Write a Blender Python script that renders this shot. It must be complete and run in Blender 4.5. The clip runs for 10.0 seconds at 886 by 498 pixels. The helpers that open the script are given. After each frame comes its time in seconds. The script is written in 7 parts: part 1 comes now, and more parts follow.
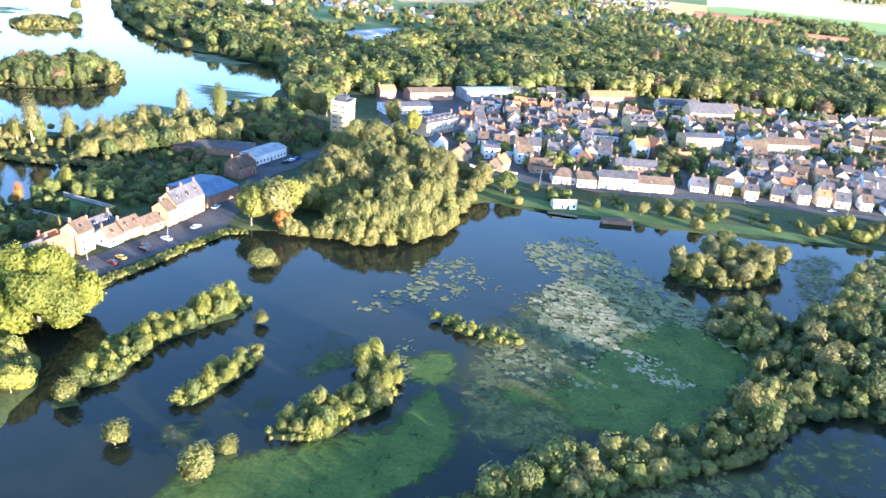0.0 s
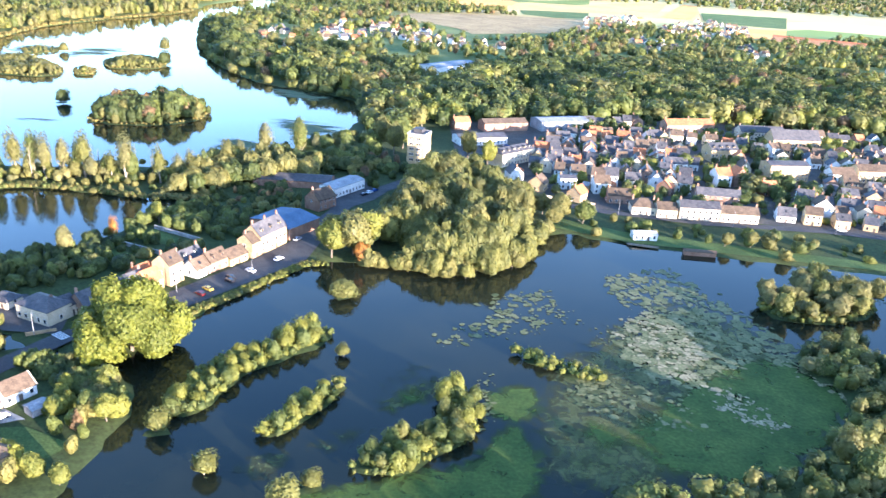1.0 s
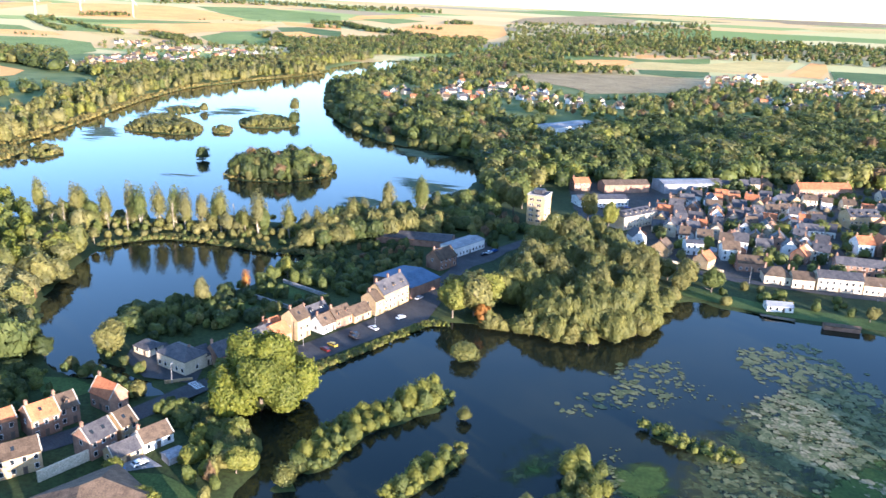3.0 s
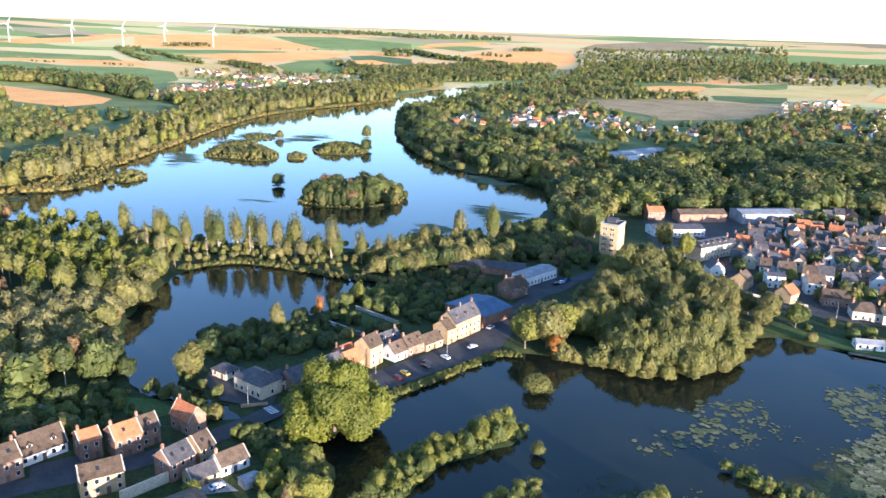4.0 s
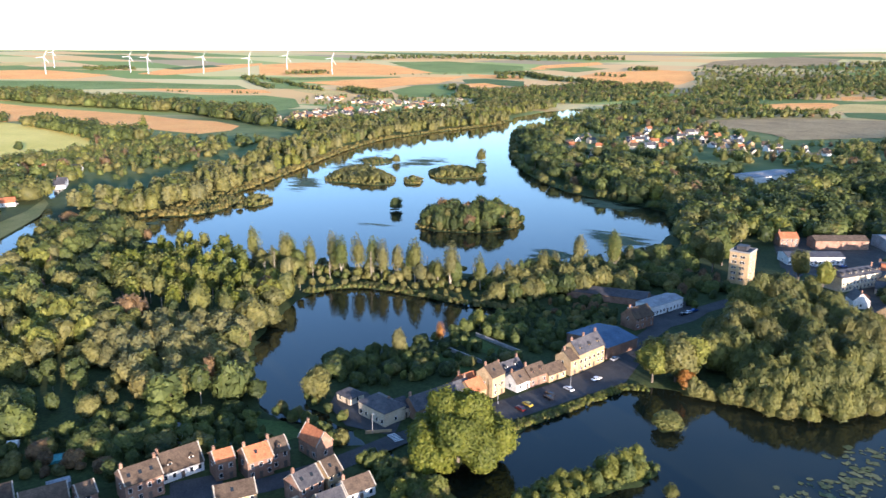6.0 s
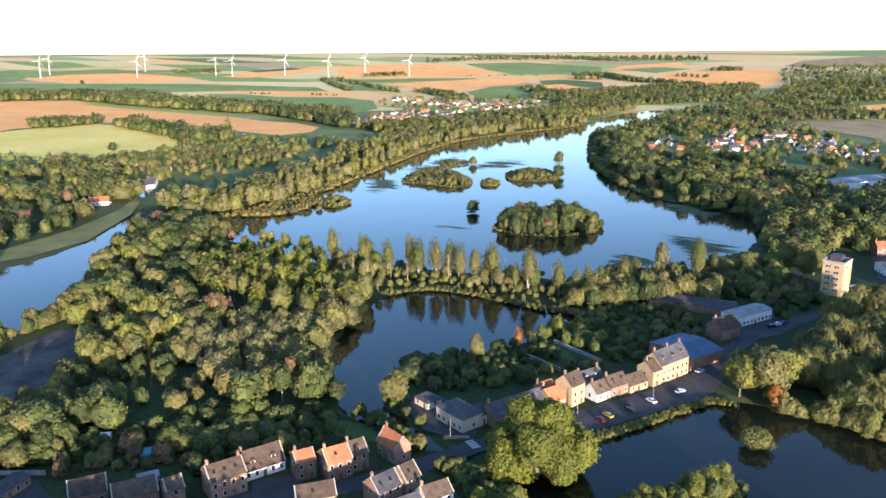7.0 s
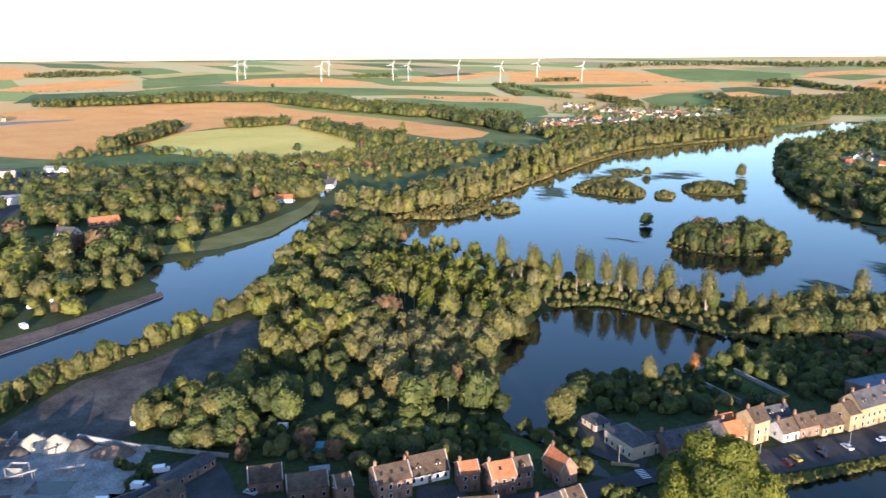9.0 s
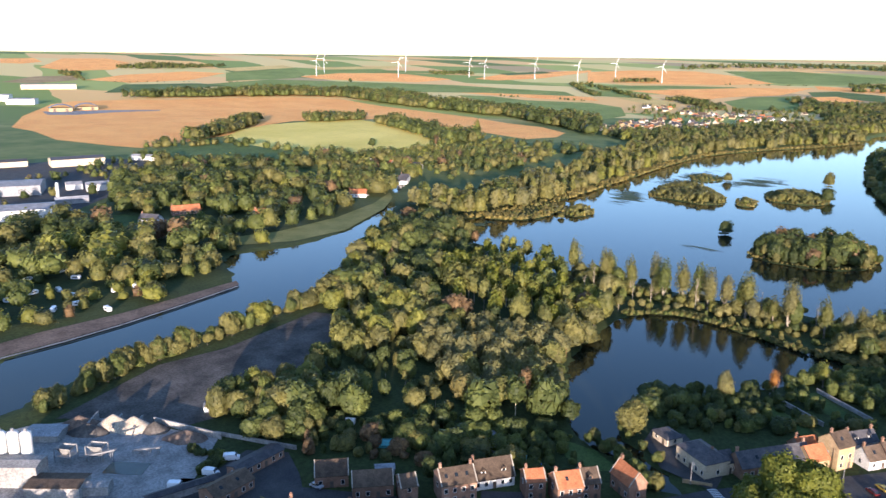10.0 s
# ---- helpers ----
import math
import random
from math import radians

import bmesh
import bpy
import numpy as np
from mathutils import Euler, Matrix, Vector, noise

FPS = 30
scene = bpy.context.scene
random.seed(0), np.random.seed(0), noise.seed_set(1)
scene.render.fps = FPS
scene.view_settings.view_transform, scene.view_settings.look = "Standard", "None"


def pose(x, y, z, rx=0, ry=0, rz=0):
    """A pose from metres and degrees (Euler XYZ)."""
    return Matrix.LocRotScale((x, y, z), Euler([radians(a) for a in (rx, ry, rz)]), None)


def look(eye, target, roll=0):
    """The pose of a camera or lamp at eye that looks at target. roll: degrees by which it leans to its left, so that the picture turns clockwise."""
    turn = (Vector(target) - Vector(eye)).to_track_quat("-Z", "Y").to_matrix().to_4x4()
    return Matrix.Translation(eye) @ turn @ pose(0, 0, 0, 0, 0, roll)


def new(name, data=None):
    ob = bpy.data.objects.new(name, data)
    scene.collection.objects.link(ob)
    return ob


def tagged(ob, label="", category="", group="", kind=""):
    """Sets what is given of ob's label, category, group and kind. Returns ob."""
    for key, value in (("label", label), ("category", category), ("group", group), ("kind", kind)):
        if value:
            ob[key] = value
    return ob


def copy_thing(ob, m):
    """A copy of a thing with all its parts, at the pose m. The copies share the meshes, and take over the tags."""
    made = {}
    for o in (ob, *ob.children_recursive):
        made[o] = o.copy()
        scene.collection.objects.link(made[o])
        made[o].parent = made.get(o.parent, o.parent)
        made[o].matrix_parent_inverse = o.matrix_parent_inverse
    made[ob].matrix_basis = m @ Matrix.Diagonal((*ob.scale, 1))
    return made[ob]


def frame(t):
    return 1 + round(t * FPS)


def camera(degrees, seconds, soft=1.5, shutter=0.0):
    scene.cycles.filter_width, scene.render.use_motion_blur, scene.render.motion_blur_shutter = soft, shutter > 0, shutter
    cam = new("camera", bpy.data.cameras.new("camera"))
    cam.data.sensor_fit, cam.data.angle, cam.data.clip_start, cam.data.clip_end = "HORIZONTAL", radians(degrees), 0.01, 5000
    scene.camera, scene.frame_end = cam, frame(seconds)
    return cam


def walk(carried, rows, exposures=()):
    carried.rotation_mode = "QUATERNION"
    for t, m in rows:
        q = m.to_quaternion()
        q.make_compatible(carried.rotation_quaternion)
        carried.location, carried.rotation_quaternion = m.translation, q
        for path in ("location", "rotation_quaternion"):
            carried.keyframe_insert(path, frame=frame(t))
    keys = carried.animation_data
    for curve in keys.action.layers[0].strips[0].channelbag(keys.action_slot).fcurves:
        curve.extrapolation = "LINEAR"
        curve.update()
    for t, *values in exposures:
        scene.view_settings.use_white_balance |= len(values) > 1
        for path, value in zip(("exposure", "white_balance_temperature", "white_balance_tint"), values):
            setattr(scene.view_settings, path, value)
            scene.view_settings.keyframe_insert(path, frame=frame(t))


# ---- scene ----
cam = camera(60.2, 10.0, soft=1.4, shutter=0.35)
METRES, EYE, TILT, LEAN, TURN = 34.0, 119.0, -23.25, -5.25, 0.0
ROWS = [
    (0.0, 0.0, 0.0, 0.0, 0.0, 0.0, -0.0),
    (0.5, -0.0412, 0.0075, 0.0174, 2.39, 1.06, -1.2),
    (1.0, -0.0985, 0.0194, 0.0407, 5.22, 2.13, -0.17),
    (1.5, -0.1393, 0.0212, 0.0632, 7.11, 3.18, -0.25),
    (2.0, -0.1921, 0.0267, 0.0841, 9.32, 4.39, -0.77),
    (2.5, -0.2305, 0.0257, 0.1025, 11.02, 5.21, -1.64),
    (4.0, -0.3704, 0.0301, 0.1636, 17.89, 7.7, -4.0),
    (4.5, -0.4122, 0.0326, 0.1831, 19.9, 8.19, -4.36),
    (5.0, -0.4581, 0.0336, 0.2018, 21.96, 8.61, -4.94),
    (5.5, -0.5022, 0.0317, 0.2201, 23.53, 8.71, -5.34),
    (7.0, -0.6465, 0.0376, 0.2812, 31.2, 8.06, -7.44),
    (7.5, -0.6916, 0.0364, 0.2996, 33.1, 7.97, -8.84),
    (8.0, -0.7432, 0.0407, 0.3194, 36.08, 8.15, -9.35),
    (8.5, -0.7907, 0.0419, 0.3331, 38.73, 7.98, -9.98),
    (9.0, -0.8365, 0.046, 0.3497, 42.92, 6.43, -12.02),
    (9.5, -0.8756, 0.0449, 0.3681, 45.51, 5.57, -13.55),
    (10.0, -0.9168, 0.0474, 0.3881, 47.96, 5.06, -14.81),
]
# stops, and a cool white balance: the clip's camera closes down as it tilts up
EXPOSURES = [(0.0, 3.16, 4990, 19), (2.5, 2.56, 4970, 19), (4.5, 2.0, 5020, 19), (5.5, 1.86, 5050, 19), (7.5, 1.74, 5160, 20), (10.0, 1.6, 5230, 21)]
walk(cam, [(t, pose(0, 0, EYE, TILT, LEAN, TURN) @ pose(METRES * x, METRES * y, METRES * z, 90 + pitch, roll, yaw)) for t, x, y, z, yaw, pitch, roll in ROWS], EXPOSURES)

from mathutils.geometry import delaunay_2d_cdt

# ---- world, sun ----
SUN_AZ, SUN_EL = math.atan2(0.78, -0.62), radians(7.0)
world = bpy.data.worlds.new("sky")
scene.world = world
world.use_nodes = True
wn = world.node_tree
sky = wn.nodes.new("ShaderNodeTexSky")
sky.sky_type, sky.sun_disc = "NISHITA", False
sky.sun_elevation, sky.sun_rotation = SUN_EL, SUN_AZ
sky.air_density, sky.dust_density, sky.ozone_density = 0.9, 0.4, 1.4
wn.nodes["Background"].inputs["Strength"].default_value = 0.15
wn.links.new(sky.outputs["Color"], wn.nodes["Background"].inputs["Color"])
sun = new("sun", bpy.data.lights.new("sun", "SUN"))
sun.data.energy, sun.data.angle, sun.data.color = 4.7, radians(0.6), (1.0, 0.75, 0.48)
sun.matrix_world = look((300, -200, 200), (300 - math.sin(SUN_AZ), -200 - math.cos(SUN_AZ), 200 - math.tan(SUN_EL)))


# ---- materials ----
def material(name, colour, rough=0.8, metal=0.0):
    m = bpy.data.materials.new(name)
    m.use_nodes = True
    b = m.node_tree.nodes["Principled BSDF"]
    b.inputs["Base Color"].default_value = (*colour, 1)
    b.inputs["Roughness"].default_value = rough
    b.inputs["Metallic"].default_value = metal
    b.inputs["Specular IOR Level"].default_value = 0.5 if rough < 0.55 else 0.2
    return m


def noise_node(nt, scale, detail=4.0, rough=0.6, kind="Object"):
    c = nt.nodes.new("ShaderNodeTexCoord")
    n = nt.nodes.new("ShaderNodeTexNoise")
    n.inputs["Scale"].default_value, n.inputs["Detail"].default_value, n.inputs["Roughness"].default_value = scale, detail, rough
    nt.links.new(c.outputs[kind], n.inputs["Vector"])
    return n


def ramp(nt, source, stops):
    r = nt.nodes.new("ShaderNodeValToRGB")
    while len(r.color_ramp.elements) < len(stops):
        r.color_ramp.elements.new(0.5)
    for e, (p, c) in zip(r.color_ramp.elements, stops):
        e.position, e.color = p, (*c, 1)
    nt.links.new(source, r.inputs["Fac"])
    return r


def mix(nt, fac, a, b, blend="MIX"):
    m = nt.nodes.new("ShaderNodeMix")
    m.data_type, m.blend_type = "RGBA", blend
    for value, i in ((fac, 0), (a, 6), (b, 7)):
        if isinstance(value, (int, float)):
            m.inputs[i].default_value = value
        elif isinstance(value, tuple):
            m.inputs[i].default_value = (*value, 1)
        else:
            nt.links.new(value, m.inputs[i])
    return m.outputs[2]


def mottled(name, a, b, scale=0.5, rough=0.85, fine=6.0, bump=0.3, spread=0.0, depth=0.1):
    """Two colours mixed at a broad and a fine scale, with relief; spread: how far single things differ."""
    m = material(name, a, rough)
    nt = m.node_tree
    bs = nt.nodes["Principled BSDF"]
    n1, n2 = noise_node(nt, scale), noise_node(nt, fine, 3.0)
    r1 = ramp(nt, n1.outputs["Fac"], [(0.35, a), (0.65, b)])
    r2 = ramp(nt, n2.outputs["Fac"], [(0.3, (0.62, 0.62, 0.62)), (0.7, (1.25, 1.25, 1.25))])
    out = mix(nt, 1.0, r1.outputs["Color"], r2.outputs["Color"], "MULTIPLY")
    if spread:
        oi = nt.nodes.new("ShaderNodeObjectInfo")
        h = nt.nodes.new("ShaderNodeHueSaturation")
        mr = nt.nodes.new("ShaderNodeMapRange")
        mr.inputs["To Min"].default_value, mr.inputs["To Max"].default_value = 1 - spread, 1 + spread
        nt.links.new(oi.outputs["Random"], mr.inputs["Value"])
        nt.links.new(mr.outputs["Result"], h.inputs["Value"])
        nt.links.new(out, h.inputs["Color"])
        out = h.outputs["Color"]
    nt.links.new(out, bs.inputs["Base Color"])
    if bump:
        bp = nt.nodes.new("ShaderNodeBump")
        bp.inputs["Strength"].default_value, bp.inputs["Distance"].default_value = bump, depth
        nt.links.new(n2.outputs["Fac"], bp.inputs["Height"])
        nt.links.new(bp.outputs["Normal"], bs.inputs["Normal"])
    return m


def leaf_material(name, a, b, translucent=0.38):
    """Leaves: each clump of leaves has its own tone between two colours, each tree its own brightness."""
    a, b = (a[0] * 1.06, a[1], a[2] * 1.15), (b[0] * 1.06, b[1], b[2] * 1.15)
    m = material(name, a, 0.6)
    nt = m.node_tree
    bs = nt.nodes["Principled BSDF"]
    bs.inputs["Specular IOR Level"].default_value = 0.25
    g = nt.nodes.new("ShaderNodeNewGeometry")
    r = ramp(nt, g.outputs["Random Per Island"], [(0.0, a), (1.0, b)])
    n = noise_node(nt, 0.09, 2.0)
    r2 = ramp(nt, n.outputs["Fac"], [(0.35, (0.72, 0.75, 0.8)), (0.65, (1.25, 1.2, 1.05))])
    out = mix(nt, 1.0, r.outputs["Color"], r2.outputs["Color"], "MULTIPLY")
    fine = noise_node(nt, 0.8, 3.0)
    r3 = ramp(nt, fine.outputs["Fac"], [(0.3, (0.78, 0.8, 0.82)), (0.7, (1.2, 1.18, 1.1))])
    out = mix(nt, 1.0, out, r3.outputs["Color"], "MULTIPLY")
    nt.links.new(out, bs.inputs["Base Color"])
    t = nt.nodes.new("ShaderNodeBsdfTranslucent")
    nt.links.new(out, t.inputs["Color"])
    ms = nt.nodes.new("ShaderNodeMixShader")
    ms.inputs[0].default_value = translucent
    nt.links.new(bs.outputs[0], ms.inputs[1])
    nt.links.new(t.outputs[0], ms.inputs[2])
    nt.links.new(ms.outputs[0], nt.nodes["Material Output"].inputs["Surface"])
    return m


LEAF = {
    "green": leaf_material("leaves_green", (0.083, 0.107, 0.024), (0.132, 0.163, 0.037)),
    "olive": leaf_material("leaves_olive", (0.118, 0.122, 0.032), (0.172, 0.172, 0.048)),
    "dark": leaf_material("leaves_dark", (0.041, 0.062, 0.017), (0.082, 0.105, 0.026)),
    "yellow": leaf_material("leaves_yellow", (0.137, 0.158, 0.026), (0.210, 0.221, 0.037)),
    "willow": leaf_material("leaves_willow", (0.112, 0.125, 0.03), (0.178, 0.185, 0.044)),
    "grey": leaf_material("leaves_grey_green", (0.132, 0.136, 0.046), (0.195, 0.194, 0.066)),
    "lime": leaf_material("leaves_lime", (0.1, 0.125, 0.014), (0.15, 0.17, 0.02)),
    "reed": leaf_material("leaves_reed", (0.179, 0.158, 0.042), (0.263, 0.231, 0.063)),
    "orange": leaf_material("leaves_orange", (0.231, 0.105, 0.021), (0.378, 0.189, 0.032)),
    "brown": leaf_material("leaves_brown", (0.120, 0.085, 0.040), (0.200, 0.140, 0.060)),
}
BARK = mottled("bark", (0.10, 0.08, 0.055), (0.2, 0.17, 0.13), 0.8, 0.9, 8.0)
PALE_BARK = mottled("pale_bark", (0.2, 0.17, 0.12), (0.31, 0.27, 0.2), 0.8, 0.9, 8.0)


def water_material():
    m = material("lake_water", (0.012, 0.022, 0.026), 0.06)
    nt = m.node_tree
    bs = nt.nodes["Principled BSDF"]
    bs.inputs["IOR"].default_value = 1.27
    bs.inputs["Specular Tint"].default_value = (0.84, 1.0, 0.99, 1)
    n = noise_node(nt, 0.9, 3.0)
    n2 = noise_node(nt, 0.03, 3.0)
    bp = nt.nodes.new("ShaderNodeBump")
    bp.inputs["Strength"].default_value, bp.inputs["Distance"].default_value = 0.12, 0.03
    nt.links.new(n.outputs["Fac"], bp.inputs["Height"])
    nt.links.new(bp.outputs["Normal"], bs.inputs["Normal"])
    r = ramp(nt, n2.outputs["Fac"], [(0.4, (0.008, 0.011, 0.007)), (0.7, (0.016, 0.018, 0.01))])
    nt.links.new(r.outputs["Color"], bs.inputs["Base Color"])
    return m


def algae_material(name, a, b, scale, low, high, plates=0.0, streak=False):
    """A floating mat with ragged holes and edges; plates: how finely it is cracked into pieces."""
    m = mottled(name, a, b, 0.12, 0.85, 0.9, 0.4)
    nt = m.node_tree
    bs = nt.nodes["Principled BSDF"]
    bs.inputs["Specular IOR Level"].default_value = 0.15
    n = noise_node(nt, scale, 7.0, 0.65)
    n.inputs["Distortion"].default_value = 1.2
    if streak:
        mp = nt.nodes.new("ShaderNodeMapping")
        mp.inputs["Rotation"].default_value, mp.inputs["Scale"].default_value = (0, 0, radians(-35)), (0.35, 2.2, 1.0)
        nt.links.new(n.inputs["Vector"].links[0].from_socket, mp.inputs["Vector"])
        nt.links.new(mp.outputs["Vector"], n.inputs["Vector"])
    at = nt.nodes.new("ShaderNodeAttribute")
    at.attribute_name = "inside"
    ad = nt.nodes.new("ShaderNodeMath")
    ad.operation = "ADD"
    nt.links.new(n.outputs["Fac"], ad.inputs[0])
    nt.links.new(at.outputs["Fac"], ad.inputs[1])
    r = ramp(nt, ad.outputs[0], [(low, (0, 0, 0)), (high, (1, 1, 1))])
    alpha = r.outputs["Color"]
    if plates:
        c = nt.nodes.new("ShaderNodeTexCoord")
        w = noise_node(nt, plates * 1.7, 6.0, 0.7)
        warped = nt.nodes.new("ShaderNodeVectorMath")
        warped.operation = "MULTIPLY_ADD"
        warped.inputs[1].default_value = (7.0, 7.0, 0.0)
        nt.links.new(w.outputs["Color"], warped.inputs[0])
        nt.links.new(c.outputs["Object"], warped.inputs[2])
        crack, cell = nt.nodes.new("ShaderNodeTexVoronoi"), nt.nodes.new("ShaderNodeTexVoronoi")
        crack.feature = "DISTANCE_TO_EDGE"
        for v in (crack, cell):
            v.inputs["Scale"].default_value = plates
            nt.links.new(warped.outputs[0], v.inputs["Vector"])
        gap = ramp(nt, crack.outputs["Distance"], [(0.0, (0.15, 0.15, 0.15)), (0.11, (1, 1, 1))])
        alpha = mix(nt, 1.0, alpha, gap.outputs["Color"], "MULTIPLY")
        lost = ramp(nt, cell.outputs["Color"], [(0.15, (0.35, 0.35, 0.35)), (0.4, (1, 1, 1))])
        alpha = mix(nt, 1.0, alpha, lost.outputs["Color"], "MULTIPLY")
        tone = ramp(nt, cell.outputs["Color"], [(0.1, (0.82, 0.9, 0.8)), (0.9, (1.15, 1.1, 1.1))])
        base = bs.inputs["Base Color"].links[0].from_socket
        nt.links.new(mix(nt, 1.0, base, tone.outputs["Color"], "MULTIPLY"), bs.inputs["Base Color"])
    nt.links.new(alpha, bs.inputs["Alpha"])
    return m


WATER = water_material()
DUCKWEED = algae_material("duckweed", (0.034, 0.06, 0.012), (0.066, 0.096, 0.019), 0.12, 0.36, 0.56)
WEED_THIN = algae_material("thin_weed", (0.045, 0.055, 0.02), (0.08, 0.088, 0.035), 0.2, 0.48, 0.68)
WEED_FAR = algae_material("far_weed", (0.06, 0.085, 0.04), (0.11, 0.125, 0.065), 0.045, 0.5, 0.6, streak=True)
WEED_OLIVE = algae_material("olive_weed", (0.055, 0.066, 0.02), (0.105, 0.108, 0.04), 0.16, 0.45, 0.56, 0.3)


def mat_material(name, a, b):
    """Leathery floating leaves: each mat has its own tone, mottled with darker wet spots."""
    m = material(name, a, 0.7)
    nt = m.node_tree
    g = nt.nodes.new("ShaderNodeNewGeometry")
    r = ramp(nt, g.outputs["Random Per Island"], [(0.0, a), (1.0, b)])
    n = noise_node(nt, 1.3, 4.0)
    wet = ramp(nt, n.outputs["Fac"], [(0.32, (0.4, 0.45, 0.4)), (0.52, (1, 1, 1)), (0.75, (1.25, 1.2, 1.15))])
    nt.links.new(mix(nt, 1.0, r.outputs["Color"], wet.outputs["Color"], "MULTIPLY"), nt.nodes["Principled BSDF"].inputs["Base Color"])
    return m


SCUM = mat_material("pale_weed_mat", (0.075, 0.088, 0.03), (0.165, 0.16, 0.07))
SCUM_WHITE = mat_material("whitish_weed_mat", (0.15, 0.135, 0.065), (0.3, 0.255, 0.145))
# paler grass: sunlight on the canal bank's slope put into the colour
SUNLIT_GRASS = mottled("sunlit_grass", (0.14, 0.15, 0.045), (0.22, 0.21, 0.07), 0.05, 0.95, 1.2, 0.5)
GRASS = mottled("grass", (0.045, 0.075, 0.018), (0.085, 0.12, 0.03), 0.06, 0.95, 1.5, 0.6)
ASPHALT = mottled("asphalt", (0.05, 0.05, 0.052), (0.075, 0.073, 0.07), 0.15, 0.9, 3.0)
GRAVEL = mottled("grey_gravel", (0.05, 0.046, 0.041), (0.13, 0.116, 0.1), 0.07, 0.95, 1.0)
EARTH = mottled("brown_earth", (0.11, 0.08, 0.06), (0.19, 0.14, 0.105), 0.08, 0.95, 0.9)
CONCRETE = mottled("pale_concrete", (0.2, 0.195, 0.185), (0.32, 0.31, 0.29), 0.15, 0.9, 1.5)
STUBBLE = mottled("stubble_field", (0.8, 0.36, 0.09), (0.88, 0.44, 0.12), 0.012, 0.95, 1.5)
PASTURE = mottled("dry_pasture", (0.68, 0.53, 0.1), (0.82, 0.64, 0.15), 0.008, 0.95, 1.5)
CROP = mottled("green_crop", (0.15, 0.2, 0.04), (0.22, 0.27, 0.065), 0.01, 0.95, 0.3)
MEADOW = mottled("dark_meadow", (0.07, 0.115, 0.026), (0.12, 0.165, 0.042), 0.012, 0.95, 0.3)
STRAW = mottled("straw_field", (0.52, 0.38, 0.12), (0.64, 0.48, 0.16), 0.01, 0.95, 1.5)
FALLOW = mottled("fallow_field", (0.27, 0.19, 0.085), (0.38, 0.275, 0.125), 0.02, 0.95, 0.3)


def ground_material():
    """Undergrowth by the lakes, meadows beyond; farther off than 1.5 km a patchwork of fields."""
    m = material("ground_cover", (0.06, 0.09, 0.02), 0.95)
    nt = m.node_tree
    bs = nt.nodes["Principled BSDF"]
    c = nt.nodes.new("ShaderNodeTexCoord")
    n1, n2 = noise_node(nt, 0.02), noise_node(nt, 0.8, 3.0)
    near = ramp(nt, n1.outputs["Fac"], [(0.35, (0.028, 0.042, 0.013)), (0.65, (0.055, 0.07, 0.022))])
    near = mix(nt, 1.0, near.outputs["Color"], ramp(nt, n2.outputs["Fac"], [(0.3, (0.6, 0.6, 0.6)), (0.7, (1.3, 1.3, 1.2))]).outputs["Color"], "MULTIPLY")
    mp = nt.nodes.new("ShaderNodeMapping")
    mp.inputs["Rotation"].default_value = (0, 0, radians(28))
    mp.inputs["Scale"].default_value = (0.0019, 0.0052, 0.0)
    nt.links.new(c.outputs["Object"], mp.inputs["Vector"])
    bend = noise_node(nt, 0.0012, 2.0)
    sway = nt.nodes.new("ShaderNodeVectorMath")
    sway.operation = "MULTIPLY_ADD"
    sway.inputs[1].default_value = (0.5, 0.7, 0.0)
    nt.links.new(bend.outputs["Color"], sway.inputs[0])
    nt.links.new(mp.outputs["Vector"], sway.inputs[2])
    axes = nt.nodes.new("ShaderNodeSeparateXYZ")
    nt.links.new(sway.outputs[0], axes.inputs[0])

    def sums(kind, a, b=None):
        q = nt.nodes.new("ShaderNodeMath")
        q.operation = kind
        nt.links.new(a, q.inputs[0])
        if isinstance(b, float):
            q.inputs[1].default_value = b
        elif b is not None:
            nt.links.new(b, q.inputs[1])
        return q.outputs[0]

    strip = sums("FLOOR", axes.outputs["Y"])
    along = sums("FLOOR", sums("ADD", axes.outputs["X"], sums("MULTIPLY", strip, 0.37)))
    lot = nt.nodes.new("ShaderNodeCombineXYZ")
    nt.links.new(along, lot.inputs["X"])
    nt.links.new(strip, lot.inputs["Y"])
    v = nt.nodes.new("ShaderNodeTexWhiteNoise")
    v.noise_dimensions = "2D"
    nt.links.new(lot.outputs[0], v.inputs["Vector"])
    far = ramp(nt, v.outputs["Value"], [(0.0, (0.66, 0.42, 0.15)), (0.22, (0.6, 0.48, 0.2)), (0.4, (0.2, 0.26, 0.06)), (0.52, (0.13, 0.18, 0.045)), (0.6, (0.3, 0.34, 0.09)), (0.7, (0.64, 0.42, 0.17)), (0.84, (0.36, 0.28, 0.14)), (0.92, (0.55, 0.47, 0.18))])
    far.color_ramp.interpolation = "CONSTANT"
    ln = nt.nodes.new("ShaderNodeVectorMath")
    ln.operation = "LENGTH"
    nt.links.new(c.outputs["Object"], ln.inputs[0])
    mr = nt.nodes.new("ShaderNodeMapRange")
    mr.inputs["From Min"].default_value, mr.inputs["From Max"].default_value = 1500, 1750
    nt.links.new(ln.outputs["Value"], mr.inputs["Value"])
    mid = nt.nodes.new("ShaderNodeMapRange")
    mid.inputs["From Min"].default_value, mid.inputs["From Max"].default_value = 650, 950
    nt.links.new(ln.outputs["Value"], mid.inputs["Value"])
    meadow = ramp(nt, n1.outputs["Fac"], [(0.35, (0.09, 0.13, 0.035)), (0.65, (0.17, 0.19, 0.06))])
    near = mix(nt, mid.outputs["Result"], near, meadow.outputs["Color"])
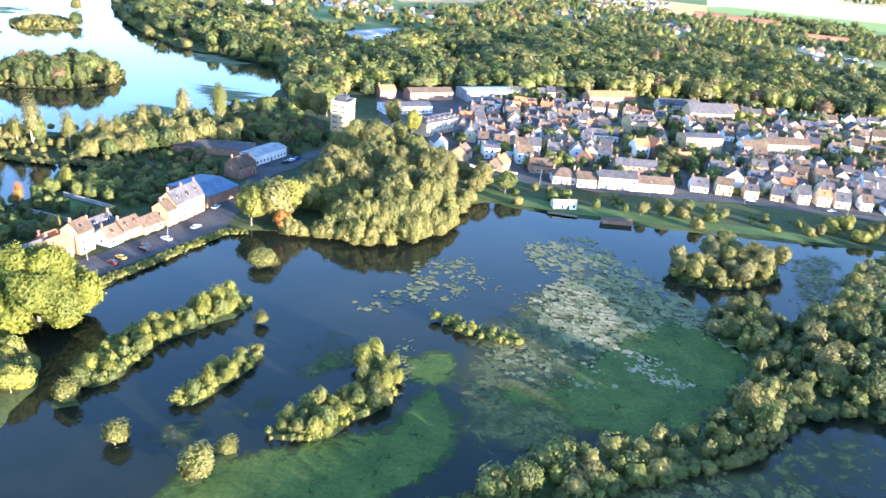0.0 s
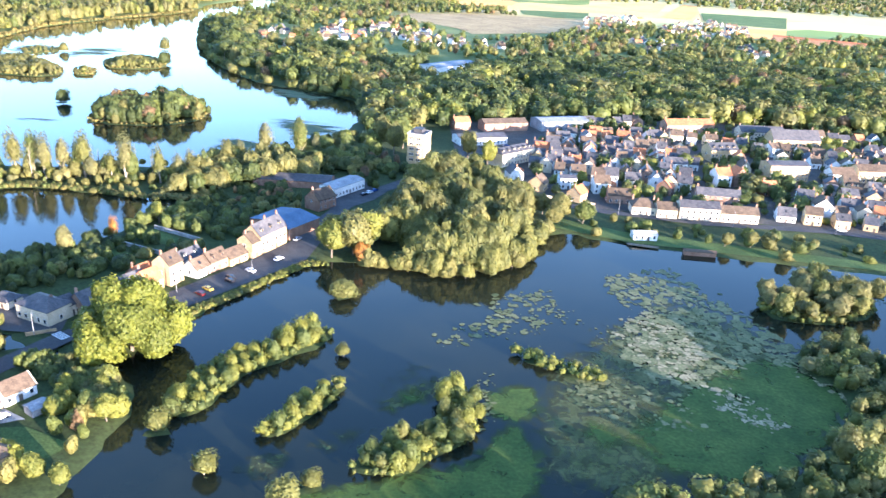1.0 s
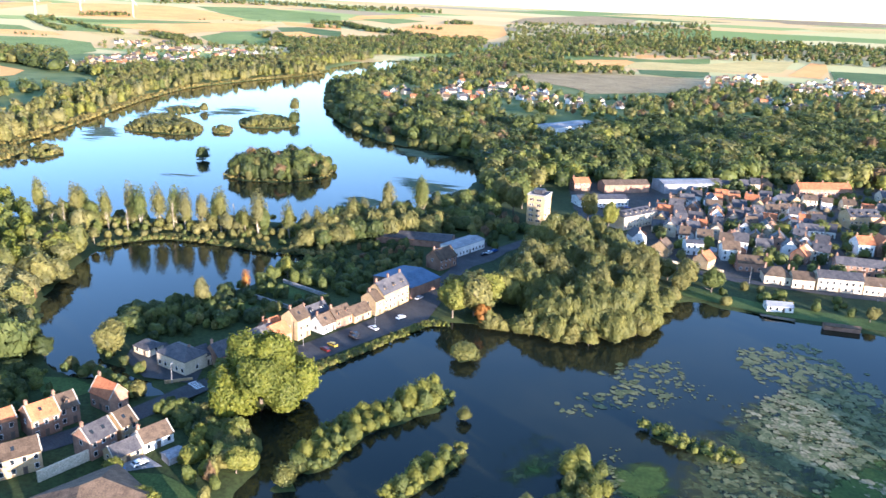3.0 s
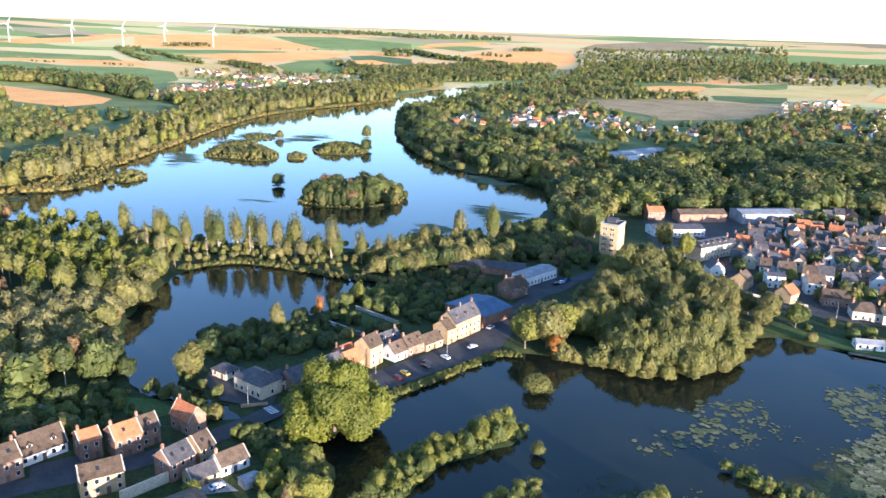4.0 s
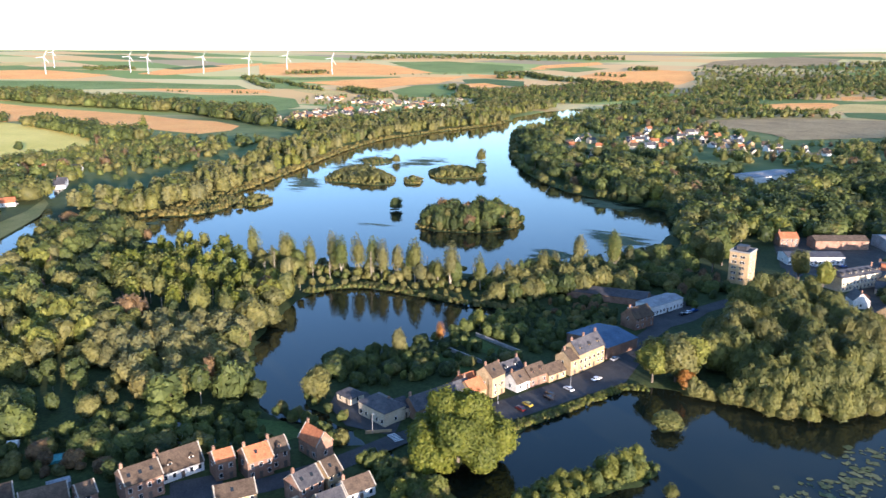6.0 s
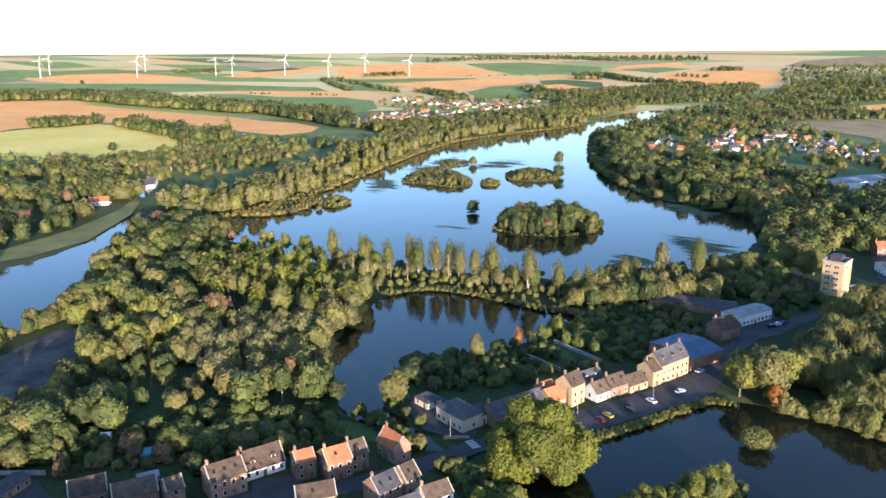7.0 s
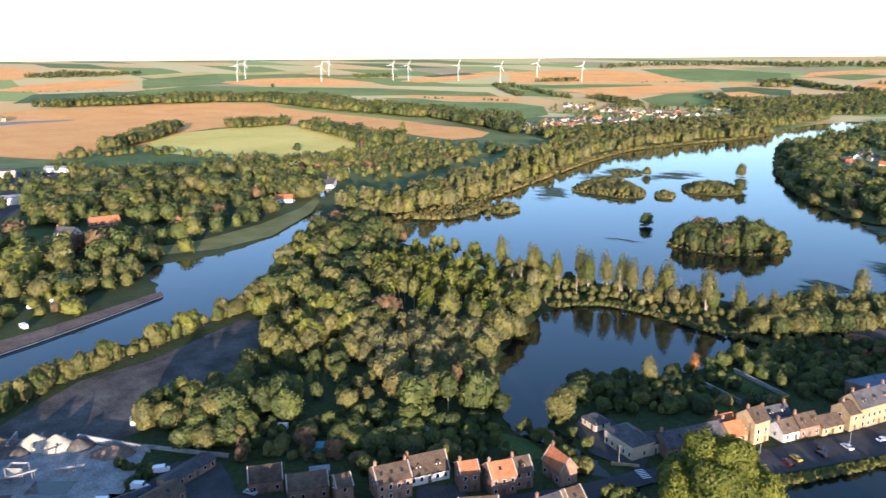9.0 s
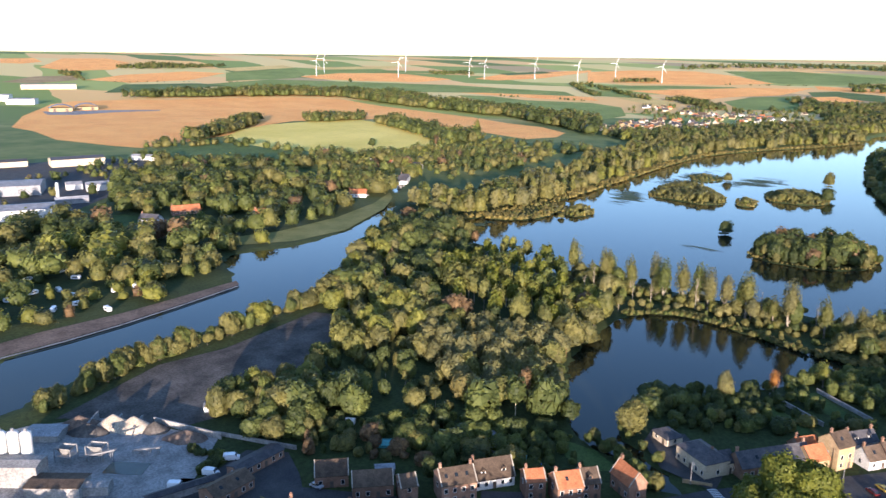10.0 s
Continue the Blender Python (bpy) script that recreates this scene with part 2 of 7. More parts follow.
    nt.links.new(mix(nt, mr.outputs["Result"], near, far.outputs["Color"]), bs.inputs["Base Color"])
    return m


GROUND = ground_material()
BRICK = mottled("red_brick", (0.2, 0.115, 0.075), (0.3, 0.185, 0.125), 0.4, 0.85, 5.0, 0.2, 0.2, 0.02)
TAN_BRICK = mottled("tan_brick", (0.35, 0.25, 0.13), (0.45, 0.33, 0.18), 0.4, 0.85, 5.0, 0.2, 0.15, 0.02)
RENDER = mottled("cream_render", (0.48, 0.4, 0.27), (0.6, 0.5, 0.36), 0.3, 0.85, 3.0, 0.1, 0.12, 0.01)
WHITE = mottled("white_render", (0.6, 0.58, 0.53), (0.74, 0.72, 0.67), 0.3, 0.8, 3.0, 0.1, 0.05, 0.01)
SLATE = mottled("grey_slate", (0.045, 0.045, 0.052), (0.09, 0.085, 0.085), 0.5, 0.6, 3.0, 0.4, 0.2, 0.04)
BROWN_TILE = mottled("brown_tiles", (0.064, 0.046, 0.031), (0.115, 0.083, 0.056), 0.5, 0.8, 3.0, 0.5, 0.2, 0.05)
RED_TILE = mottled("orange_tiles", (0.28, 0.1, 0.042), (0.4, 0.155, 0.065), 0.5, 0.8, 3.0, 0.5, 0.2, 0.05)
METAL_ROOF = mottled("grey_sheet_roof", (0.2, 0.205, 0.215), (0.3, 0.305, 0.315), 0.2, 0.7, 2.0, 0.1, 0.1, 0.02)
BLUE_ROOF = mottled("blue_sheet_roof", (0.06, 0.095, 0.15), (0.09, 0.13, 0.2), 0.2, 0.7, 2.0, 0.1)
WHITE_PAINT = material("white_paint", (0.62, 0.61, 0.58), 0.5)
GLASS = material("window_glass", (0.02, 0.025, 0.03), 0.08)
DOOR_PAINT = mottled("dark_door_paint", (0.07, 0.05, 0.04), (0.12, 0.09, 0.06), 1.0, 0.5, 6.0, 0.0, 0.3)
STEEL = material("galvanised_steel", (0.2, 0.2, 0.2), 0.6)
TOWN_GROUND = mottled("town_ground", (0.05, 0.048, 0.045), (0.085, 0.08, 0.065), 0.08, 0.9, 0.8)
TYRE = material("tyre_rubber", (0.02, 0.02, 0.02), 0.8)


# ---- shapes ----
def mesh_of(name, verts, faces, mats, index=None, smooth=False):
    me = bpy.data.meshes.new(name)
    me.from_pydata([tuple(v) for v in verts], [], [tuple(f) for f in faces])
    for m in mats:
        me.materials.append(m)
    if index is not None:
        me.polygons.foreach_set("material_index", np.asarray(index, dtype=np.int32))
    if smooth:
        me.polygons.foreach_set("use_smooth", np.ones(len(me.polygons), dtype=bool))
    return me


def tri_mesh(name, verts, tris, mats, index=None):
    """A mesh from arrays of points and triangles."""
    me = bpy.data.meshes.new(name)
    n = len(tris)
    me.vertices.add(len(verts))
    me.vertices.foreach_set("co", np.asarray(verts, dtype=np.float32).ravel())
    me.loops.add(3 * n)
    me.loops.foreach_set("vertex_index", np.asarray(tris, dtype=np.int32).ravel())
    me.polygons.add(n)
    me.polygons.foreach_set("loop_start", np.arange(0, 3 * n, 3, dtype=np.int32))
    for m in mats:
        me.materials.append(m)
    if index is not None:
        me.polygons.foreach_set("material_index", np.asarray(index, dtype=np.int32))
    me.polygons.foreach_set("use_smooth", np.ones(n, dtype=bool))
    me.update(calc_edges=True)
    return me


def part(name, me, parent, m=None, label=""):
    ob = new(name, me)
    ob.parent = parent
    if m is not None:
        ob.matrix_basis = m
    return tagged(ob, label) if label else ob


def boxes(items):
    """Points and faces of boxes (x0, x1, y0, y1, z0, z1) in one mesh."""
    vs, fs = [], []
    for x0, x1, y0, y1, z0, z1 in items:
        k = len(vs)
        vs += [(x0, y0, z0), (x1, y0, z0), (x1, y1, z0), (x0, y1, z0), (x0, y0, z1), (x1, y0, z1), (x1, y1, z1), (x0, y1, z1)]
        fs += [(k, k + 3, k + 2, k + 1), (k + 4, k + 5, k + 6, k + 7), (k, k + 1, k + 5, k + 4), (k + 1, k + 2, k + 6, k + 5), (k + 2, k + 3, k + 7, k + 6), (k + 3, k, k + 4, k + 7)]
    return vs, fs


def box_mesh(name, items, mat):
    vs, fs = boxes(items)
    return mesh_of(name, vs, fs, [mat])


def tube(name, profile, mat, sides=10, smooth=True):
    """A round body about z from (radius, height) pairs."""
    vs, fs = [], []
    for r, z in profile:
        for k in range(sides):
            a = 2 * math.pi * k / sides
            vs.append((r * math.cos(a), r * math.sin(a), z))
    for i in range(len(profile) - 1):
        for k in range(sides):
            a, b = i * sides + k, i * sides + (k + 1) % sides
            fs.append((a, b, b + sides, a + sides))
    fs.append(tuple(range((len(profile) - 1) * sides, len(profile) * sides)))
    return mesh_of(name, vs, fs, [mat], smooth=smooth)


# ---- the lie of the land ----
def rise(x, y):
    """The valley floor is level; farther off the land climbs to the skyline."""
    r = np.hypot(x, y)
    s = np.clip((r - 1600) / 3300, 0, 1)
    return 118 * (3 * s * s - 2 * s ** 3)


def signed(poly, x, y):
    """Distance to an outline, negative inside it."""
    p = np.asarray(poly, dtype=float)
    d = np.full(x.shape, 1e9)
    inside = np.zeros(x.shape, dtype=bool)
    for (ax, ay), (bx, by) in zip(p, np.roll(p, -1, axis=0)):
        ex, ey = bx - ax, by - ay
        t = np.clip(((x - ax) * ex + (y - ay) * ey) / max(ex * ex + ey * ey, 1e-9), 0, 1)
        d = np.minimum(d, np.hypot(x - ax - t * ex, y - ay - t * ey))
        if ay != by:
            inside ^= ((ay > y) != (by > y)) & (x < ex * (y - ay) / ey + ax)
    return np.where(inside, -d, d)


def within(poly, x, y):
    return float(signed(poly, np.array([x], dtype=float), np.array([y], dtype=float))[0]) < 0


def rounded(poly, times=2):
    """Chaikin's corner cutting, for natural shores."""
    p = np.asarray(poly, dtype=float)
    for _ in range(times):
        q = np.roll(p, -1, axis=0)
        p = np.stack([0.75 * p + 0.25 * q, 0.25 * p + 0.75 * q], axis=1).reshape(-1, 2)
    return p


LAKE_NEAR = [(-97, 120), (-95, 145), (-94, 164), (-97, 178), (-108, 187), (-106, 205), (-101, 221), (-83, 257), (-73, 277), (-62, 280), (-48, 285), (-29, 283), (-8, 281), (9, 301), (21, 341), (57, 329), (118, 321), (189, 317), (260, 322), (320, 200), (260, 60), (60, 20), (-60, 60)]
LAKE_MID = [(-233, 254), (-240, 280), (-252, 314), (-238, 339), (-204, 341), (-170, 337), (-148, 342), (-152, 318), (-160, 288), (-178, 262), (-190, 248), (-191, 234), (-178, 214), (-165, 200), (-174, 196), (-188, 201), (-208, 222)]
LAKE_FAR = [(-477, 385), (-466, 443), (-478, 522), (-501, 615), (-570, 866), (-578, 997), (-504, 1252), (-550, 1400), (-520, 1650), (-470, 1640), (-437, 1331), (-454, 1202), (-430, 1069), (-320, 801), (-237, 681), (-182, 646), (-120, 624), (-105, 563), (-106, 489), (-122, 446), (-152, 402), (-212, 384), (-258, 371), (-285, 366), (-319, 345), (-374, 358), (-429, 364)]
CANAL = [(-230, -140), (-326, 50), (-347, 94), (-358, 132), (-370, 158), (-364, 184), (-371, 209), (-417, 261), (-495, 344), (-552, 399), (-650, 470), (-680, 500), (-690, 520), (-596, 436), (-526, 358), (-492, 304), (-478, 258), (-486, 228), (-482, 205), (-419, 190), (-407, 135), (-381, 61), (-300, -140)]
DITCH = [(-178, 207), (-171, 209), (-154, 201.5), (-142, 196.5), (-123, 192), (-100, 191), (-100, 186), (-124, 187.5), (-146, 191.5), (-159, 194)]
WATERS = [rounded(p) for p in (LAKE_NEAR, LAKE_MID, LAKE_FAR, CANAL)] + [np.asarray(DITCH, float)]
MARSH = [(102, 238), (125, 250), (133, 235), (155, 247), (175, 279), (204, 301), (260, 322), (330, 200), (200, 190), (136, 177), (126, 186), (109, 179), (93, 162), (84, 157), (60, 147), (39, 139), (22, 135), (5, 133), (24, 143), (42, 154), (64, 161), (80, 167), (98, 188), (111, 209), (100, 225)]
ISLETS = [
    MARSH,
    [(99, 271), (109, 260), (130, 264), (146, 276), (150, 290), (126, 296), (105, 284)],
    [(-86, 165), (-77, 168), (-72, 190), (-54, 211), (-50, 222), (-55, 223), (-73, 208), (-82, 196), (-87, 177)],
    [(-59, 162), (-53, 163), (-47, 173), (-42, 182), (-41, 192), (-44, 192), (-52, 182)],
    [(-33, 150), (-20, 152), (-11, 162), (-1, 172), (-2, 194), (-14, 194), (-12, 178), (-20, 168), (-32, 161)],
    [(5, 220), (16, 211), (28, 204), (39, 207), (30, 212), (14, 219)],
    [(-277, 482), (-280, 510), (-259, 540), (-230, 552), (-211, 540), (-206, 506), (-224, 483), (-244, 477), (-262, 476)],
    [(-459, 635), (-466, 669), (-460, 692), (-450, 708), (-416, 686), (-389, 660), (-378, 630), (-393, 616), (-419, 618), (-445, 615)],
    [(-385, 717), (-376, 748), (-345, 754), (-325, 728), (-321, 699), (-345, 683), (-363, 683)],
    [(-467, 427), (-472, 457), (-490, 480), (-490, 500), (-470, 514), (-451, 498), (-439, 466), (-439, 450), (-450, 434), (-459, 424)],
    [(-489, 754), (-488, 783), (-466, 782), (-451, 758), (-459, 735), (-474, 735)],
    [(-451, 499), (-454, 522), (-435, 522), (-421, 503), (-424, 485), (-437, 485)],
    [(-383, 659), (-384, 681), (-364, 669), (-355, 643), (-366, 636)],
    # added spit out of view, so that the belt of trees stands on land
    [(44, 66), (80, 88), (104, 106), (150, 120), (200, 142), (270, 182), (282, 158), (210, 116), (150, 94), (110, 78), (60, 50)],
]


def dot(x, y, r):
    return [(x + r * math.cos(a), y + r * math.sin(a)) for a in (0.3, 1.3, 2.4, 3.3, 4.4, 5.4)]


DOTS = [(-45, 207, 2.2), (-66, 146, 3), (-44, 137, 4), (-40, 145, 2.5), (-55, 250, 4.5), (-84, 160, 3), (-329, 726, 6), (-318, 530, 5), (-431, 475, 3), (-366, 815, 6), (-447, 760, 5)]
LANDS = [rounded(p, 1) for p in ISLETS] + [rounded(dot(*d), 1) for d in DOTS]


def shore(x, y):
    """Distance from the water's edge, negative out on the water."""
    d = np.minimum.reduce([signed(p, x, y) for p in WATERS])
    return np.maximum(d, -np.minimum.reduce([signed(p, x, y) for p in LANDS]))


def axis(a, b, step, lo, hi):
    mid = list(np.arange(a, b + 0.1, step))
    up, s = [mid[-1]], step
    while up[-1] < hi:
        s = min(s * 1.18, 110)
        up.append(up[-1] + s)
    down, s = [mid[0]], step
    while down[-1] > lo:
        s = min(s * 1.18, 110)
        down.append(down[-1] - s)
    return np.array(down[:0:-1] + mid + up[1:])


def build_ground():
    xs, ys = axis(-620, 340, 5, -4950, 4950), axis(30, 900, 5, -4950, 4950)
    gx, gy = np.meshgrid(xs, ys)
    d = shore(gx.ravel(), gy.ravel()).reshape(gx.shape)
    wob = np.sin(gx * 0.31 + 1.3 * np.sin(gy * 0.17)) * 0.8 + np.sin(gy * 0.43 + gx * 0.13) * 0.6
    z = rise(gx, gy) + np.clip((d + wob) * 0.3, -1.2, 0.7)
    z += np.where(d > 4, 0.12 * np.sin(gx * 0.09) * np.cos(gy * 0.11), 0)
    nx, ny = len(xs), len(ys)
    a = (np.arange(ny - 1)[:, None] * nx + np.arange(nx - 1)[None, :]).ravel()
    keep = np.hypot(gx.ravel()[a], gy.ravel()[a]) < 4930
    a = a[keep]
    tris = np.concatenate([np.stack([a, a + 1, a + nx + 1], 1), np.stack([a, a + nx + 1, a + nx], 1)])
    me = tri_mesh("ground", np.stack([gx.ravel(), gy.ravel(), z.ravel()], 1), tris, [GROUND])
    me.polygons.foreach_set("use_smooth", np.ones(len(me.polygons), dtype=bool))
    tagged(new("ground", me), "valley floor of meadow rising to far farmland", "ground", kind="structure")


def sheet(name, outline, mat, z, label, category, kind="structure", soft=0.0, ragged=0.0, step=0.0):
    """A flat patch that follows the land at height z above it."""
    p = rounded(outline, 2) if soft else np.asarray(outline, float)
    size = max(np.ptp(p[:, 0]), np.ptp(p[:, 1]))
    step = step or max(4.0, size / 24)
    edge = []
    for a, b in zip(p, np.roll(p, -1, axis=0)):
        k = max(1, int(np.hypot(*(b - a)) / step))
        edge += [a + (b - a) * i / k for i in range(k)]
    edge = np.array(edge)
    if ragged:
        for i, e in enumerate(edge):
            q = noise.noise_vector(Vector((e[0] * 0.15, e[1] * 0.15, 3.0)))
            edge[i] += np.array((q.x, q.y)) * ragged
    gx, gy = np.meshgrid(np.arange(edge[:, 0].min(), edge[:, 0].max(), step), np.arange(edge[:, 1].min(), edge[:, 1].max(), step))
    gx, gy = gx.ravel(), gy.ravel()
    d = signed(edge, gx, gy)
    pts = np.concatenate([edge, np.stack([gx, gy], 1)[d < -step * 0.4]])
    tri = delaunay_2d_cdt([Vector(q) for q in pts], [(i, (i + 1) % len(edge)) for i in range(len(edge))], [], 2, 1e-4)
    vs = np.array([(q.x, q.y) for q in tri[0]])
    zz = rise(vs[:, 0], vs[:, 1]) + z
    me = mesh_of(name, np.stack([vs[:, 0], vs[:, 1], zz], 1), tri[2], [mat])
    if soft:
        at = me.attributes.new("inside", "FLOAT", "POINT")
        dd = -signed(edge, vs[:, 0], vs[:, 1])
        at.data.foreach_set("value", np.clip(dd / soft, 0, 1).astype(np.float32) * 0.32 - 0.16)
    return tagged(new(name, me), label, category, kind=kind)


build_ground()
wm = mesh_of("water", [(-900, -200, 0), (420, -200, 0), (420, 1800, 0), (-900, 1800, 0)], [(0, 1, 2, 3)], [WATER])
tagged(new("water", wm), "calm dark blue lake and canal water", "water", kind="structure")


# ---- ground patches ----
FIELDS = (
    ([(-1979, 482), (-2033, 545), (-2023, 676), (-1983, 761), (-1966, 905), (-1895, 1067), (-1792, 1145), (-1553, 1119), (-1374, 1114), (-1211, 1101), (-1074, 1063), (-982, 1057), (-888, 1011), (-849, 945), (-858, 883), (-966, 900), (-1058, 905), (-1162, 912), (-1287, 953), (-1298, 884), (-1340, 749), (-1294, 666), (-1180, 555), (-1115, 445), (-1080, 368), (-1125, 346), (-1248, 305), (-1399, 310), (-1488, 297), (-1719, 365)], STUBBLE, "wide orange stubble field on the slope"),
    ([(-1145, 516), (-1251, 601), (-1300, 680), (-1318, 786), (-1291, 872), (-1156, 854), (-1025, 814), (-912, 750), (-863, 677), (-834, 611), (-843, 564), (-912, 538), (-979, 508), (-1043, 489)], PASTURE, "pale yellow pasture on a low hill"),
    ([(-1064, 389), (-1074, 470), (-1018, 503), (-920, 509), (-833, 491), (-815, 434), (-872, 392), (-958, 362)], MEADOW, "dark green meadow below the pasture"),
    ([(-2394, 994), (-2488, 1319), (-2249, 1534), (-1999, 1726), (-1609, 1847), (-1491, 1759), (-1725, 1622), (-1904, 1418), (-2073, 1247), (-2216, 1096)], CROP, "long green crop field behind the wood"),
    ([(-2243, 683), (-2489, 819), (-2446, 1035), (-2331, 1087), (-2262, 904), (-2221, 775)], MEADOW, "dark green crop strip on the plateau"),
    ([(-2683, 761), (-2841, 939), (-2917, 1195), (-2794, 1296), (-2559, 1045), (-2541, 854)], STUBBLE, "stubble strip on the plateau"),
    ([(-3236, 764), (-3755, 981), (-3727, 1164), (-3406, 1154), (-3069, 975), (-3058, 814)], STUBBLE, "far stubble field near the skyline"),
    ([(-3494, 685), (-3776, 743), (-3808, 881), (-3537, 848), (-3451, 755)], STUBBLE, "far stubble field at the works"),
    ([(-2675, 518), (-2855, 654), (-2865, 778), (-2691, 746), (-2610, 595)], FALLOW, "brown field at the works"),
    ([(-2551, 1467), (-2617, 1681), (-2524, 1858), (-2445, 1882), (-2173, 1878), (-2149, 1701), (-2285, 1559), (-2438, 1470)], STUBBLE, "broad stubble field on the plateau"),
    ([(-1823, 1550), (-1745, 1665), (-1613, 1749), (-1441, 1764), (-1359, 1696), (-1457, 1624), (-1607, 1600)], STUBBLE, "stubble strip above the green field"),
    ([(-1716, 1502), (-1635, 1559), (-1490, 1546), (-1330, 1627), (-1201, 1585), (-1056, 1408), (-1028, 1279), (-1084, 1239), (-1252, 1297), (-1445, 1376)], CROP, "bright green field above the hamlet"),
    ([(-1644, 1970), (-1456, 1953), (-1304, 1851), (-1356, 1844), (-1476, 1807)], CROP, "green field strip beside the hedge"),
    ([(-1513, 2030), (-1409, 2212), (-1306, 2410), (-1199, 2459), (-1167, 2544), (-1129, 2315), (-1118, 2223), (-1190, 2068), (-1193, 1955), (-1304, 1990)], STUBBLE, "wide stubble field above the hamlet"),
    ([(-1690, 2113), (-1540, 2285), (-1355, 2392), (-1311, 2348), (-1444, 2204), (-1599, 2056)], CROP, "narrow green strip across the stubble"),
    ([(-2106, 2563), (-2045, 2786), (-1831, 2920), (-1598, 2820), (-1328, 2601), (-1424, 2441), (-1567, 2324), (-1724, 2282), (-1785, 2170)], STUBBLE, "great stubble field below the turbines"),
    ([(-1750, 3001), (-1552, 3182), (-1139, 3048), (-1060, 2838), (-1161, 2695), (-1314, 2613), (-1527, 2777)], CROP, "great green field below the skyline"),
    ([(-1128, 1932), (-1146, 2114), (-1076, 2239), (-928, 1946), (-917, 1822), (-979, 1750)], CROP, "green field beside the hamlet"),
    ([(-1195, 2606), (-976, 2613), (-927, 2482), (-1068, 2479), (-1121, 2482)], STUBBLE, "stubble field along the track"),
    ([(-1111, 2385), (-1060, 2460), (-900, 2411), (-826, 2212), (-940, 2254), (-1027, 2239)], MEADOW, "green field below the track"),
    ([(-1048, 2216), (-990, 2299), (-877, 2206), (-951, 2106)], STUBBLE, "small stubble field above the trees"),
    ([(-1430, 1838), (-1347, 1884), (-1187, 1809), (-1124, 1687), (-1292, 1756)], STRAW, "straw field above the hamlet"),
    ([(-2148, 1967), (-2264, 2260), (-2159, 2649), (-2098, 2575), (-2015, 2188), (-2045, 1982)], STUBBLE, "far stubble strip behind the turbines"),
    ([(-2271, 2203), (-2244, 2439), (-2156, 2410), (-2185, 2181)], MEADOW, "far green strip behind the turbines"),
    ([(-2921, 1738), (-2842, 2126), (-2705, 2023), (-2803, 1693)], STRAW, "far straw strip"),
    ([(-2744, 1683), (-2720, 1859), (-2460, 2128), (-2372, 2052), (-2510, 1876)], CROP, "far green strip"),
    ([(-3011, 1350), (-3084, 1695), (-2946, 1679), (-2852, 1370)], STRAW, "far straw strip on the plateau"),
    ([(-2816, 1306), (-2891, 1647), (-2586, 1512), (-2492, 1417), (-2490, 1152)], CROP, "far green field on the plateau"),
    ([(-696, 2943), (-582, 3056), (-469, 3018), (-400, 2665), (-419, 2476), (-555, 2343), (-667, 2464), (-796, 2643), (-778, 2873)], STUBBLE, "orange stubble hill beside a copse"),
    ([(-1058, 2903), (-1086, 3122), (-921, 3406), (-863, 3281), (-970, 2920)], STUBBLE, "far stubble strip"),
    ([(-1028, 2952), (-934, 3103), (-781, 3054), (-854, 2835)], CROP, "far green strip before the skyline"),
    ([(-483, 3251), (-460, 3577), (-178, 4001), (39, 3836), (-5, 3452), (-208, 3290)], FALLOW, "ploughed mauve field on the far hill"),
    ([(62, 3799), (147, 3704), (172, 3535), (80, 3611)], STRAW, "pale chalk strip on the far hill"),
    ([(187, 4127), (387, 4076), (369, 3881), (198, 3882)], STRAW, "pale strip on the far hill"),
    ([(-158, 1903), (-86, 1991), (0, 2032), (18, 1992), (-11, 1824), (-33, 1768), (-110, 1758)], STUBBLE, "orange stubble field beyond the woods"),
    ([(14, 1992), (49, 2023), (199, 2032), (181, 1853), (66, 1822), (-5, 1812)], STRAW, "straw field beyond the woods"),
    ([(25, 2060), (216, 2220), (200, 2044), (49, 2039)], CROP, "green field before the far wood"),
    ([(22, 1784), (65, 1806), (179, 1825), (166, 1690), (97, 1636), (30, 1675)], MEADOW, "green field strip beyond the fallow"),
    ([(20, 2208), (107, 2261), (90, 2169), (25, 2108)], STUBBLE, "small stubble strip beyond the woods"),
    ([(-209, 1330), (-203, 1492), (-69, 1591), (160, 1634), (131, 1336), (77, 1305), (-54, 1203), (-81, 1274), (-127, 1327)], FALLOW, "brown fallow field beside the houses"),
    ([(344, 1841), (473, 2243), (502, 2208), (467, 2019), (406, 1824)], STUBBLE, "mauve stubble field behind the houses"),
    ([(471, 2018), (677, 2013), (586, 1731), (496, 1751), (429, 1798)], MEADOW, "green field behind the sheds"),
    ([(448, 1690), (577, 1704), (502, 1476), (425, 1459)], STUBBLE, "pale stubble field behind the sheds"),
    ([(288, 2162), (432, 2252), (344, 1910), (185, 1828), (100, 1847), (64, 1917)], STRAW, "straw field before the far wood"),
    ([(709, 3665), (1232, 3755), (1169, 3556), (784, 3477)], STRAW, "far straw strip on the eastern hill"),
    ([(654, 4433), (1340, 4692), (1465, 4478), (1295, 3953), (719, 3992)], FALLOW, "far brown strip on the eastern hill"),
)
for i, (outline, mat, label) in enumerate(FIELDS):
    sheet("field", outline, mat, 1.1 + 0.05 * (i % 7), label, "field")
sheet("gravel_strip", [(-309, 64), (-334, 110), (-334, 140), (-352, 196), (-336, 206), (-298, 164), (-289, 138), (-274, 110), (-275, 96), (-303, 72)], GRAVEL, 0.86, "bare grey gravel strip along the canal", "ground", step=4)
sheet("plant_yard", [(-312, 20), (-309, 55), (-299, 77), (-260, 103), (-240, 86), (-226, 62), (-240, 20)], CONCRETE, 0.9, "pale dusty yard of a concrete plant", "yard")
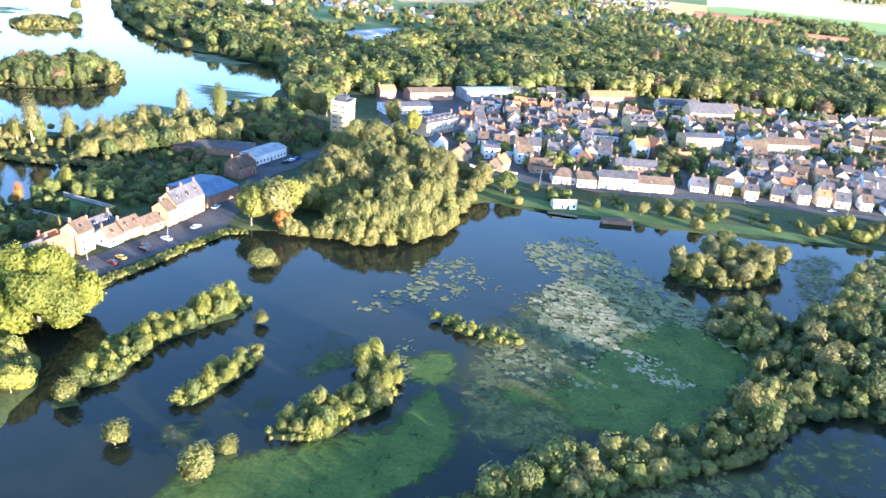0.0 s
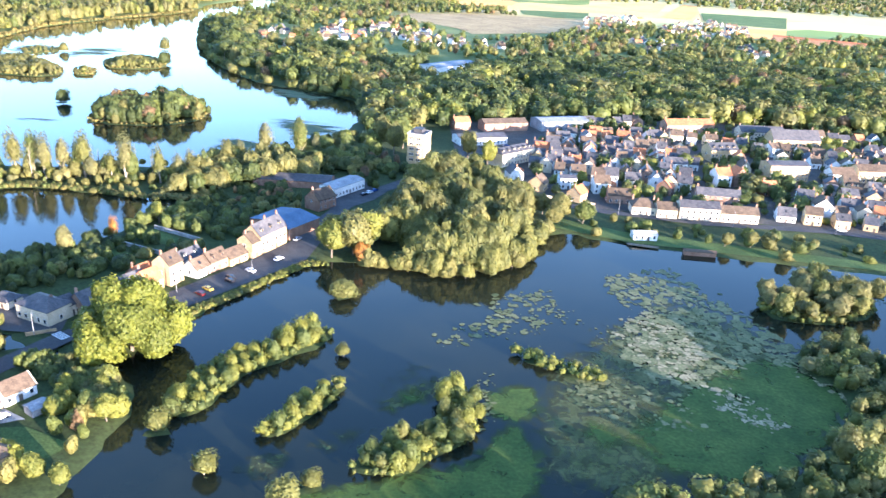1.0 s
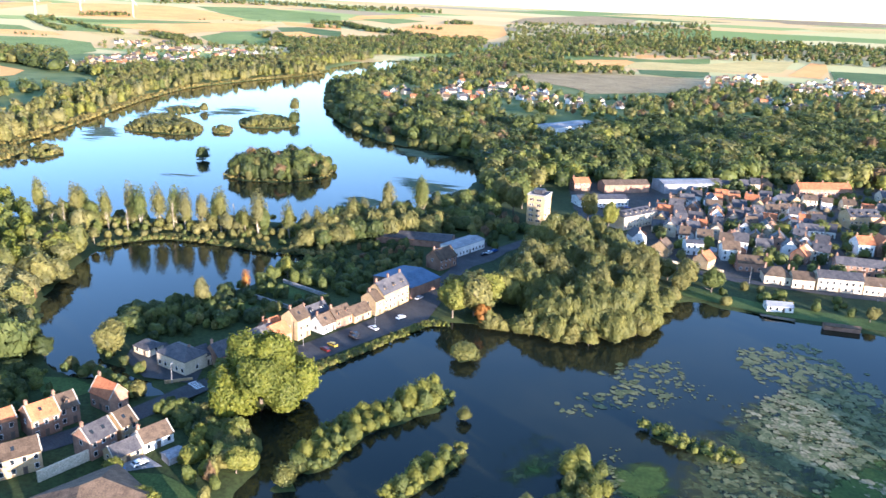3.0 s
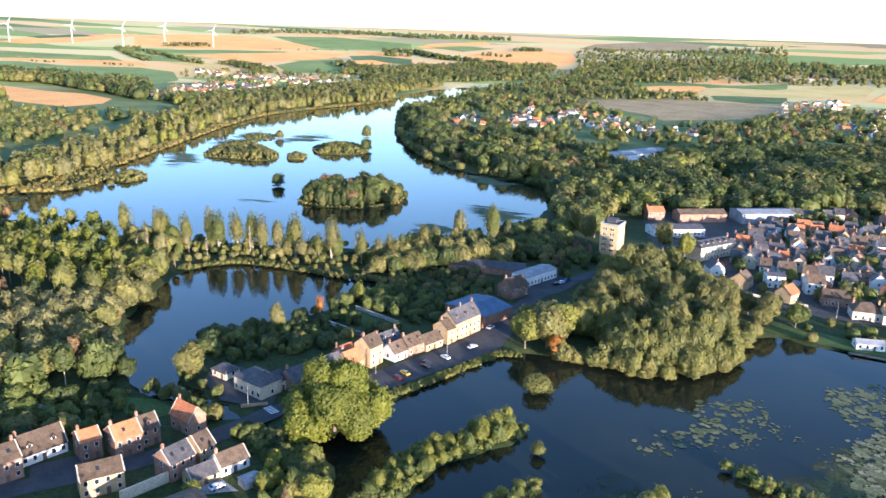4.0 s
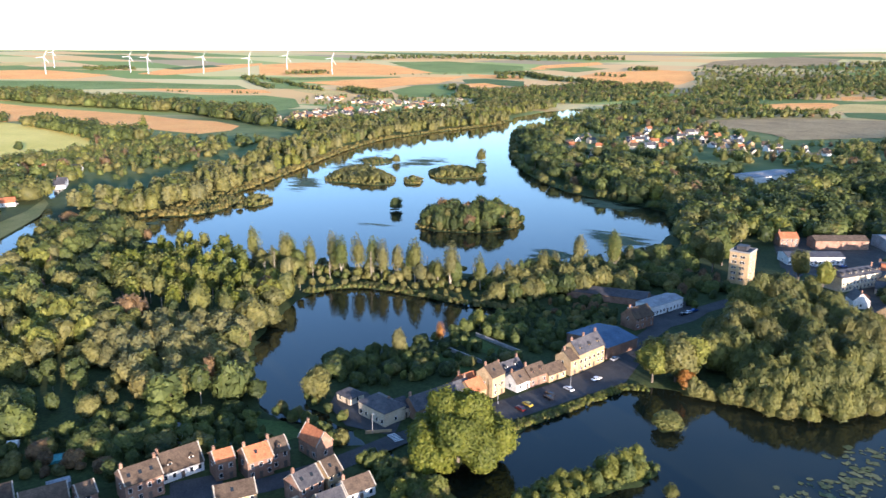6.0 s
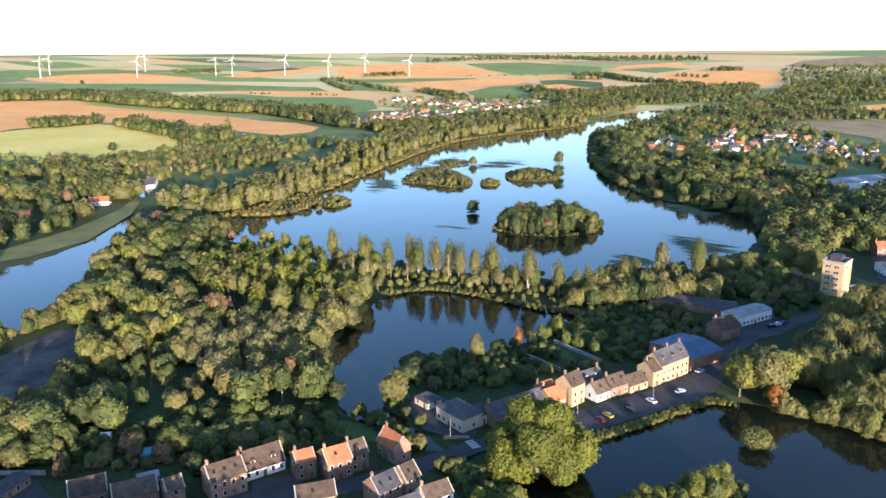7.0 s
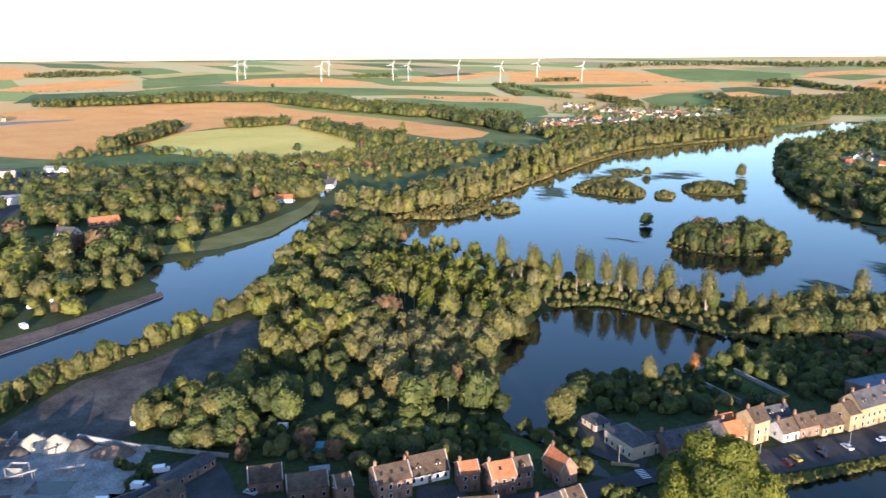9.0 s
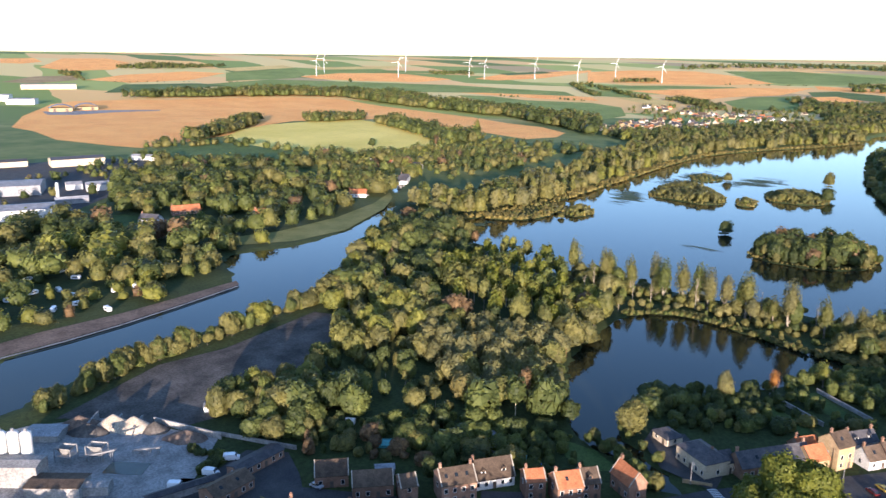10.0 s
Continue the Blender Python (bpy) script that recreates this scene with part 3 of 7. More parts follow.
sheet("factory_yard", [(-1010, 160), (-1010, 290), (-950, 340), (-870, 300), (-770, 245), (-690, 175), (-650, 130), (-690, 90), (-830, 90)], ASPHALT, 0.84, "grey tarmac yard of the works", "yard")
sheet("works_yard", [(-238, 88), (-246, 106), (-236, 116), (-222, 112), (-204, 104), (-212, 70), (-224, 64)], ASPHALT, 0.87, "grey tarmac yard beside garages", "yard")


def ribbon(name, line, width, mat, z, label, category):
    p = np.asarray(line, float)
    t = np.gradient(p, axis=0)
    t /= np.linalg.norm(t, axis=1)[:, None]
    n = np.stack([-t[:, 1], t[:, 0]], 1) * width / 2
    return sheet(name, np.concatenate([p + n, (p - n)[::-1]]), mat, z, label, category, step=6)


STREET = [(-240, 80), (-225, 95), (-205, 112), (-176, 137), (-153, 161), (-141, 180), (-132, 201), (-119, 223), (-106, 246), (-92, 272), (-81, 300), (-78, 330), (-72, 360), (-50, 400), (-30, 425)]
ribbon("road", STREET, 8, ASPHALT, 0.9, "grey asphalt village street", "road")
sheet("car_park", [(-105, 227), (-75, 279), (-74, 300), (-80, 301), (-113, 240)], ASPHALT, 0.93, "asphalt car park beside the lake", "car park")
sheet("court", [(-170, 224), (-160, 228), (-137, 213), (-134, 203), (-152, 202), (-166, 212)], ASPHALT, 0.88, "asphalt court round the white house", "yard")
sheet("court", [(-179, 149), (-171, 141), (-161, 152), (-169, 160)], ASPHALT, 0.88, "asphalt court before the low white house", "yard")
sheet("town_ground", [(16, 400), (50, 378), (140, 374), (230, 368), (330, 356), (420, 420), (420, 600), (300, 625), (170, 640), (60, 600), (-40, 560), (-30, 480), (-10, 470), (10, 440)], TOWN_GROUND, 0.86, "paved streets and yards of the town", "ground")
sheet("court", [(-62, 362), (-58, 376), (-72, 392), (-96, 396), (-92, 350), (-76, 340)], ASPHALT, 0.88, "asphalt yard before the workshop halls", "yard")
ribbon("road", [(20, 385), (53, 374), (102, 368), (161, 371), (217, 364), (300, 352)], 7, ASPHALT, 0.9, "asphalt road along the lake shore", "road")
ribbon("road", [(-35, 430), (-22, 470), (-28, 520)], 9, ASPHALT, 0.915, "asphalt yard road beside the tower block", "road")
ribbon("pavement", [(-417, 186), (-403, 146), (-393, 114), (-387, 88), (-383, 62), (-360, 0), (-300, -130)], 1.6, CONCRETE, 0.78, "pale concrete quay edge of the canal", "pavement")
sheet("quay_path", [(-419, 188), (-404.5, 146), (-394.5, 114), (-388.5, 88), (-384.5, 62), (-362, 0), (-382, 0), (-402, 65), (-406, 81), (-410, 120), (-416, 146), (-427, 190)], EARTH, 0.84, "brown earth path along the quay", "path", step=5)

# floating weed on the lakes, layer upon layer
WEEDS = (
    ([(10, 205), (30, 235), (45, 262), (104, 252), (114, 209), (98, 186), (80, 166), (60, 156), (30, 146), (8, 152)], WEED_THIN, 12, "thin grey-green weed under the lake surface"),
    ([(12, 160), (20, 184), (36, 200), (50, 196), (60, 176), (46, 156), (28, 150)], WEED_OLIVE, 14, "olive weed beside the duckweed"),
    ([(44, 238), (54, 258), (60, 270), (78, 276), (96, 252), (100, 228), (86, 232), (64, 210), (50, 211)], WEED_OLIVE, 10, "olive weed merging between the pale mats"),
    ([(-54, 133), (-47, 147), (-37, 145), (-25, 152), (-1, 162), (3, 180), (14, 179), (17, 157), (11, 142), (1, 137), (-2, 122), (-51, 118)], DUCKWEED, 5, "deep green duckweed carpet on the lake"),
    ([(-3, 193), (10, 203), (19, 192), (13, 179), (1, 181)], DUCKWEED, 5, "round green duckweed patch on the lake"),
    ([(34, 178), (55, 204), (69, 219), (86, 235), (105, 229), (114, 209), (99, 187), (81, 167), (62, 158), (43, 166)], DUCKWEED, 7, "broad green duckweed carpet beside the marsh"),
    ([(52, 212), (58, 220), (68, 216), (62, 206)], DUCKWEED, 4, "small green duckweed patch"),
    ([(24, 180), (30, 186), (40, 178), (32, 170)], DUCKWEED, 5, "small green duckweed patch near the carpet"),
    ([(-38, 179), (-17, 209), (-8, 195), (-24, 174)], WEED_THIN, 6, "thin grey-green weed patch on the lake"),
    ([(-30, 182), (-20, 195), (-14, 190), (-24, 178)], DUCKWEED, 7, "dull green duckweed between the islets"),
    ([(-40, 192), (-18, 214), (-8, 210), (-26, 184)], WEED_THIN, 10, "faint weed between the islets"),
    ([(90, 164), (108, 180), (143, 186), (123, 142), (81, 139)], WEED_OLIVE, 18, "pale weed on the marsh pool"),
    ([(48, 147), (77, 157), (87, 154), (115, 153), (111, 138), (48, 132)], WEED_OLIVE, 7, "pale weed along the marsh strip"),
    ([(158, 308), (187, 313), (182, 279), (155, 243), (133, 235)], WEED_OLIVE, 14, "pale weed on the pool behind the bushes"),
    ([(-66, 150), (-50, 164), (-42, 152), (-58, 140)], WEED_THIN, 8, "faint weed between the islets"),
    ([(-48, 158), (-38, 178), (-26, 172), (-36, 154)], WEED_THIN, 8, "faint weed between the islets"),
    ([(-192, 550), (-116, 542), (-92, 509), (-132, 452)], WEED_FAR, 24, "green weed streaks on the far lake"),
    ([(-188, 472), (-146, 472), (-138, 426), (-168, 398)], WEED_FAR, 14, "green weed streaks near the poplar shore"),
    ([(-502, 622), (-455, 646), (-410, 570), (-450, 546)], WEED_FAR, 26, "brown weed streaks on the far lake"),
    ([(-332, 472), (-300, 502), (-268, 470), (-300, 448)], WEED_FAR, 26, "faint weed streaks on the far lake"),
    ([(-420, 698), (-378, 780), (-420, 852), (-472, 800), (-450, 720)], WEED_FAR, 40, "faint weed streaks near the islets"),
    ([(-480, 638), (-522, 760), (-500, 862), (-458, 760)], WEED_FAR, 30, "brown weed along the wooded shore"),
    ([(-470, 390), (-462, 440), (-440, 420), (-440, 380)], WEED_FAR, 16, "pale weed in the western bay"),
    ([(-222, 632), (-186, 666), (-115, 624), (-150, 576)], WEED_FAR, 26, "pale weed along the far lake shore"),
)
for i, (outline, mat, soft, label) in enumerate(WEEDS):
    sheet("floating_weed", outline, mat, 0.02 + 0.003 * i, label, "floating weed", "stuff", soft=soft, ragged=2.5, step=2.5 if soft < 23 else 6)


def floating_mats(outline, count, low, high, mat, z, label, seed):
    """Many small ragged mats of floating leaves, joined; they crowd towards the middle."""
    rng = np.random.default_rng(seed)
    p = np.asarray(outline, float)
    vs, fs, k, done = [], [], 0, 0
    while done < count:
        x, y = rng.uniform(p[:, 0].min() - 2, p[:, 0].max() + 2), rng.uniform(p[:, 1].min() - 2, p[:, 1].max() + 2)
        d = float(signed(p, np.array([x]), np.array([y]))[0])
        if d > rng.exponential(1.2) - 0.6:
            continue
        if noise.noise(Vector((x * 0.16, y * 0.16, seed))) < rng.uniform(-0.45, 0.1):
            continue
        done += 1
        r = low + (high - low) * rng.random() ** 2
        n, turn, flat = 11, rng.uniform(0, 6.28), rng.uniform(0.5, 0.95)
        h = z + rng.uniform(0, 0.02)
        ring = []
        for i in range(n):
            a = 2 * math.pi * i / n
            q = r * (0.8 + 0.45 * noise.noise(Vector((math.cos(a) * 1.4 + x, math.sin(a) * 1.4 + y, seed))) + rng.uniform(-0.1, 0.1))
            u, w = q * math.cos(a), q * math.sin(a) * flat
            ring.append((x + u * math.cos(turn) - w * math.sin(turn), y + u * math.sin(turn) + w * math.cos(turn)))
        vs += [(x, y, h + 0.012)] + [(a, c, h + 0.006) for a, c in ring] + [(a, c, h - 0.012) for a, c in ring]
        for i in range(n):
            j = (i + 1) % n
            fs += [(k, k + 1 + i, k + 1 + j), (k + 1 + i, k + 1 + n + i, k + 1 + n + j, k + 1 + j)]
        k += 2 * n + 1
    tagged(new("weed_mats", mesh_of("weed_mats", vs, fs, [mat])), label, "floating weed", kind="stuff")


for i, (outline, count, low, high, mat, label) in enumerate((
    ([(45, 289), (73, 303), (85, 279), (97, 254), (111, 240), (101, 227), (88, 232), (77, 223), (64, 210), (51, 210), (43, 228), (44, 236), (54, 258), (47, 272)], 1800, 0.3, 2.3, SCUM, "pale olive weed mats on the open lake"),
    ([(47, 252), (57, 258), (68, 251), (71, 234), (65, 214), (56, 213), (52, 222), (43, 228)], 470, 0.3, 1.7, SCUM_WHITE, "whitish dried weed mats on the lake"),
    ([(1, 264), (22, 271), (24, 251), (16, 235), (-5, 228), (-15, 219), (-18, 223), (-2, 244)], 300, 0.3, 2.0, SCUM, "scattered olive weed mats below the willows"),
    ([(28, 210), (40, 208), (43, 199), (39, 188), (30, 190), (24, 199)], 130, 0.4, 1.8, SCUM, "pale weed mats beside a low islet"),
    ([(-4, 200), (0, 204), (0, 196), (2, 184), (-2, 176), (-4, 180), (-2, 192)], 60, 0.3, 1.3, SCUM, "pale weed mats round the duckweed"),
    ([(69, 209), (78, 206), (84, 190), (78, 188), (72, 195), (66, 201)], 130, 0.4, 1.5, SCUM_WHITE, "whitish dried scum on duckweed"),
    ([(93, 238), (102, 226), (114, 225), (115, 211), (108, 210), (100, 223)], 90, 0.4, 1.5, SCUM_WHITE, "whitish dried scum along the marsh"),
    ([(154, 294), (164, 289), (176, 277), (168, 268), (153, 281)], 60, 0.5, 1.8, SCUM, "olive weed mats on the pool behind the bushes"),
    ([(149, 265), (166, 264), (154, 243), (139, 238)], 90, 0.5, 1.8, SCUM, "olive weed mats on the marsh pool"),
    ([(42, 208), (60, 203), (63, 190), (54, 184), (40, 184)], 70, 0.4, 1.6, SCUM, "weed mats thinning out over the duckweed"),
    ([(39, 147), (51, 152), (66, 150), (75, 146), (68, 145), (41, 142)], 60, 0.4, 1.6, SCUM, "weed mats on the inner marsh pool"),
    ([(23, 267), (27, 255), (41, 245), (41, 228), (33, 230), (24, 243)], 24, 0.4, 1.3, SCUM, "stray weed mats on open water"),
)):
    floating_mats(outline, count, low, high, mat, 0.125 + 0.004 * i, label, 200 + i)


# ---- trees ----
def ico():
    p = (1 + 5 ** 0.5) / 2
    v = np.array([(-1, p, 0), (1, p, 0), (-1, -p, 0), (1, -p, 0), (0, -1, p), (0, 1, p), (0, -1, -p), (0, 1, -p), (p, 0, -1), (p, 0, 1), (-p, 0, -1), (-p, 0, 1)], float)
    v /= np.linalg.norm(v[0])
    f = [(0, 11, 5), (0, 5, 1), (0, 1, 7), (0, 7, 10), (0, 10, 11), (1, 5, 9), (5, 11, 4), (11, 10, 2), (10, 7, 6), (7, 1, 8), (3, 9, 4), (3, 4, 2), (3, 2, 6), (3, 6, 8), (3, 8, 9), (4, 9, 5), (2, 4, 11), (6, 2, 10), (8, 6, 7), (9, 8, 1)]
    return v, np.array(f)


ICO_V, ICO_F = ico()


def finer(v, f):
    v, seen, out = [tuple(p) for p in v], {}, []

    def mid(a, b):
        key = (min(a, b), max(a, b))
        if key not in seen:
            p = (np.array(v[a]) + np.array(v[b])) / 2
            seen[key] = len(v)
            v.append(tuple(p / np.linalg.norm(p)))
        return seen[key]

    for a, b, c in f:
        x, y, z = mid(a, b), mid(b, c), mid(c, a)
        out += [(a, x, z), (b, y, x), (c, z, y), (x, y, z)]
    return np.array(v), np.array(out)


SPHERES = [(ICO_V, ICO_F)]
for _ in range(3):
    SPHERES.append(finer(*SPHERES[-1]))


def crown_arrays(rng, height, width, foot, lobes, cards, leaf, shape="round", level=2):
    """A lobed crown with creases, under many small bent leaf sprays. Returns points and triangles."""
    hub = rng.normal(size=(lobes, 3))
    hub[:, 2] = np.where(hub[:, 2] < -0.6, -hub[:, 2], hub[:, 2])
    hub /= np.linalg.norm(hub, axis=1)[:, None]
    might = rng.uniform(0.3, 1.25, size=lobes)
    skew = rng.normal(size=3) * np.array((0.16, 0.16, 0.08)) * (level < 3)
    low = {"dome": 0.3, "willow": 0.35}.get(shape, 0.46)
    base = foot + (height - foot) * low
    up, down = height - base, base - foot

    def place(q, extra):
        k = 0.38 * lobes + 1
        r = (0.63 + 0.37 * np.max(might * np.exp(k * (q @ hub.T - 1)), axis=1)) * (1 + q @ skew)
        r = (r * extra)[:, None]
        p = q * r
        side = np.ones(len(q))
        if shape in ("dome", "willow"):
            side = np.where(q[:, 2] < 0, 1 / np.maximum(np.sqrt(1 - q[:, 2] ** 2), 0.5) ** 0.8, 1)
        if shape == "cone":
            side = np.clip(1.15 - 0.55 * (q[:, 2] + 1), 0.1, 1.2)
        if shape == "poplar":
            side = 1 - 0.12 * q[:, 2]
        return np.stack([p[:, 0] * width / 2 * side, p[:, 1] * width / 2 * side, base + p[:, 2] * np.where(q[:, 2] > 0, up, down)], 1)

    sv, sf = SPHERES[level]
    thin = 0.72 if shape == "poplar" else 1.0
    core = place(sv, thin * rng.uniform(0.84 if level > 1 else 0.72, 0.97 if level > 1 else 0.88, size=len(sv)))
    if level > 1:
        core = core[sf]
        mid = core.mean(axis=1, keepdims=True)
        core = mid + (core - mid) * rng.uniform(1.0, 1.25, size=(len(sf), 1, 1))
        core += rng.normal(size=core.shape) * np.linalg.norm(core[:, :1] - mid, axis=2, keepdims=True) * 0.2
        core = core.reshape(-1, 3)
        sf = np.arange(len(core)).reshape(-1, 3)
    q = rng.normal(size=(cards, 3))
    q[:, 2] = np.where(q[:, 2] < -0.7, -q[:, 2], q[:, 2])
    q /= np.linalg.norm(q, axis=1)[:, None]
    pos = place(q, rng.uniform((0.88 if level > 1 else 0.84) * thin, 1.05, size=cards) + (rng.random(cards) < 0.12) * rng.uniform(0.0, 0.12, size=cards))
    nrm = q / np.array((width, width, height)) * width
    nrm = nrm / np.linalg.norm(nrm, axis=1)[:, None] + rng.normal(size=(cards, 3)) * 0.28
    nrm /= np.linalg.norm(nrm, axis=1)[:, None]
    ref = rng.normal(size=(cards, 3))
    if shape == "willow":
        ref = ref * 0.25 + np.array((0, 0, -1.0))
    u = np.cross(nrm, ref)
    u /= np.linalg.norm(u, axis=1)[:, None]
    v = np.cross(nrm, u)
    s = leaf * rng.uniform(0.55, 1.3, size=(cards, 1))
    long, wide = (2.0, 0.6) if shape == "willow" else (1.0, 1.0)
    wv, us = s * long * rng.uniform(0.7, 1.1, size=(cards, 1)), s * wide
    pts = np.stack([pos - u * us * 0.5 - v * wv * 0.4 - nrm * s * 0.12, pos + u * us * 0.5 - v * wv * 0.3 - nrm * s * 0.06, pos + u * us * rng.uniform(-0.3, 0.3, size=(cards, 1)) + v * wv * 0.65 + nrm * s * 0.1], 1).reshape(-1, 3)
    tri = len(core) + np.arange(3 * cards).reshape(-1, 3)
    vs = np.concatenate([core, pts])
    vs[:, 2] = np.maximum(vs[:, 2], 0.05)
    return vs, np.concatenate([sf, tri])


def limb_arrays(a, b, r0, r1, sides=5):
    a, b = np.array(a, float), np.array(b, float)
    w = (b - a) / np.linalg.norm(b - a)
    u = np.cross(w, (0.3, 1, 0.2))
    u /= np.linalg.norm(u)
    v = np.cross(w, u)
    ang = 2 * np.pi * np.arange(sides) / sides
    ring = np.cos(ang)[:, None] * u + np.sin(ang)[:, None] * v
    vs = np.concatenate([a + ring * r0, b + ring * r1])
    k = np.arange(sides)
    j = (k + 1) % sides
    return vs, np.concatenate([np.stack([k, j, j + sides], 1), np.stack([k, j + sides, k + sides], 1)])


def trunk_arrays(rng, height, width, foot):
    r = 0.022 * height + 0.08
    top = foot + (height - foot) * 0.55
    bits = [limb_arrays((0, 0, -0.4), (0.02 * height * rng.normal(), 0.02 * height * rng.normal(), top), r, r * 0.45, 7)]
    for i in range(4):
        a = rng.uniform(0, 6.3)
        z0 = foot * 0.8 + (top - foot * 0.8) * rng.uniform(0.1, 0.8)
        bits.append(limb_arrays((0, 0, z0), (math.cos(a) * width * 0.3, math.sin(a) * width * 0.3, z0 + height * rng.uniform(0.12, 0.25)), r * 0.4, r * 0.12))
    vs, fs, k = [], [], 0
    for v, f in bits:
        vs.append(v)
        fs.append(f + k)
        k += len(v)
    return np.concatenate(vs), np.concatenate(fs)


def massed_crown(rng, height, width, foot, masses, cards, leaf, shape):
    """A great crown: a ring and a top of overlapping leafy masses round a core."""
    vs, fs, k = [], [], 0
    for i in range(masses):
        if i == 0:
            r, a, w, low, top = 0.0, 0.0, width * 0.7, foot, height * 0.95
        else:
            tier = (0, 1, 0, 2)[i % 4]
            a = 2.4 * i + rng.normal() * 0.25
            r = width * (0.33, 0.25, 0.13)[tier] * rng.uniform(0.88, 1.1)
            w = width * (0.4, 0.42, 0.4)[tier] * rng.uniform(0.88, 1.15)
            low, top = height * (-0.04, 0.2, 0.48)[tier] + foot, height * (0.6, 0.84, 1.0)[tier] * rng.uniform(0.92, 1.04)
        v, f = crown_arrays(rng, top, w, low, 20, cards // masses, leaf, shape, 3 if width > 30 else 2)
        vs.append(v + np.array((r * math.cos(a), r * math.sin(a), 0)))
        fs.append(f + k)
        k += len(v)
    return np.concatenate(vs), np.concatenate(fs)


TREE_KINDS = {
    # height, width, foot of the crown, lobes, leaf sprays, their size, shape, fineness of the core
    "broad": (12, 11, 0.5, 24, 1040, 0.62, "round", 2),
    "tall": (17, 10, 1.2, 26, 1150, 0.58, "round", 2),
    "poplar": (17, 7.6, 1.6, 12, 1500, 0.52, "poplar", 1),
    "bush": (5.2, 5.6, 0.0, 12, 860, 0.46, "dome", 1),
    "shrub": (2.4, 3.2, 0.0, 8, 240, 0.3, "dome", 1),
    "lime": (25, 35, 0.0, 22, 16000, 0.85, "round", 3),
    "willow": (17.5, 22, 0.0, 7, 4200, 0.72, "willow", 3),
    "slim": (10, 5.2, 0.6, 14, 700, 0.4, "poplar", 1),
    "conifer": (11, 8, 0.4, 22, 900, 0.42, "cone", 2),
}
TREE_MESH = {}


def tree_meshes(kind, leaves, variant):
    key = (kind, leaves, variant)
    if key not in TREE_MESH:
        rng = np.random.default_rng(hash_of(kind) + 17 * variant)
        h, w, foot, lobes, sprays, leaf, shape, level = TREE_KINDS[kind]
        v, f = massed_crown(rng, h, w, foot, lobes, sprays, leaf, shape) if level == 3 else crown_arrays(rng, h, w, foot, lobes, sprays, leaf, shape, level)
        crown = tri_mesh("crown", v, f, [LEAF[leaves]])
        v, f = trunk_arrays(rng, h, w, max(foot, 0.4))
        TREE_MESH[key] = (crown, tri_mesh("trunk", v, f, [PALE_BARK if kind == "poplar" else BARK]))
    return TREE_MESH[key]


def hash_of(text):
    return sum((i + 1) * ord(c) for i, c in enumerate(text))


TREE_WORDS = {"broad": "broad leafy tree", "tall": "tall leafy tree", "poplar": "slender poplar", "bush": "dense bush", "shrub": "low shrub", "lime": "great rounded tree", "willow": "huge weeping willow", "conifer": "pointed conifer", "slim": "slender small tree"}
LEAF_WORDS = {"green": "green", "lime": "fresh green", "olive": "olive green", "dark": "dark green", "yellow": "yellow-green", "willow": "silvery green", "grey": "grey-green", "orange": "orange autumn", "brown": "brownish"}
TREE_RNG = np.random.default_rng(5)


def plant(kind, x, y, size=1.0, leaves="green", where="on the bank", z=0.5, tall=1.0, group=""):
    """One tree or bush, a thing of its own."""
    crown, trunk = tree_meshes(kind, leaves, 0 if kind == "lime" else int(TREE_RNG.integers(4)))
    name = "bush" if kind == "bush" else "shrub" if kind == "shrub" else "willow_tree" if kind == "willow" else "tree"
    e = new(name)
    e.matrix_basis = Matrix.LocRotScale((x, y, z + float(rise(np.float64(x), np.float64(y)))), Euler((0, 0, TREE_RNG.uniform(0, 6.28))), (size, size, size * tall * (TREE_RNG.uniform(0.75, 1.35) if kind == "bush" else TREE_RNG.uniform(0.92, 1.08))))
    part("trunk", trunk, e)
    part("crown", crown, e)
    return tagged(e, f"{LEAF_WORDS[leaves]} {TREE_WORDS[kind]} {where}", "bush" if kind in ("bush", "shrub") else "tree", group)


FOREST = {}


def forest_templates(grain):
    """Trees for woods, by how finely they are built."""
    if grain not in FOREST:
        lobes, cards, leaf, level = {"near": (12, 270, 0.85, 2), "mid": (9, 140, 1.25, 1), "far": (6, 54, 1.7, 0)}[grain]
        out = []
        for i in range(8):
            rng = np.random.default_rng(100 + i)
            shape = ("dome", "round", "dome", "dome", "poplar", "dome", "willow", "poplar")[i]
            foot = 0.2 if i == 7 else 0.05 if shape != "dome" else 0.0
            w = (0.85, 0.9, 1.3, 1.0, 0.5, 0.75, 0.95, 0.55)[i] * 10
            v, f = crown_arrays(rng, 10, w, foot * 10, lobes, cards, leaf, shape, level)
            index = np.zeros(len(f), np.int32)
            if grain == "near":
                tv, tf = trunk_arrays(rng, 10, w, 2.5)
                tv = tv * np.array((0.5, 0.5, 1.0))
                f = np.concatenate([f, tf + len(v)])
                v = np.concatenate([v, tv])
                index = np.concatenate([index, np.ones(len(tf), np.int32)])
            elif i == 7 and grain == "mid":
                tv, tf = limb_arrays((0, 0, -0.3), (0.2, 0.1, 6), 0.2, 0.08, 5)
                f = np.concatenate([f, tf + len(v)])
                v = np.concatenate([v, tv])
                index = np.concatenate([index, np.ones(len(tf), np.int32)])
            if i == 7:
                index *= 2
            out.append((v / 10, f, index))
        FOREST[grain] = out
    return FOREST[grain]


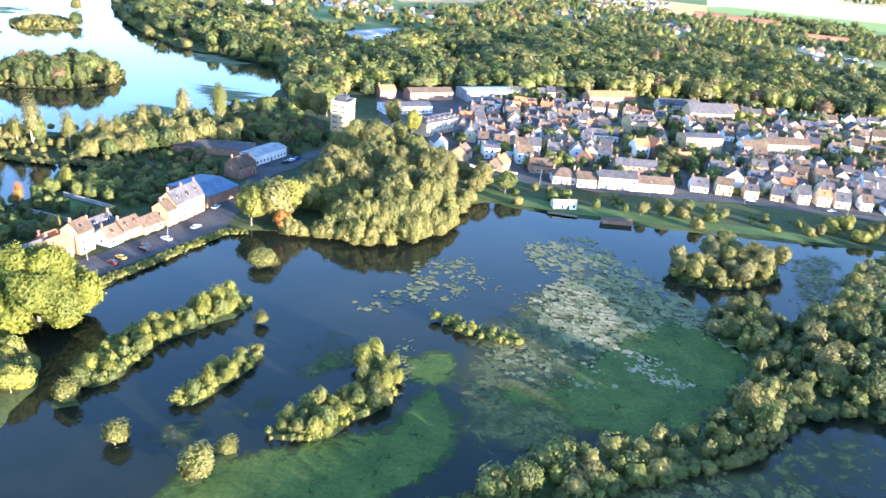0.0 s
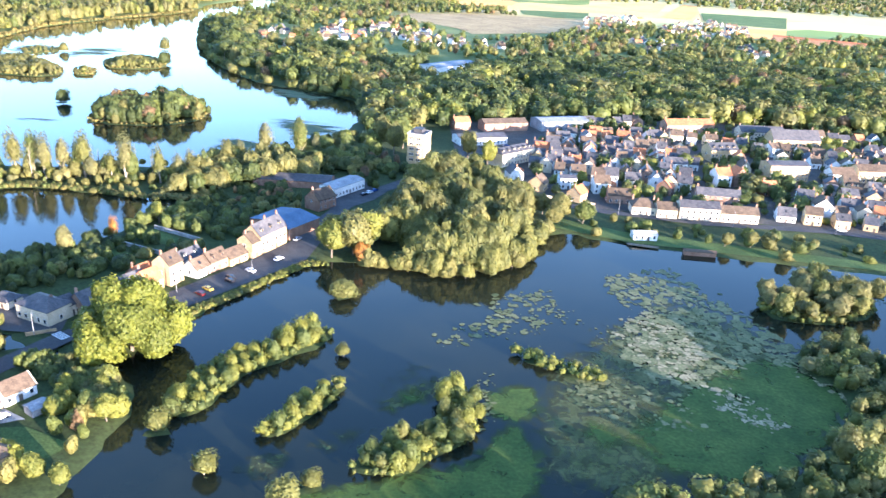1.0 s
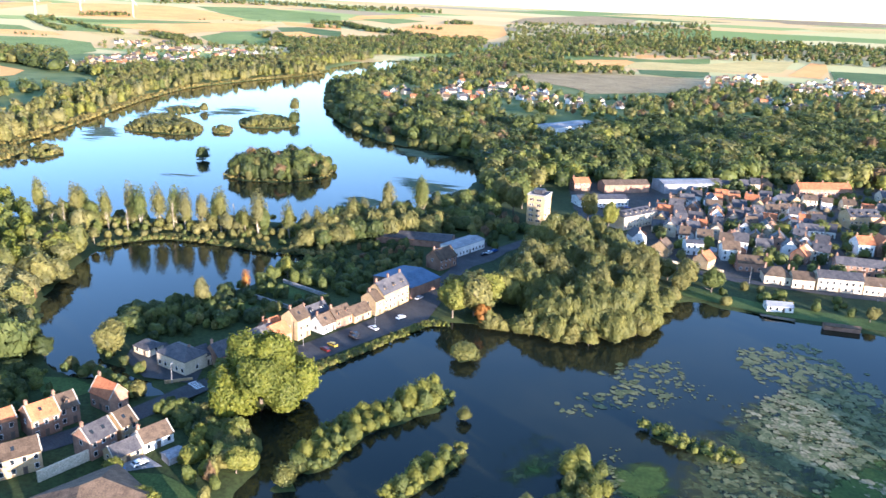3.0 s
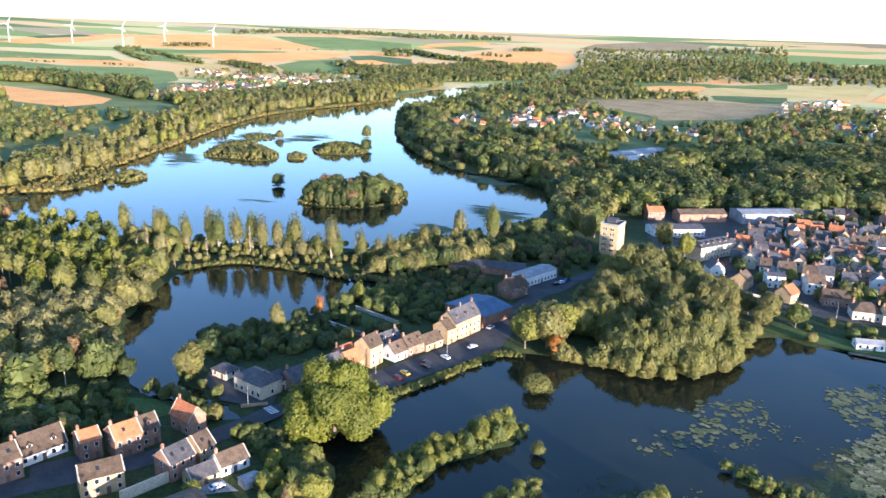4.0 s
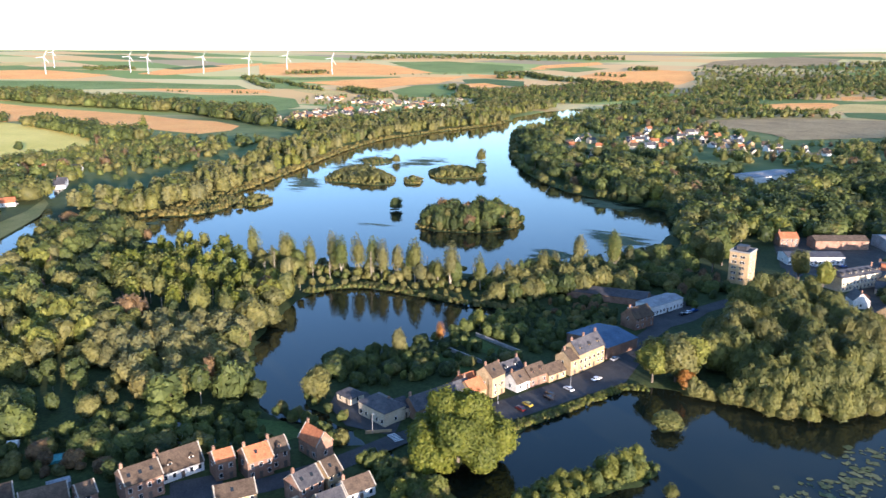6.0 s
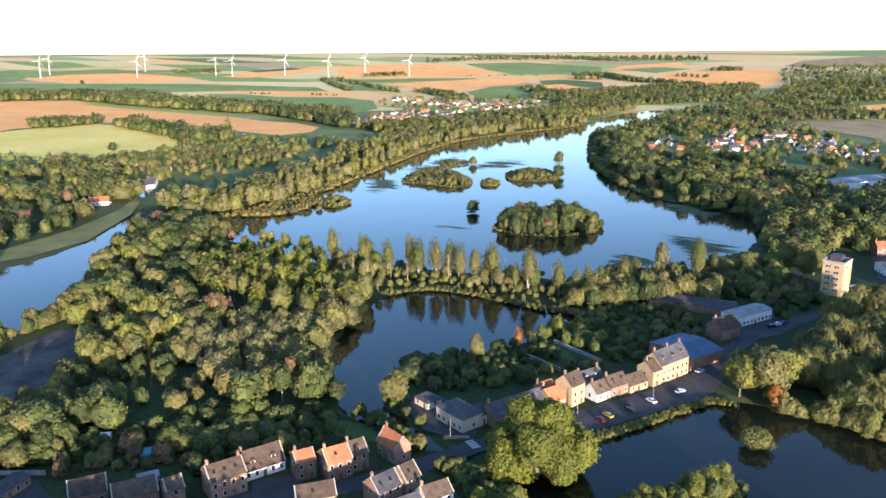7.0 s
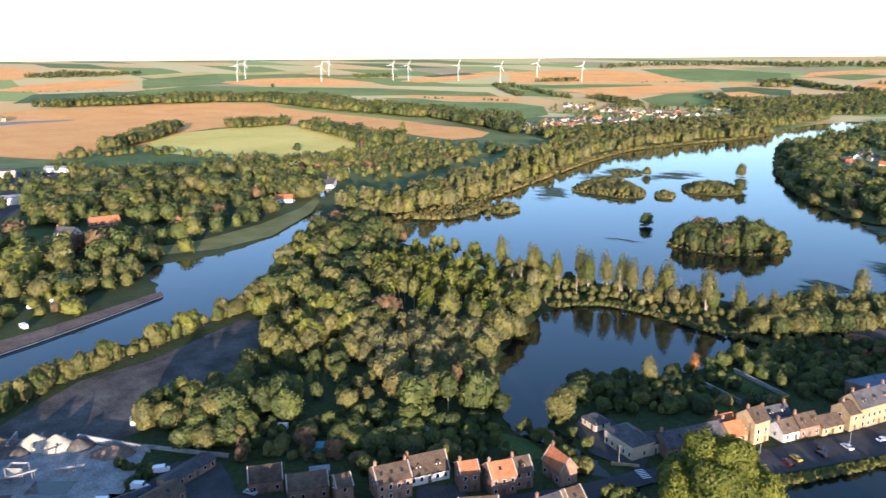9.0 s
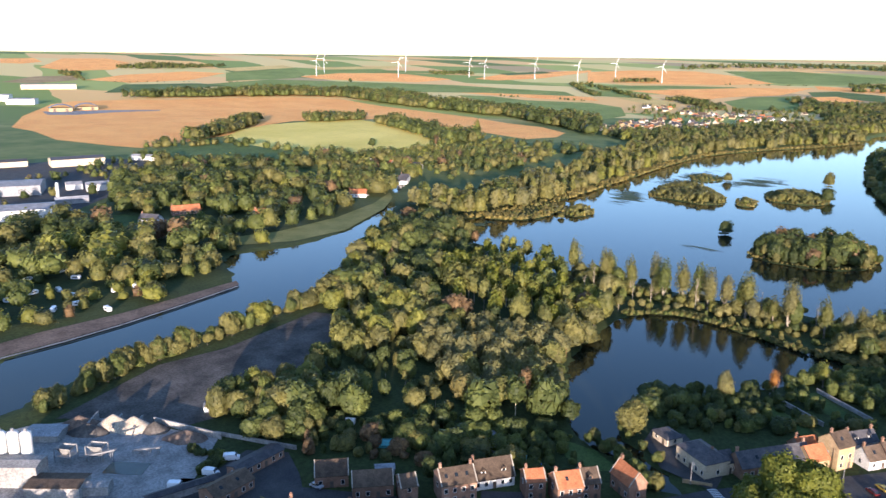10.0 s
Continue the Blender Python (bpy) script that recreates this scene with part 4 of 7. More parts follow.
def woods(name, spots, grain, mix_of, label, shapes=(0, 1, 2, 3, 5), seed=1, category="woodland"):
    """Many trees in one mesh. spots: x, y, height. mix_of: leaf colours with weights."""
    rng = np.random.default_rng(seed)
    temps = forest_templates(grain)
    names = list(mix_of)
    weight = np.array([mix_of[n] for n in names], float)
    vs, fs, ix, k = [], [], [], 0
    for x, y, h in spots:
        stand = noise.noise(Vector((x * 0.022, y * 0.022, seed * 1.7)))
        tone = noise.noise(Vector((x * 0.017 + 40, y * 0.017, seed * 2.3)))
        u = min(0.999, max(0.0, 0.5 + 0.75 * stand + rng.uniform(-0.32, 0.32)))
        v, f, i = temps[shapes[int(u * len(shapes))]]
        a = rng.uniform(0, 6.28)
        c, s = math.cos(a), math.sin(a)
        wide = h * rng.uniform(0.85, 1.2)
        c, s = c * rng.uniform(0.8, 1.2), s * rng.uniform(0.8, 1.2)
        z = 0.5 + rise(np.float64(x), np.float64(y))
        vs.append(np.stack([x + (v[:, 0] * c - v[:, 1] * s) * wide, y + (v[:, 0] * s + v[:, 1] * c) * wide, z + v[:, 2] * h], 1))
        fs.append(f + k)
        u = min(0.999, max(0.0, 0.5 + 0.7 * tone + rng.uniform(-0.42, 0.42)))
        m = int(np.searchsorted(np.cumsum(weight) / weight.sum(), u))
        ix.append(np.where(i == 1, len(names), np.where(i == 2, len(names) + 1, m)))
        k += len(v)
    if not vs:
        return None
    me = tri_mesh(name, np.concatenate(vs), np.concatenate(fs), [LEAF[n] for n in names] + [BARK, PALE_BARK], np.concatenate(ix))
    return tagged(new(name, me), label, category, kind="stuff")


HAMLETS = (
    ([(-277, 1151), (-263, 1268), (-218, 1272), (-157, 1204), (-104, 1153), (-110, 1064), (-168, 1057), (-201, 999), (-237, 980)], 21, 81, 0.75),
    ([(-149, 1028), (-108, 1120), (-43, 1116), (-1, 1084), (-14, 996), (-64, 995), (-128, 978)], 23, 82, 0.7),
    ([(105, 1321), (156, 1642), (294, 1825), (296, 1695), (188, 1453), (127, 1315)], 24, 83, 0.75),
    ([(183, 1215), (212, 1296), (260, 1282), (248, 1179), (195, 1091)], 21, 92, 0.75),
    ([(275, 1512), (423, 1820), (495, 1706), (434, 1456), (315, 1340), (275, 1406)], 24, 93, 0.75),
    ([(357, 1246), (390, 1303), (376, 1156), (339, 1080)], 20, 94, 0.75),
    ([(-345, 1071), (-323, 1127), (-266, 989), (-249, 861), (-292, 924)], 24, 95, 0.5),
    ([(-892, 1076), (-944, 1242), (-951, 1365), (-857, 1420), (-765, 1343), (-777, 1178), (-834, 1095)], 24, 84, 0.7),
    ([(-1050, 1564), (-942, 1634), (-812, 1611), (-731, 1517), (-783, 1438), (-899, 1469)], 25, 85, 0.7),
    ([(-844, 1782), (-765, 1833), (-754, 1747), (-798, 1710)], 28, 90, 0.7),
    ([(-1184, 1632), (-1088, 1705), (-1030, 1614), (-1111, 1551)], 30, 91, 0.7),
    ([(138, 2307), (360, 2420), (348, 2280)], 36, 86, 0.6),
    ([(430, 640), (560, 640), (620, 800), (460, 760)], 24, 87, 0.5),
    ([(437, 805), (500, 830), (570, 1059), (530, 1095), (455, 1043)], 24, 88, 0.7),
)
GLADE_A = [(-810, 407), (-796, 449), (-745, 448), (-711, 412), (-737, 382)]
GLADE_B = [(-662, 169), (-652, 203), (-608, 221), (-602, 190), (-622, 165)]
LAWNS = (
    (GLADE_A, "dark meadow clearing in the wood"),
    (GLADE_B, "meadow clearing beside the houses"),
    ([(-160, 276), (-136, 268), (-130, 258), (-150, 262)], "mown lawn behind the street"),
    ([(-154, 290), (-130, 280), (-124, 285), (-146, 298)], "mown lawn between garden walls"),
    ([(-186, 192), (-176, 184), (-164, 185), (-160, 191), (-172, 195)], "garden lawn by the pond"),
    ([(24, 344), (60, 331), (190, 319), (190, 328), (60, 345), (28, 358)], "mown grass along the lake shore"),
    ([(-507, 221), (-491, 264), (-498, 311), (-546, 382), (-584, 419), (-606, 432), (-572, 390), (-540, 330), (-524, 271), (-527, 239)], "sunlit grass bank along the canal"),
    ([(-125, 154), (-116, 156), (-101, 151), (-104, 145), (-112, 144)], "sunlit lawn below the barn"),
)
GLADES = [(-594, 198, 24), (-606, 232, 28), (-558, 272, 24), (-588, 380, 26), (-770, 520, 18), (-738, 528, 18), (-630, 464, 14), (-700, 540, 16), (-56, 790, 42), (-240, 850, 22), (-156, 281, 5), (-145, 277, 5), (-135, 273, 5), (-146, 299, 5), (-135, 294, 5), (-124, 289, 5), (-690, 160, 40), (-800, 200, 40), (-727, 190, 30), (470, 1450, 60), (540, 1420, 60), (610, 1395, 50), (600, 1212, 50), (500, 1560, 110), (600, 1640, 110)]


def cleared(x, y, rng):
    """Which tree spots stand clear of houses, lawns and glades."""
    ok = np.ones(x.shape, dtype=bool)
    for p, *_ in HAMLETS:
        ok &= ~((signed(p, x, y) < 12) & (rng.random(x.shape) < 0.82))
    for p, _ in LAWNS:
        ok &= signed(p, x, y) > -1
    for p, *_ in FIELDS:
        ok &= signed(p, x, y) > 3
    for gx, gy, r in GLADES:
        ok &= np.hypot(x - gx, y - gy) > r
    return ok


def scatter(poly, gap, low, high, seed, keep=1.0, off=2.0, clear=True):
    """Tree spots over an area, clear of the water."""
    rng = np.random.default_rng(seed)
    p = np.asarray(poly, float)
    gx, gy = np.meshgrid(np.arange(p[:, 0].min(), p[:, 0].max(), gap), np.arange(p[:, 1].min(), p[:, 1].max(), gap))
    gx = (gx + gap * rng.uniform(-0.45, 0.45, gx.shape)).ravel()
    gy = (gy + gap * rng.uniform(-0.45, 0.45, gy.shape)).ravel()
    ok = (signed(p, gx, gy) < 0) & (rng.random(gx.shape) < keep)
    gx, gy = gx[ok], gy[ok]
    ok = shore(gx, gy) > off
    if clear:
        ok &= cleared(gx, gy, rng)
    gx, gy = gx[ok], gy[ok]
    n = np.array([noise.noise(Vector((a * 0.02, b * 0.02, seed))) for a, b in zip(gx, gy)])
    h = low + (high - low) * np.clip(0.5 + n * 0.8 + rng.uniform(-0.3, 0.3, gx.shape), 0, 1)
    return list(zip(gx, gy, h))


def hedge(line, gap, low, high, width, seed):
    rng = np.random.default_rng(seed)
    out = []
    for (ax, ay), (bx, by) in zip(line, line[1:]):
        n = max(1, int(math.hypot(bx - ax, by - ay) / gap * max(1, width / gap)))
        for i in range(n):
            t = rng.random()
            a = rng.uniform(-width / 2, width / 2)
            l = math.hypot(bx - ax, by - ay)
            out.append((ax + (bx - ax) * t - (by - ay) / l * a, ay + (by - ay) * t + (bx - ax) / l * a, rng.uniform(low, high)))
    return out


MIXED = {"dark": 3, "green": 4, "brown": 0.4, "olive": 4, "willow": 2, "yellow": 0.5}
PENINSULA = [(-275, 100), (-298, 166), (-340, 208), (-366, 205), (-417, 266), (-495, 350), (-472, 385), (-429, 360), (-374, 352), (-319, 339), (-285, 352), (-258, 330), (-240, 280), (-236, 250), (-212, 222), (-192, 204), (-206, 185), (-235, 160), (-255, 125)]
POPLARS = [(-352, 281), (-383, 345), (-334, 362), (-281, 312), (-249, 258), (-307, 243)]
WILLOW_MASS = [(-292, 215), (-285, 237), (-249, 262), (-226, 244), (-206, 217), (-228, 185), (-262, 196)]
LEAFY = scatter(PENINSULA, 9.2, 7, 18, 3)
woods("peninsula_wood", [s for s in LEAFY if not within(POPLARS, s[0], s[1]) and not within(WILLOW_MASS, s[0], s[1])], "near", {"dark": 3, "green": 4, "olive": 4, "brown": 0.4, "willow": 3, "grey": 0.6, "yellow": 0.7}, "mixed green and olive trees between canal and pond", (5, 0, 1, 7, 3, 2, 6), seed=3)
woods("poplar_stand", scatter(POPLARS, 10.5, 14, 19, 33), "near", {"green": 2, "lime": 4, "yellow": 2, "willow": 2}, "rows of slender light green poplars", (7,), seed=33)
woods("willow_thicket", scatter(WILLOW_MASS, 8.0, 9, 15, 34), "near", {"grey": 4, "reed": 0.6, "willow": 3, "brown": 0.3}, "rounded grey-olive willows beside the pond", (3, 6, 0, 5), seed=34)
PLANT_SIDE = [(-292, 118), (-283, 150), (-262, 150), (-242, 132), (-238, 118), (-258, 108), (-277, 108)]
WEST_BELT = [(-485, 385), (-470, 450), (-485, 525), (-508, 618), (-578, 866), (-585, 1000), (-512, 1260), (-560, 1400), (-540, 1650), (-640, 1700), (-690, 1300), (-690, 1000), (-640, 800), (-575, 640), (-540, 500), (-550, 410)]
woods("lakeside_wood", scatter(WEST_BELT, 11, 11, 23, 4), "mid", {"green": 1, "olive": 4, "grey": 3, "willow": 4, "yellow": 1.5}, "tall olive trees along the far lake shore", (3, 4, 0, 4, 5, 4), 4)
REEDS = np.array(scatter([(-440, 380), (-440, 520), (-480, 640), (-540, 870), (-560, 1000), (-490, 1260), (-600, 1300), (-640, 1000), (-600, 800), (-540, 600), (-520, 380)], 4.5, 2.2, 4.4, 35, off=-3, clear=False))
REEDS = REEDS[shore(REEDS[:, 0], REEDS[:, 1]) < 11]
woods("reeds", REEDS, "far", {"reed": 4, "olive": 1}, "yellowish reeds along the far lake shore", (2,), 35, "reeds")
EAST_WOOD = [(-88, 470), (-100, 560), (-115, 632), (-182, 656), (-230, 692), (-310, 808), (-420, 1075), (-300, 1000), (-150, 860), (-50, 820), (100, 940), (300, 990), (520, 940), (520, 660), (400, 612), (300, 622), (171, 632), (70, 600), (10, 572), (-50, 530)]
EAST_SPOTS = scatter(EAST_WOOD, 11.8, 11, 22, 5)
east_shore = np.array(hedge([(-104, 560), (-120, 624), (-182, 646), (-237, 681), (-320, 801), (-430, 1069), (-454, 1202), (-437, 1331)], 6, 4, 10, 11, 151))
woods("shore_scrub", east_shore[shore(east_shore[:, 0], east_shore[:, 1]) > -1.5], "mid", {"olive": 3, "willow": 2, "green": 2, "dark": 2}, "scrub and willows along the wooded shore", (2, 0, 3), 151)
EAST_MIX = {"dark": 6, "green": 3, "olive": 3, "brown": 0.4, "willow": 1, "yellow": 0.4}
woods("east_wood", EAST_SPOTS, "mid", EAST_MIX, "dense green wood behind the town", (5, 0, 3, 1, 2, 7), seed=5)
CANAL_WOOD = [(-430, 200), (-480, 212), (-496, 240), (-490, 262), (-510, 310), (-548, 366), (-620, 450), (-700, 560), (-800, 560), (-880, 440), (-880, 310), (-760, 210), (-640, 110), (-560, 60), (-470, 120), (-440, 170)]
woods("canal_wood", scatter(CANAL_WOOD, 12.5, 9, 21, 6, 0.8), "mid", MIXED, "mixed wood with clearings beyond the canal", seed=6)
POND_WOOD = [(-165, 346), (-140, 346), (-130, 375), (-110, 382), (-92, 400), (-70, 445), (-85, 470), (-100, 470), (-122, 440), (-150, 396)]
woods("pond_wood", scatter(POND_WOOD, 7, 7, 14, 7), "near", {"green": 3, "dark": 4, "olive": 2}, "dark trees between pond and far lake", seed=7)
# woods and hedges out on the farmland
FAR_MIX = {"olive": 3, "green": 3, "dark": 3}
woods("field_copse", scatter([(-1129, 451), (-1208, 512), (-1292, 589), (-1397, 684), (-1383, 703), (-1254, 613), (-1187, 540), (-1109, 459)], 10, 15, 24, 8, clear=False) + scatter([(-1340, 774), (-1349, 858), (-1357, 925), (-1295, 888), (-1282, 814), (-1298, 750)], 10, 12, 20, 9, clear=False) + scatter([(-1272, 879), (-1204, 890), (-1091, 854), (-962, 809), (-899, 825), (-849, 767), (-894, 740), (-1021, 787), (-1159, 831)], 10, 13, 24, 10, clear=False), "far", FAR_MIX, "dark copses between stubble and pasture", seed=8)
woods("long_wood", scatter([(-2063, 668), (-1980, 912), (-1927, 1085), (-1836, 1173), (-1565, 1163), (-1348, 1158), (-1170, 1160), (-935, 1066), (-832, 1011), (-923, 1149), (-1076, 1229), (-1255, 1245), (-1489, 1281), (-1785, 1329), (-1943, 1243), (-2085, 1138), (-2090, 930), (-2087, 771)], 13, 18, 29, 11, clear=False), "far", FAR_MIX, "long dark wood above the stubble field", seed=9)
woods("plateau_woods", [s for p, k in (([(-3149, 1001), (-3324, 1195), (-3190, 1309), (-3103, 1467), (-3046, 1249), (-3075, 1060)], 101), ([(-2975, 736), (-2953, 822), (-2606, 739), (-2780, 754)], 102), ([(-2471, 2003), (-2390, 2128), (-2262, 2072), (-2367, 1960)], 103), ([(-1728, 2239), (-1619, 2367), (-1673, 2412), (-1759, 2312)], 104), ([(-688, 2948), (-581, 2995), (-623, 3097), (-693, 3062)], 107)) for s in scatter(p, 18, 10, 18, k, clear=False)], "far", FAR_MIX, "dark woods out on the plateau", seed=14)
woods("skyline_woods", [s for p, k in (([(-1897, 2897), (-1822, 3217), (-1288, 3445), (-1355, 3624), (-1905, 3364), (-2015, 3078)], 105), ([(-1354, 3415), (-1261, 3628), (-873, 3694), (-834, 3531), (-1053, 3414), (-1245, 3346)], 106)) for s in scatter(p, 30, 14, 22, k, 0.7, clear=False)], "far", FAR_MIX, "far woods along the skyline", seed=15)
woods("far_valley_wood", scatter([(-398, 2620), (-462, 3108), (-386, 3356), (-144, 3253), (92, 3214), (323, 3387), (231, 2375), (27, 2260), (-90, 2071), (-183, 1925), (-280, 1975)], 24, 8, 17, 108, 0.62) + scatter([(-204, 3235), (36, 3432), (347, 3646), (323, 3387), (92, 3214), (-141, 3198)], 30, 14, 22, 109, 0.5), "far", MIXED, "far wood filling the upper valley", seed=16)
woods("valley_wood", scatter([(-850, 1040), (-700, 950), (-640, 1300), (-600, 1700), (-420, 1900), (-400, 2300), (-480, 2560), (-640, 2400), (-800, 2100), (-900, 2000), (-880, 1820), (-700, 1640), (-700, 1430), (-760, 1330), (-780, 1170)], 15, 11, 19, 13, 0.85), "far", MIXED, "trees between the lake and the hamlet", seed=10)
woods("hamlet_trees", scatter([(-940, 1060), (-960, 1370), (-1180, 1560), (-1190, 1660), (-1050, 1760), (-840, 1860), (-700, 1840), (-700, 1430), (-760, 1330), (-780, 1170)], 21, 6, 14, 17, 0.6), "far", MIXED, "garden trees of the hamlet", seed=17)
woods("distant_wood", scatter([(-430, 1080), (-200, 950), (-60, 900), (120, 1000), (320, 1060), (700, 1000), (800, 1500), (620, 1580), (160, 1540), (60, 1180), (-70, 1100), (-210, 1420), (40, 1600), (0, 1680), (-170, 1960), (-380, 2000), (-440, 1500)], 17, 9, 18, 14, 0.85), "far", MIXED, "far wood round the outlying houses", seed=11)
woods("distant_wood", scatter([(-400, 2000), (-160, 2000), (20, 2120), (400, 2200), (1200, 2100), (1300, 2700), (300, 2900), (-300, 2700)], 24, 12, 20, 15, 0.8), "far", MIXED, "far wood below the skyline", seed=12)
woods("north_wood", scatter([(-1000, 320), (-880, 330), (-800, 420), (-740, 560), (-640, 640), (-700, 850), (-830, 800), (-820, 640), (-840, 520), (-960, 440)], 12, 9, 16, 16, 0.7), "far", MIXED, "trees below the pasture", seed=13)

# poplars along the strip between pond and far lake
for i in range(60):
    t = i / 59
    x = -312 + 200 * t + TREE_RNG.normal() * 3
    y = 344 + 28 * t + 50 * max(0, t - 0.72) / 0.28 * 1.2 + TREE_RNG.normal() * 2
    kind = ("broad", "poplar", "poplar", "tall", "poplar", "broad", "poplar")[i % 7]
    x, y = x + TREE_RNG.normal() * 2.5, y + TREE_RNG.normal() * 2
    plant(kind, x, y, {"poplar": TREE_RNG.uniform(0.7, 1.5), "tall": TREE_RNG.uniform(0.6, 1.0), "broad": TREE_RNG.uniform(0.45, 0.8)}[kind], ("olive", "willow", "green", "grey")[i % 4], "on the strip between two lakes")

# bushes and willows on the islets of the near lake
def grow(poly, gap, kind, low, high, leaves, where, seed):
    rng = np.random.default_rng(seed)
    for x, y, s in scatter(poly, gap, low, high, seed, off=0.3):
        plant(kind, x, y, s, leaves[int(rng.integers(len(leaves)))], where)


grow(ISLETS[2], 4.6, "bush", 0.55, 1.3, ("green", "yellow", "yellow"), "on a narrow islet", 21)
grow(ISLETS[3], 4.0, "bush", 0.5, 0.9, ("yellow", "green"), "on a narrow islet", 22)
grow(ISLETS[4], 4.2, "bush", 0.5, 1.15, ("green", "yellow", "willow"), "on a curved islet", 23)
grow(ISLETS[5], 9.0, "bush", 0.4, 0.65, ("green", "willow"), "on a low islet", 24)
grow(ISLETS[1], 6.2, "broad", 0.55, 1.1, ("grey", "willow", "olive"), "on the bush islet", 25)
grow(MARSH, 15, "bush", 1.1, 1.8, ("olive", "green", "grey", "willow", "dark"), "on the marsh", 26)
for x, y, r in DOTS[:6]:
    if r < 5:
        plant("bush", x, y, r / 2.3, "willow", "on a tiny islet", tall=0.75)
plant("bush", -55, 250, 1.9, "willow", "on a small islet", tall=0.9)
plant("lime", -108.5, 198.5, 1.0, "lime", "beside the street")
WILLOWS = [(-48, 278), (-36, 282), (-14, 270), (2, 280), (18, 298), (21, 350), (8, 385), (-14, 425), (-40, 380), (-48, 330)]
for x, y, s in scatter(WILLOWS, 15, 0.85, 1.2, 61, off=-2):
    plant("willow", x, y, s, ("willow", "willow", "olive")[int(TREE_RNG.integers(3))], "in a clump on the lake shore")
for x, y, s, lv in ((-66, 284, 1.3, "yellow"), (-58, 288, 1.55, "olive"), (-54, 298, 1.5, "yellow"), (-67, 294, 1.3, "olive"), (-61, 302, 1.4, "olive")):
    plant("broad", x, y, s, lv, "on the lake shore beside the willows")
plant("broad", -53, 281, 0.75, "orange", "in a clump on the lake shore")
def mounded(spots, reach):
    """Trees that grow taller towards the middle of an islet."""
    p = np.array(spots)
    return np.stack([p[:, 0], p[:, 1], p[:, 2] * np.clip(0.4 + shore(p[:, 0], p[:, 1]) / reach, 0.4, 1.15)], 1)


woods("islet_trees", mounded(scatter(ISLETS[6], 6.5, 10, 18, 31, off=0.5), 20), "near", {"olive": 3, "dark": 4, "green": 1, "brown": 1}, "wooded islet in the far lake", (0, 1, 5, 3), seed=31)
for j, low, high, where in ((7, 4, 9, "low bushes on an islet in the far lake"), (8, 4, 9, "mounded bushes on an islet in the far lake"), (9, 2, 4.5, "reeds and scrub in the western bay"), (10, 2, 4, "reed islet in the far lake"), (11, 4, 8, "round bush islet in the far lake"), (12, 3, 6, "small bush islet in the far lake")):
    woods("islet_bushes", mounded(scatter(ISLETS[j], 4.5, low, high, 31 + j, 0.85, off=0.5), 16), "mid", {"olive": 3, "grey": 1, "willow": 3, "yellow": 1}, where, (2, 0, 3), 31 + j)
for j in range(6, 13):
    fringe = np.array(scatter(ISLETS[j], 2.6, 1.2, 2.6, 131 + j, off=-2.5, clear=False))
    woods("islet_reeds", fringe[shore(fringe[:, 0], fringe[:, 1]) < 4], "far", {"reed": 3, "olive": 2}, "yellowish reeds fringing an islet", (2,), 131 + j, "reeds")
for x, y, r in DOTS[6:]:
    plant("bush", x, y, r / 2.3, "dark" if x > -330 else "olive", "on an islet in the far lake", z=0.0, tall=0.9)

# gardens and rough ground
GARDEN = {"green": 3, "dark": 4, "olive": 2, "brown": 0.4}
woods("garden_bushes", scatter([(-192, 246), (-178, 262), (-160, 288), (-152, 318), (-140, 345), (-112, 380), (-90, 330), (-108, 300), (-130, 268), (-150, 240), (-170, 225)], 4.6, 3, 8, 41, 0.9, 0.5), "near", GARDEN, "dense garden bushes behind the street row", (0, 2, 2, 5), 41)
woods("garden_bushes", scatter([(-255, 125), (-206, 190), (-185, 200), (-160, 190), (-172, 168), (-195, 150), (-215, 135), (-232, 120)], 4.3, 2, 9, 42, 0.82, 0.5), "near", GARDEN, "bushes and small trees in long back gardens", (0, 1, 2, 5), 42)
woods("bank_bushes", scatter([(-93, 130), (-94, 164), (-99, 180), (-112, 184), (-118, 172), (-112, 150), (-108, 132)], 5.5, 3, 7, 43, 0.8, 0.5), "near", {"green": 2, "olive": 2, "yellow": 2}, "sunlit bushes on the bank below the houses", (2, 2, 0), 43)
woods("shore_bushes", scatter([(20, 345), (57, 332), (118, 324), (260, 324), (260, 352), (118, 356), (50, 362), (24, 370)], 8, 2, 7, 44, 0.75, 1.0), "near", {"green": 3, "olive": 2, "yellow": 1}, "bushes along the grassy lake shore", (2, 2, 0), 44)
woods("canal_bank_trees", hedge([(-318, 60), (-338, 100), (-347, 140), (-357, 180), (-368, 212), (-398, 250)], 3.2, 5, 11, 6, 46), "near", {"olive": 3, "green": 2, "yellow": 1}, "row of trees on the canal bank", seed=46)
woods("rough_trees", scatter([(-100, 400), (-70, 440), (-55, 425), (-40, 400), (-60, 380), (-85, 385)], 8, 4, 9, 47, 0.6), "near", GARDEN, "bushes round the workshop hall", seed=47)
woods("west_trees", scatter([(-440, 170), (-470, 120), (-560, 60), (-640, 110), (-700, 60), (-600, -60), (-430, -40), (-410, 60), (-422, 150)], 9.5, 6, 13, 48, 0.62), "mid", MIXED, "trees among parked caravans beyond the canal", seed=48)
woods("strip_bushes", hedge([(-300, 345), (-262, 352), (-233, 358), (-199, 361), (-165, 366), (-140, 385), (-118, 430)], 4, 3, 6, 12, 49), "mid", {"olive": 3, "green": 2, "dark": 2}, "undergrowth on the strip between two lakes", (2, 2, 0), 49)
